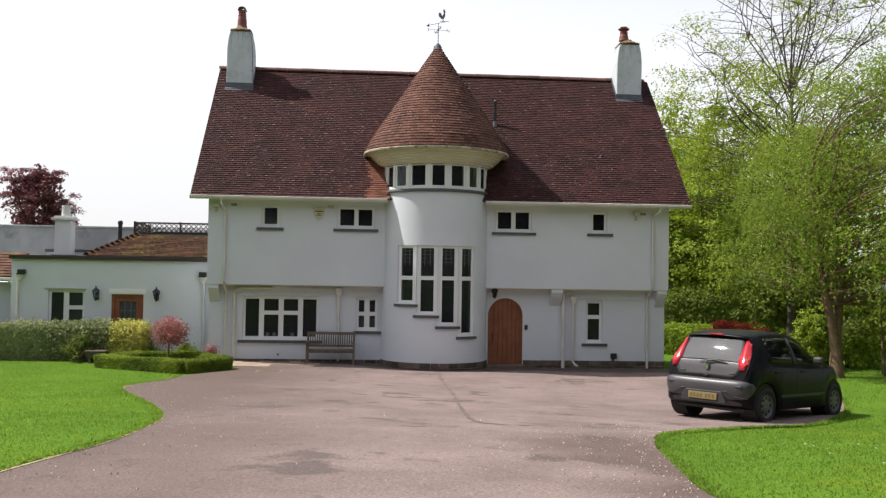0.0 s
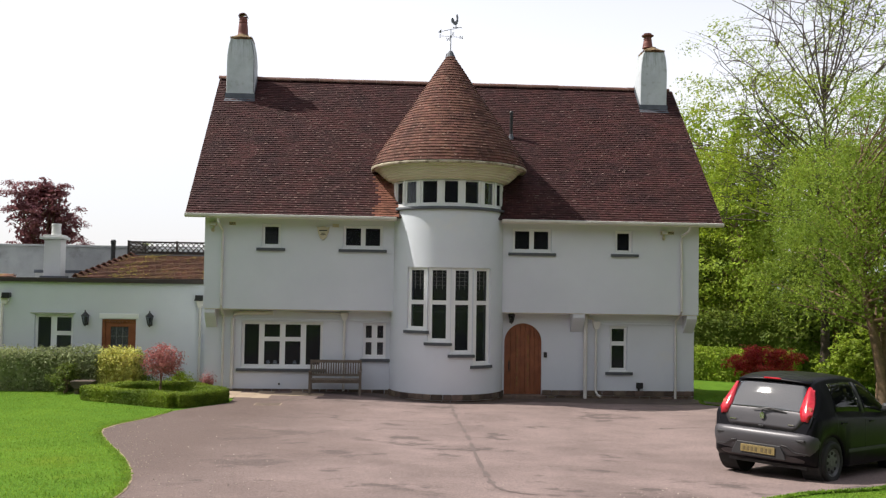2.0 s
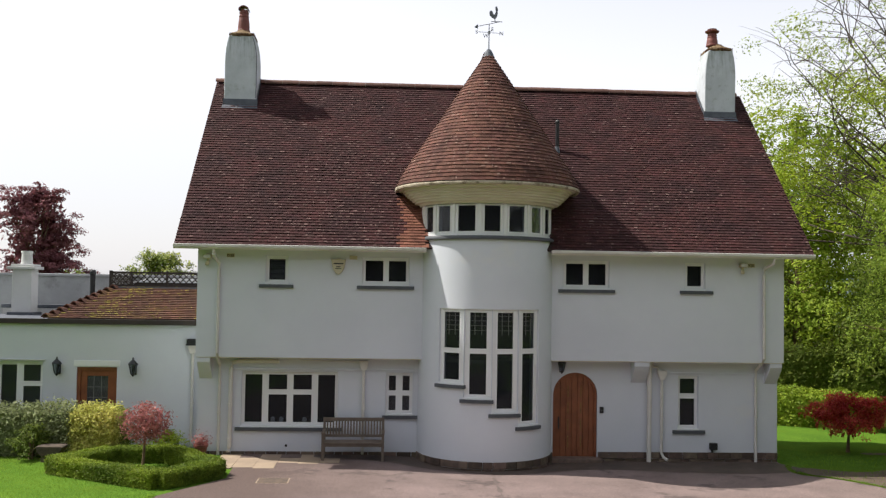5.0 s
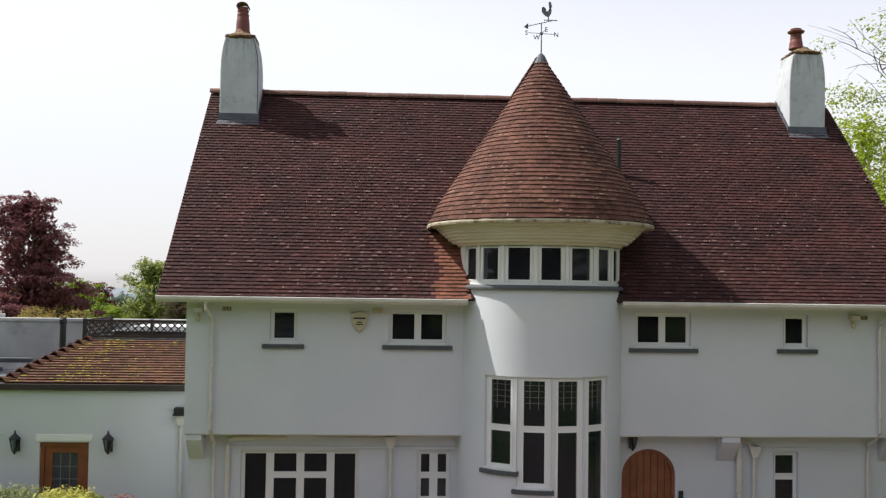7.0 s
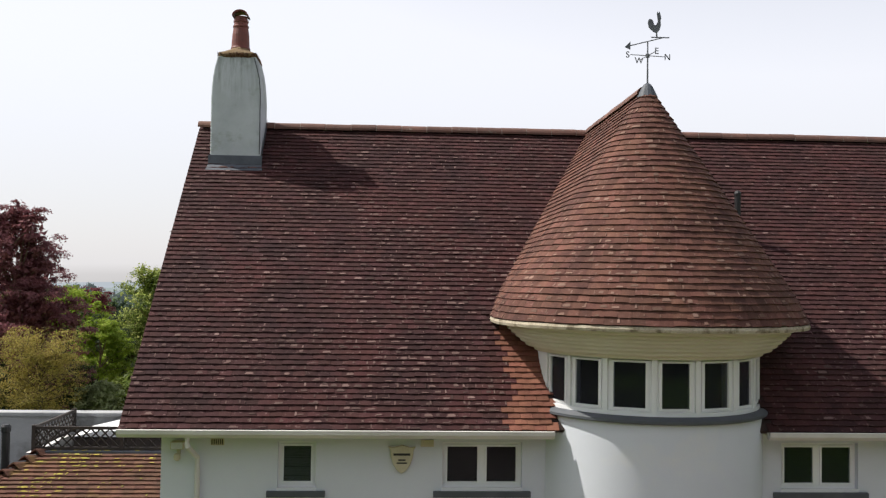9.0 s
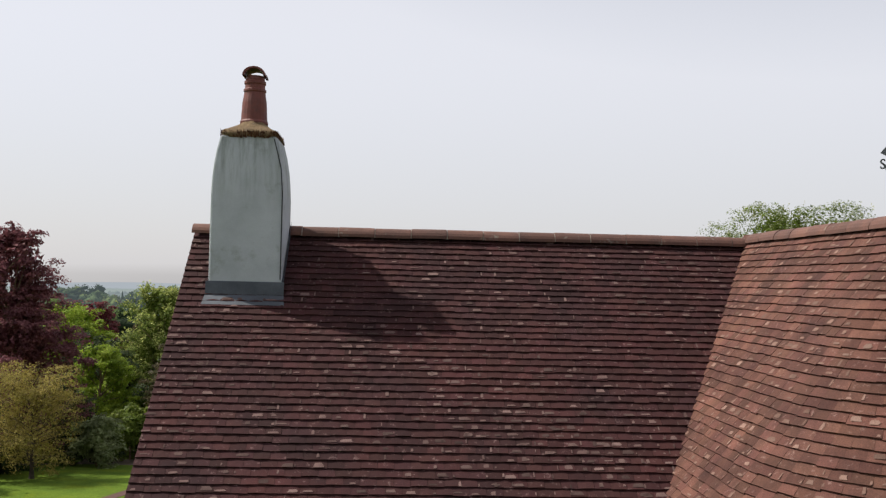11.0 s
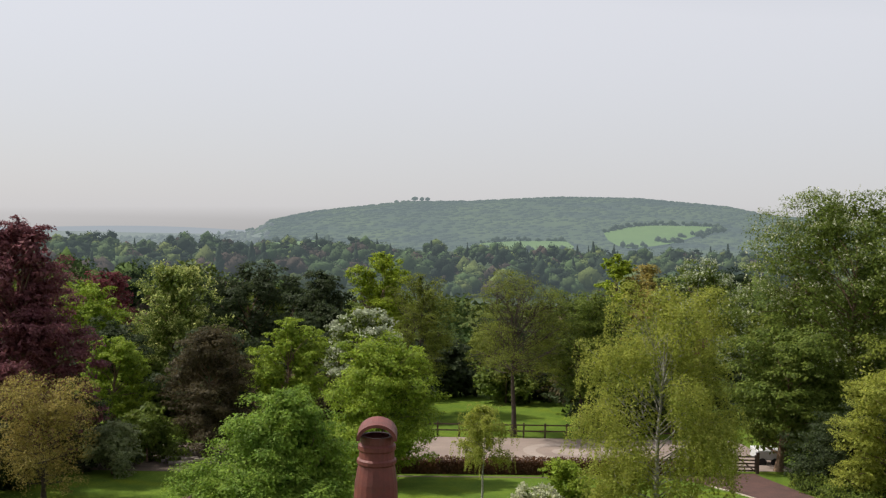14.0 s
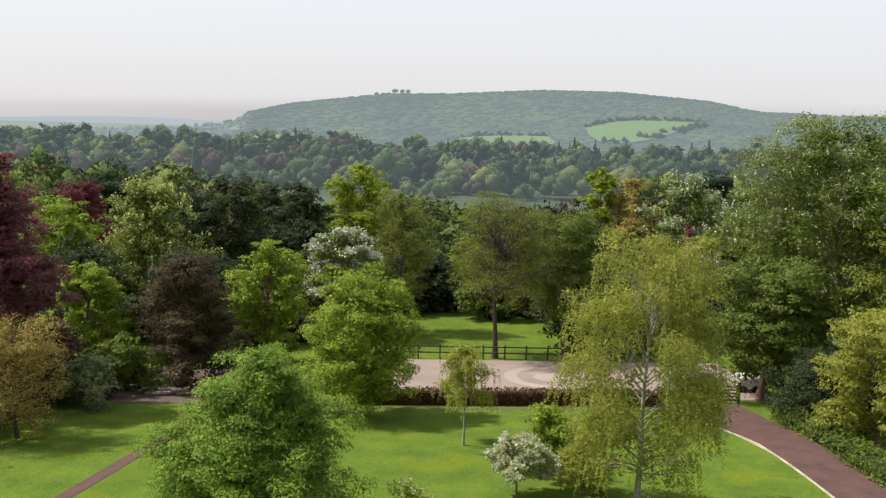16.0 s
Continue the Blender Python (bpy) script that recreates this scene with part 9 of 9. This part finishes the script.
def fringe(line, side, n, label):
    """Longer blades that hang over the edge of the tarmac."""
    pts = [Vector(p) for p in line]
    k = rg.integers(0, len(pts) - 1, n)
    f = rg.random(n)
    P_ = np.array([pts[a].lerp(pts[a + 1], b)[:] for a, b in zip(k, f)])
    P_[:, 0] += side * (np.abs(rg.normal(0, 0.05, n)) - 0.03 * rg.random(n))
    C_ = np.column_stack([P_, np.array([ground_z(a, b) for a, b in P_]) + 0.028])
    N_ = rg.normal(0, 1, C_.shape) + np.array([0, 0, 0.35])
    tagged(part("edge_grass", leaf_mesh(C_, N_, rg.uniform(0.035, 0.085, n), rg, 0.22), L_GRASS), label, "grass", kind="stuff")


fringe([(p.x, p.y) for p in LAWN_R], 1, 12000, "ragged grass hanging over the edge of the tarmac")
fringe([(p.x - 0.03, p.y) for p in LAWN_L], -1, 7000, "ragged grass along the stone edging")
n = 260
dx, dy = rg.uniform(3.5, 11, n), rg.uniform(6, 11.5, n)
keep = np.array([u > right_edge(v) + 0.6 for u, v in zip(dx, dy)])
dx, dy = dx[keep], dy[keep]
P = np.column_stack([dx, dy, np.array([ground_z(a, b) for a, b in zip(dx, dy)]) + 0.05])
tagged(part("daisies", leaf_mesh(P, np.tile([0, 0, 1.0], (len(P), 1)) + rg.normal(0, 0.3, P.shape), np.full(len(P), 0.035), rg, 1.0), L_WHITE), "white daisies scattered over the lawn", "daisies", kind="stuff")

# loose grit on the tarmac
rg = random.Random(51)
grit = Geo()
for k in range(2600):
    y = rg.uniform(4.5, 24)
    reach = rg.expovariate(1.6)
    x = right_edge(y) - 0.03 - reach if k % 4 else left_edge(y) + 0.03 + reach
    if y > 13.5 and k % 4 and x > 3.0:
        continue
    r, z = rg.uniform(0.004, 0.011), ground_z(x, y) + 0.0195
    a = rg.uniform(0, 6.28)
    ring = [(x + r * math.cos(a + q * 2.09) * rg.uniform(0.7, 1.3), y + r * math.sin(a + q * 2.09) * rg.uniform(0.7, 1.3), z) for q in range(3)]
    grit.add(ring + [(x, y, z + r * rg.uniform(0.8, 1.4))], [(0, 1, 3), (1, 2, 3), (2, 0, 3), (2, 1, 0)])
GRIT = surf("pale_grit", (0.52, 0.46, 0.39), (0.34, 0.28, 0.23), 0.05, 0.9, 0.01, 0.2, 0, vary="island", spread=0.45)
tagged(part("grit", grit, GRIT), "loose pale grit scattered on the tarmac", "grit", kind="stuff")
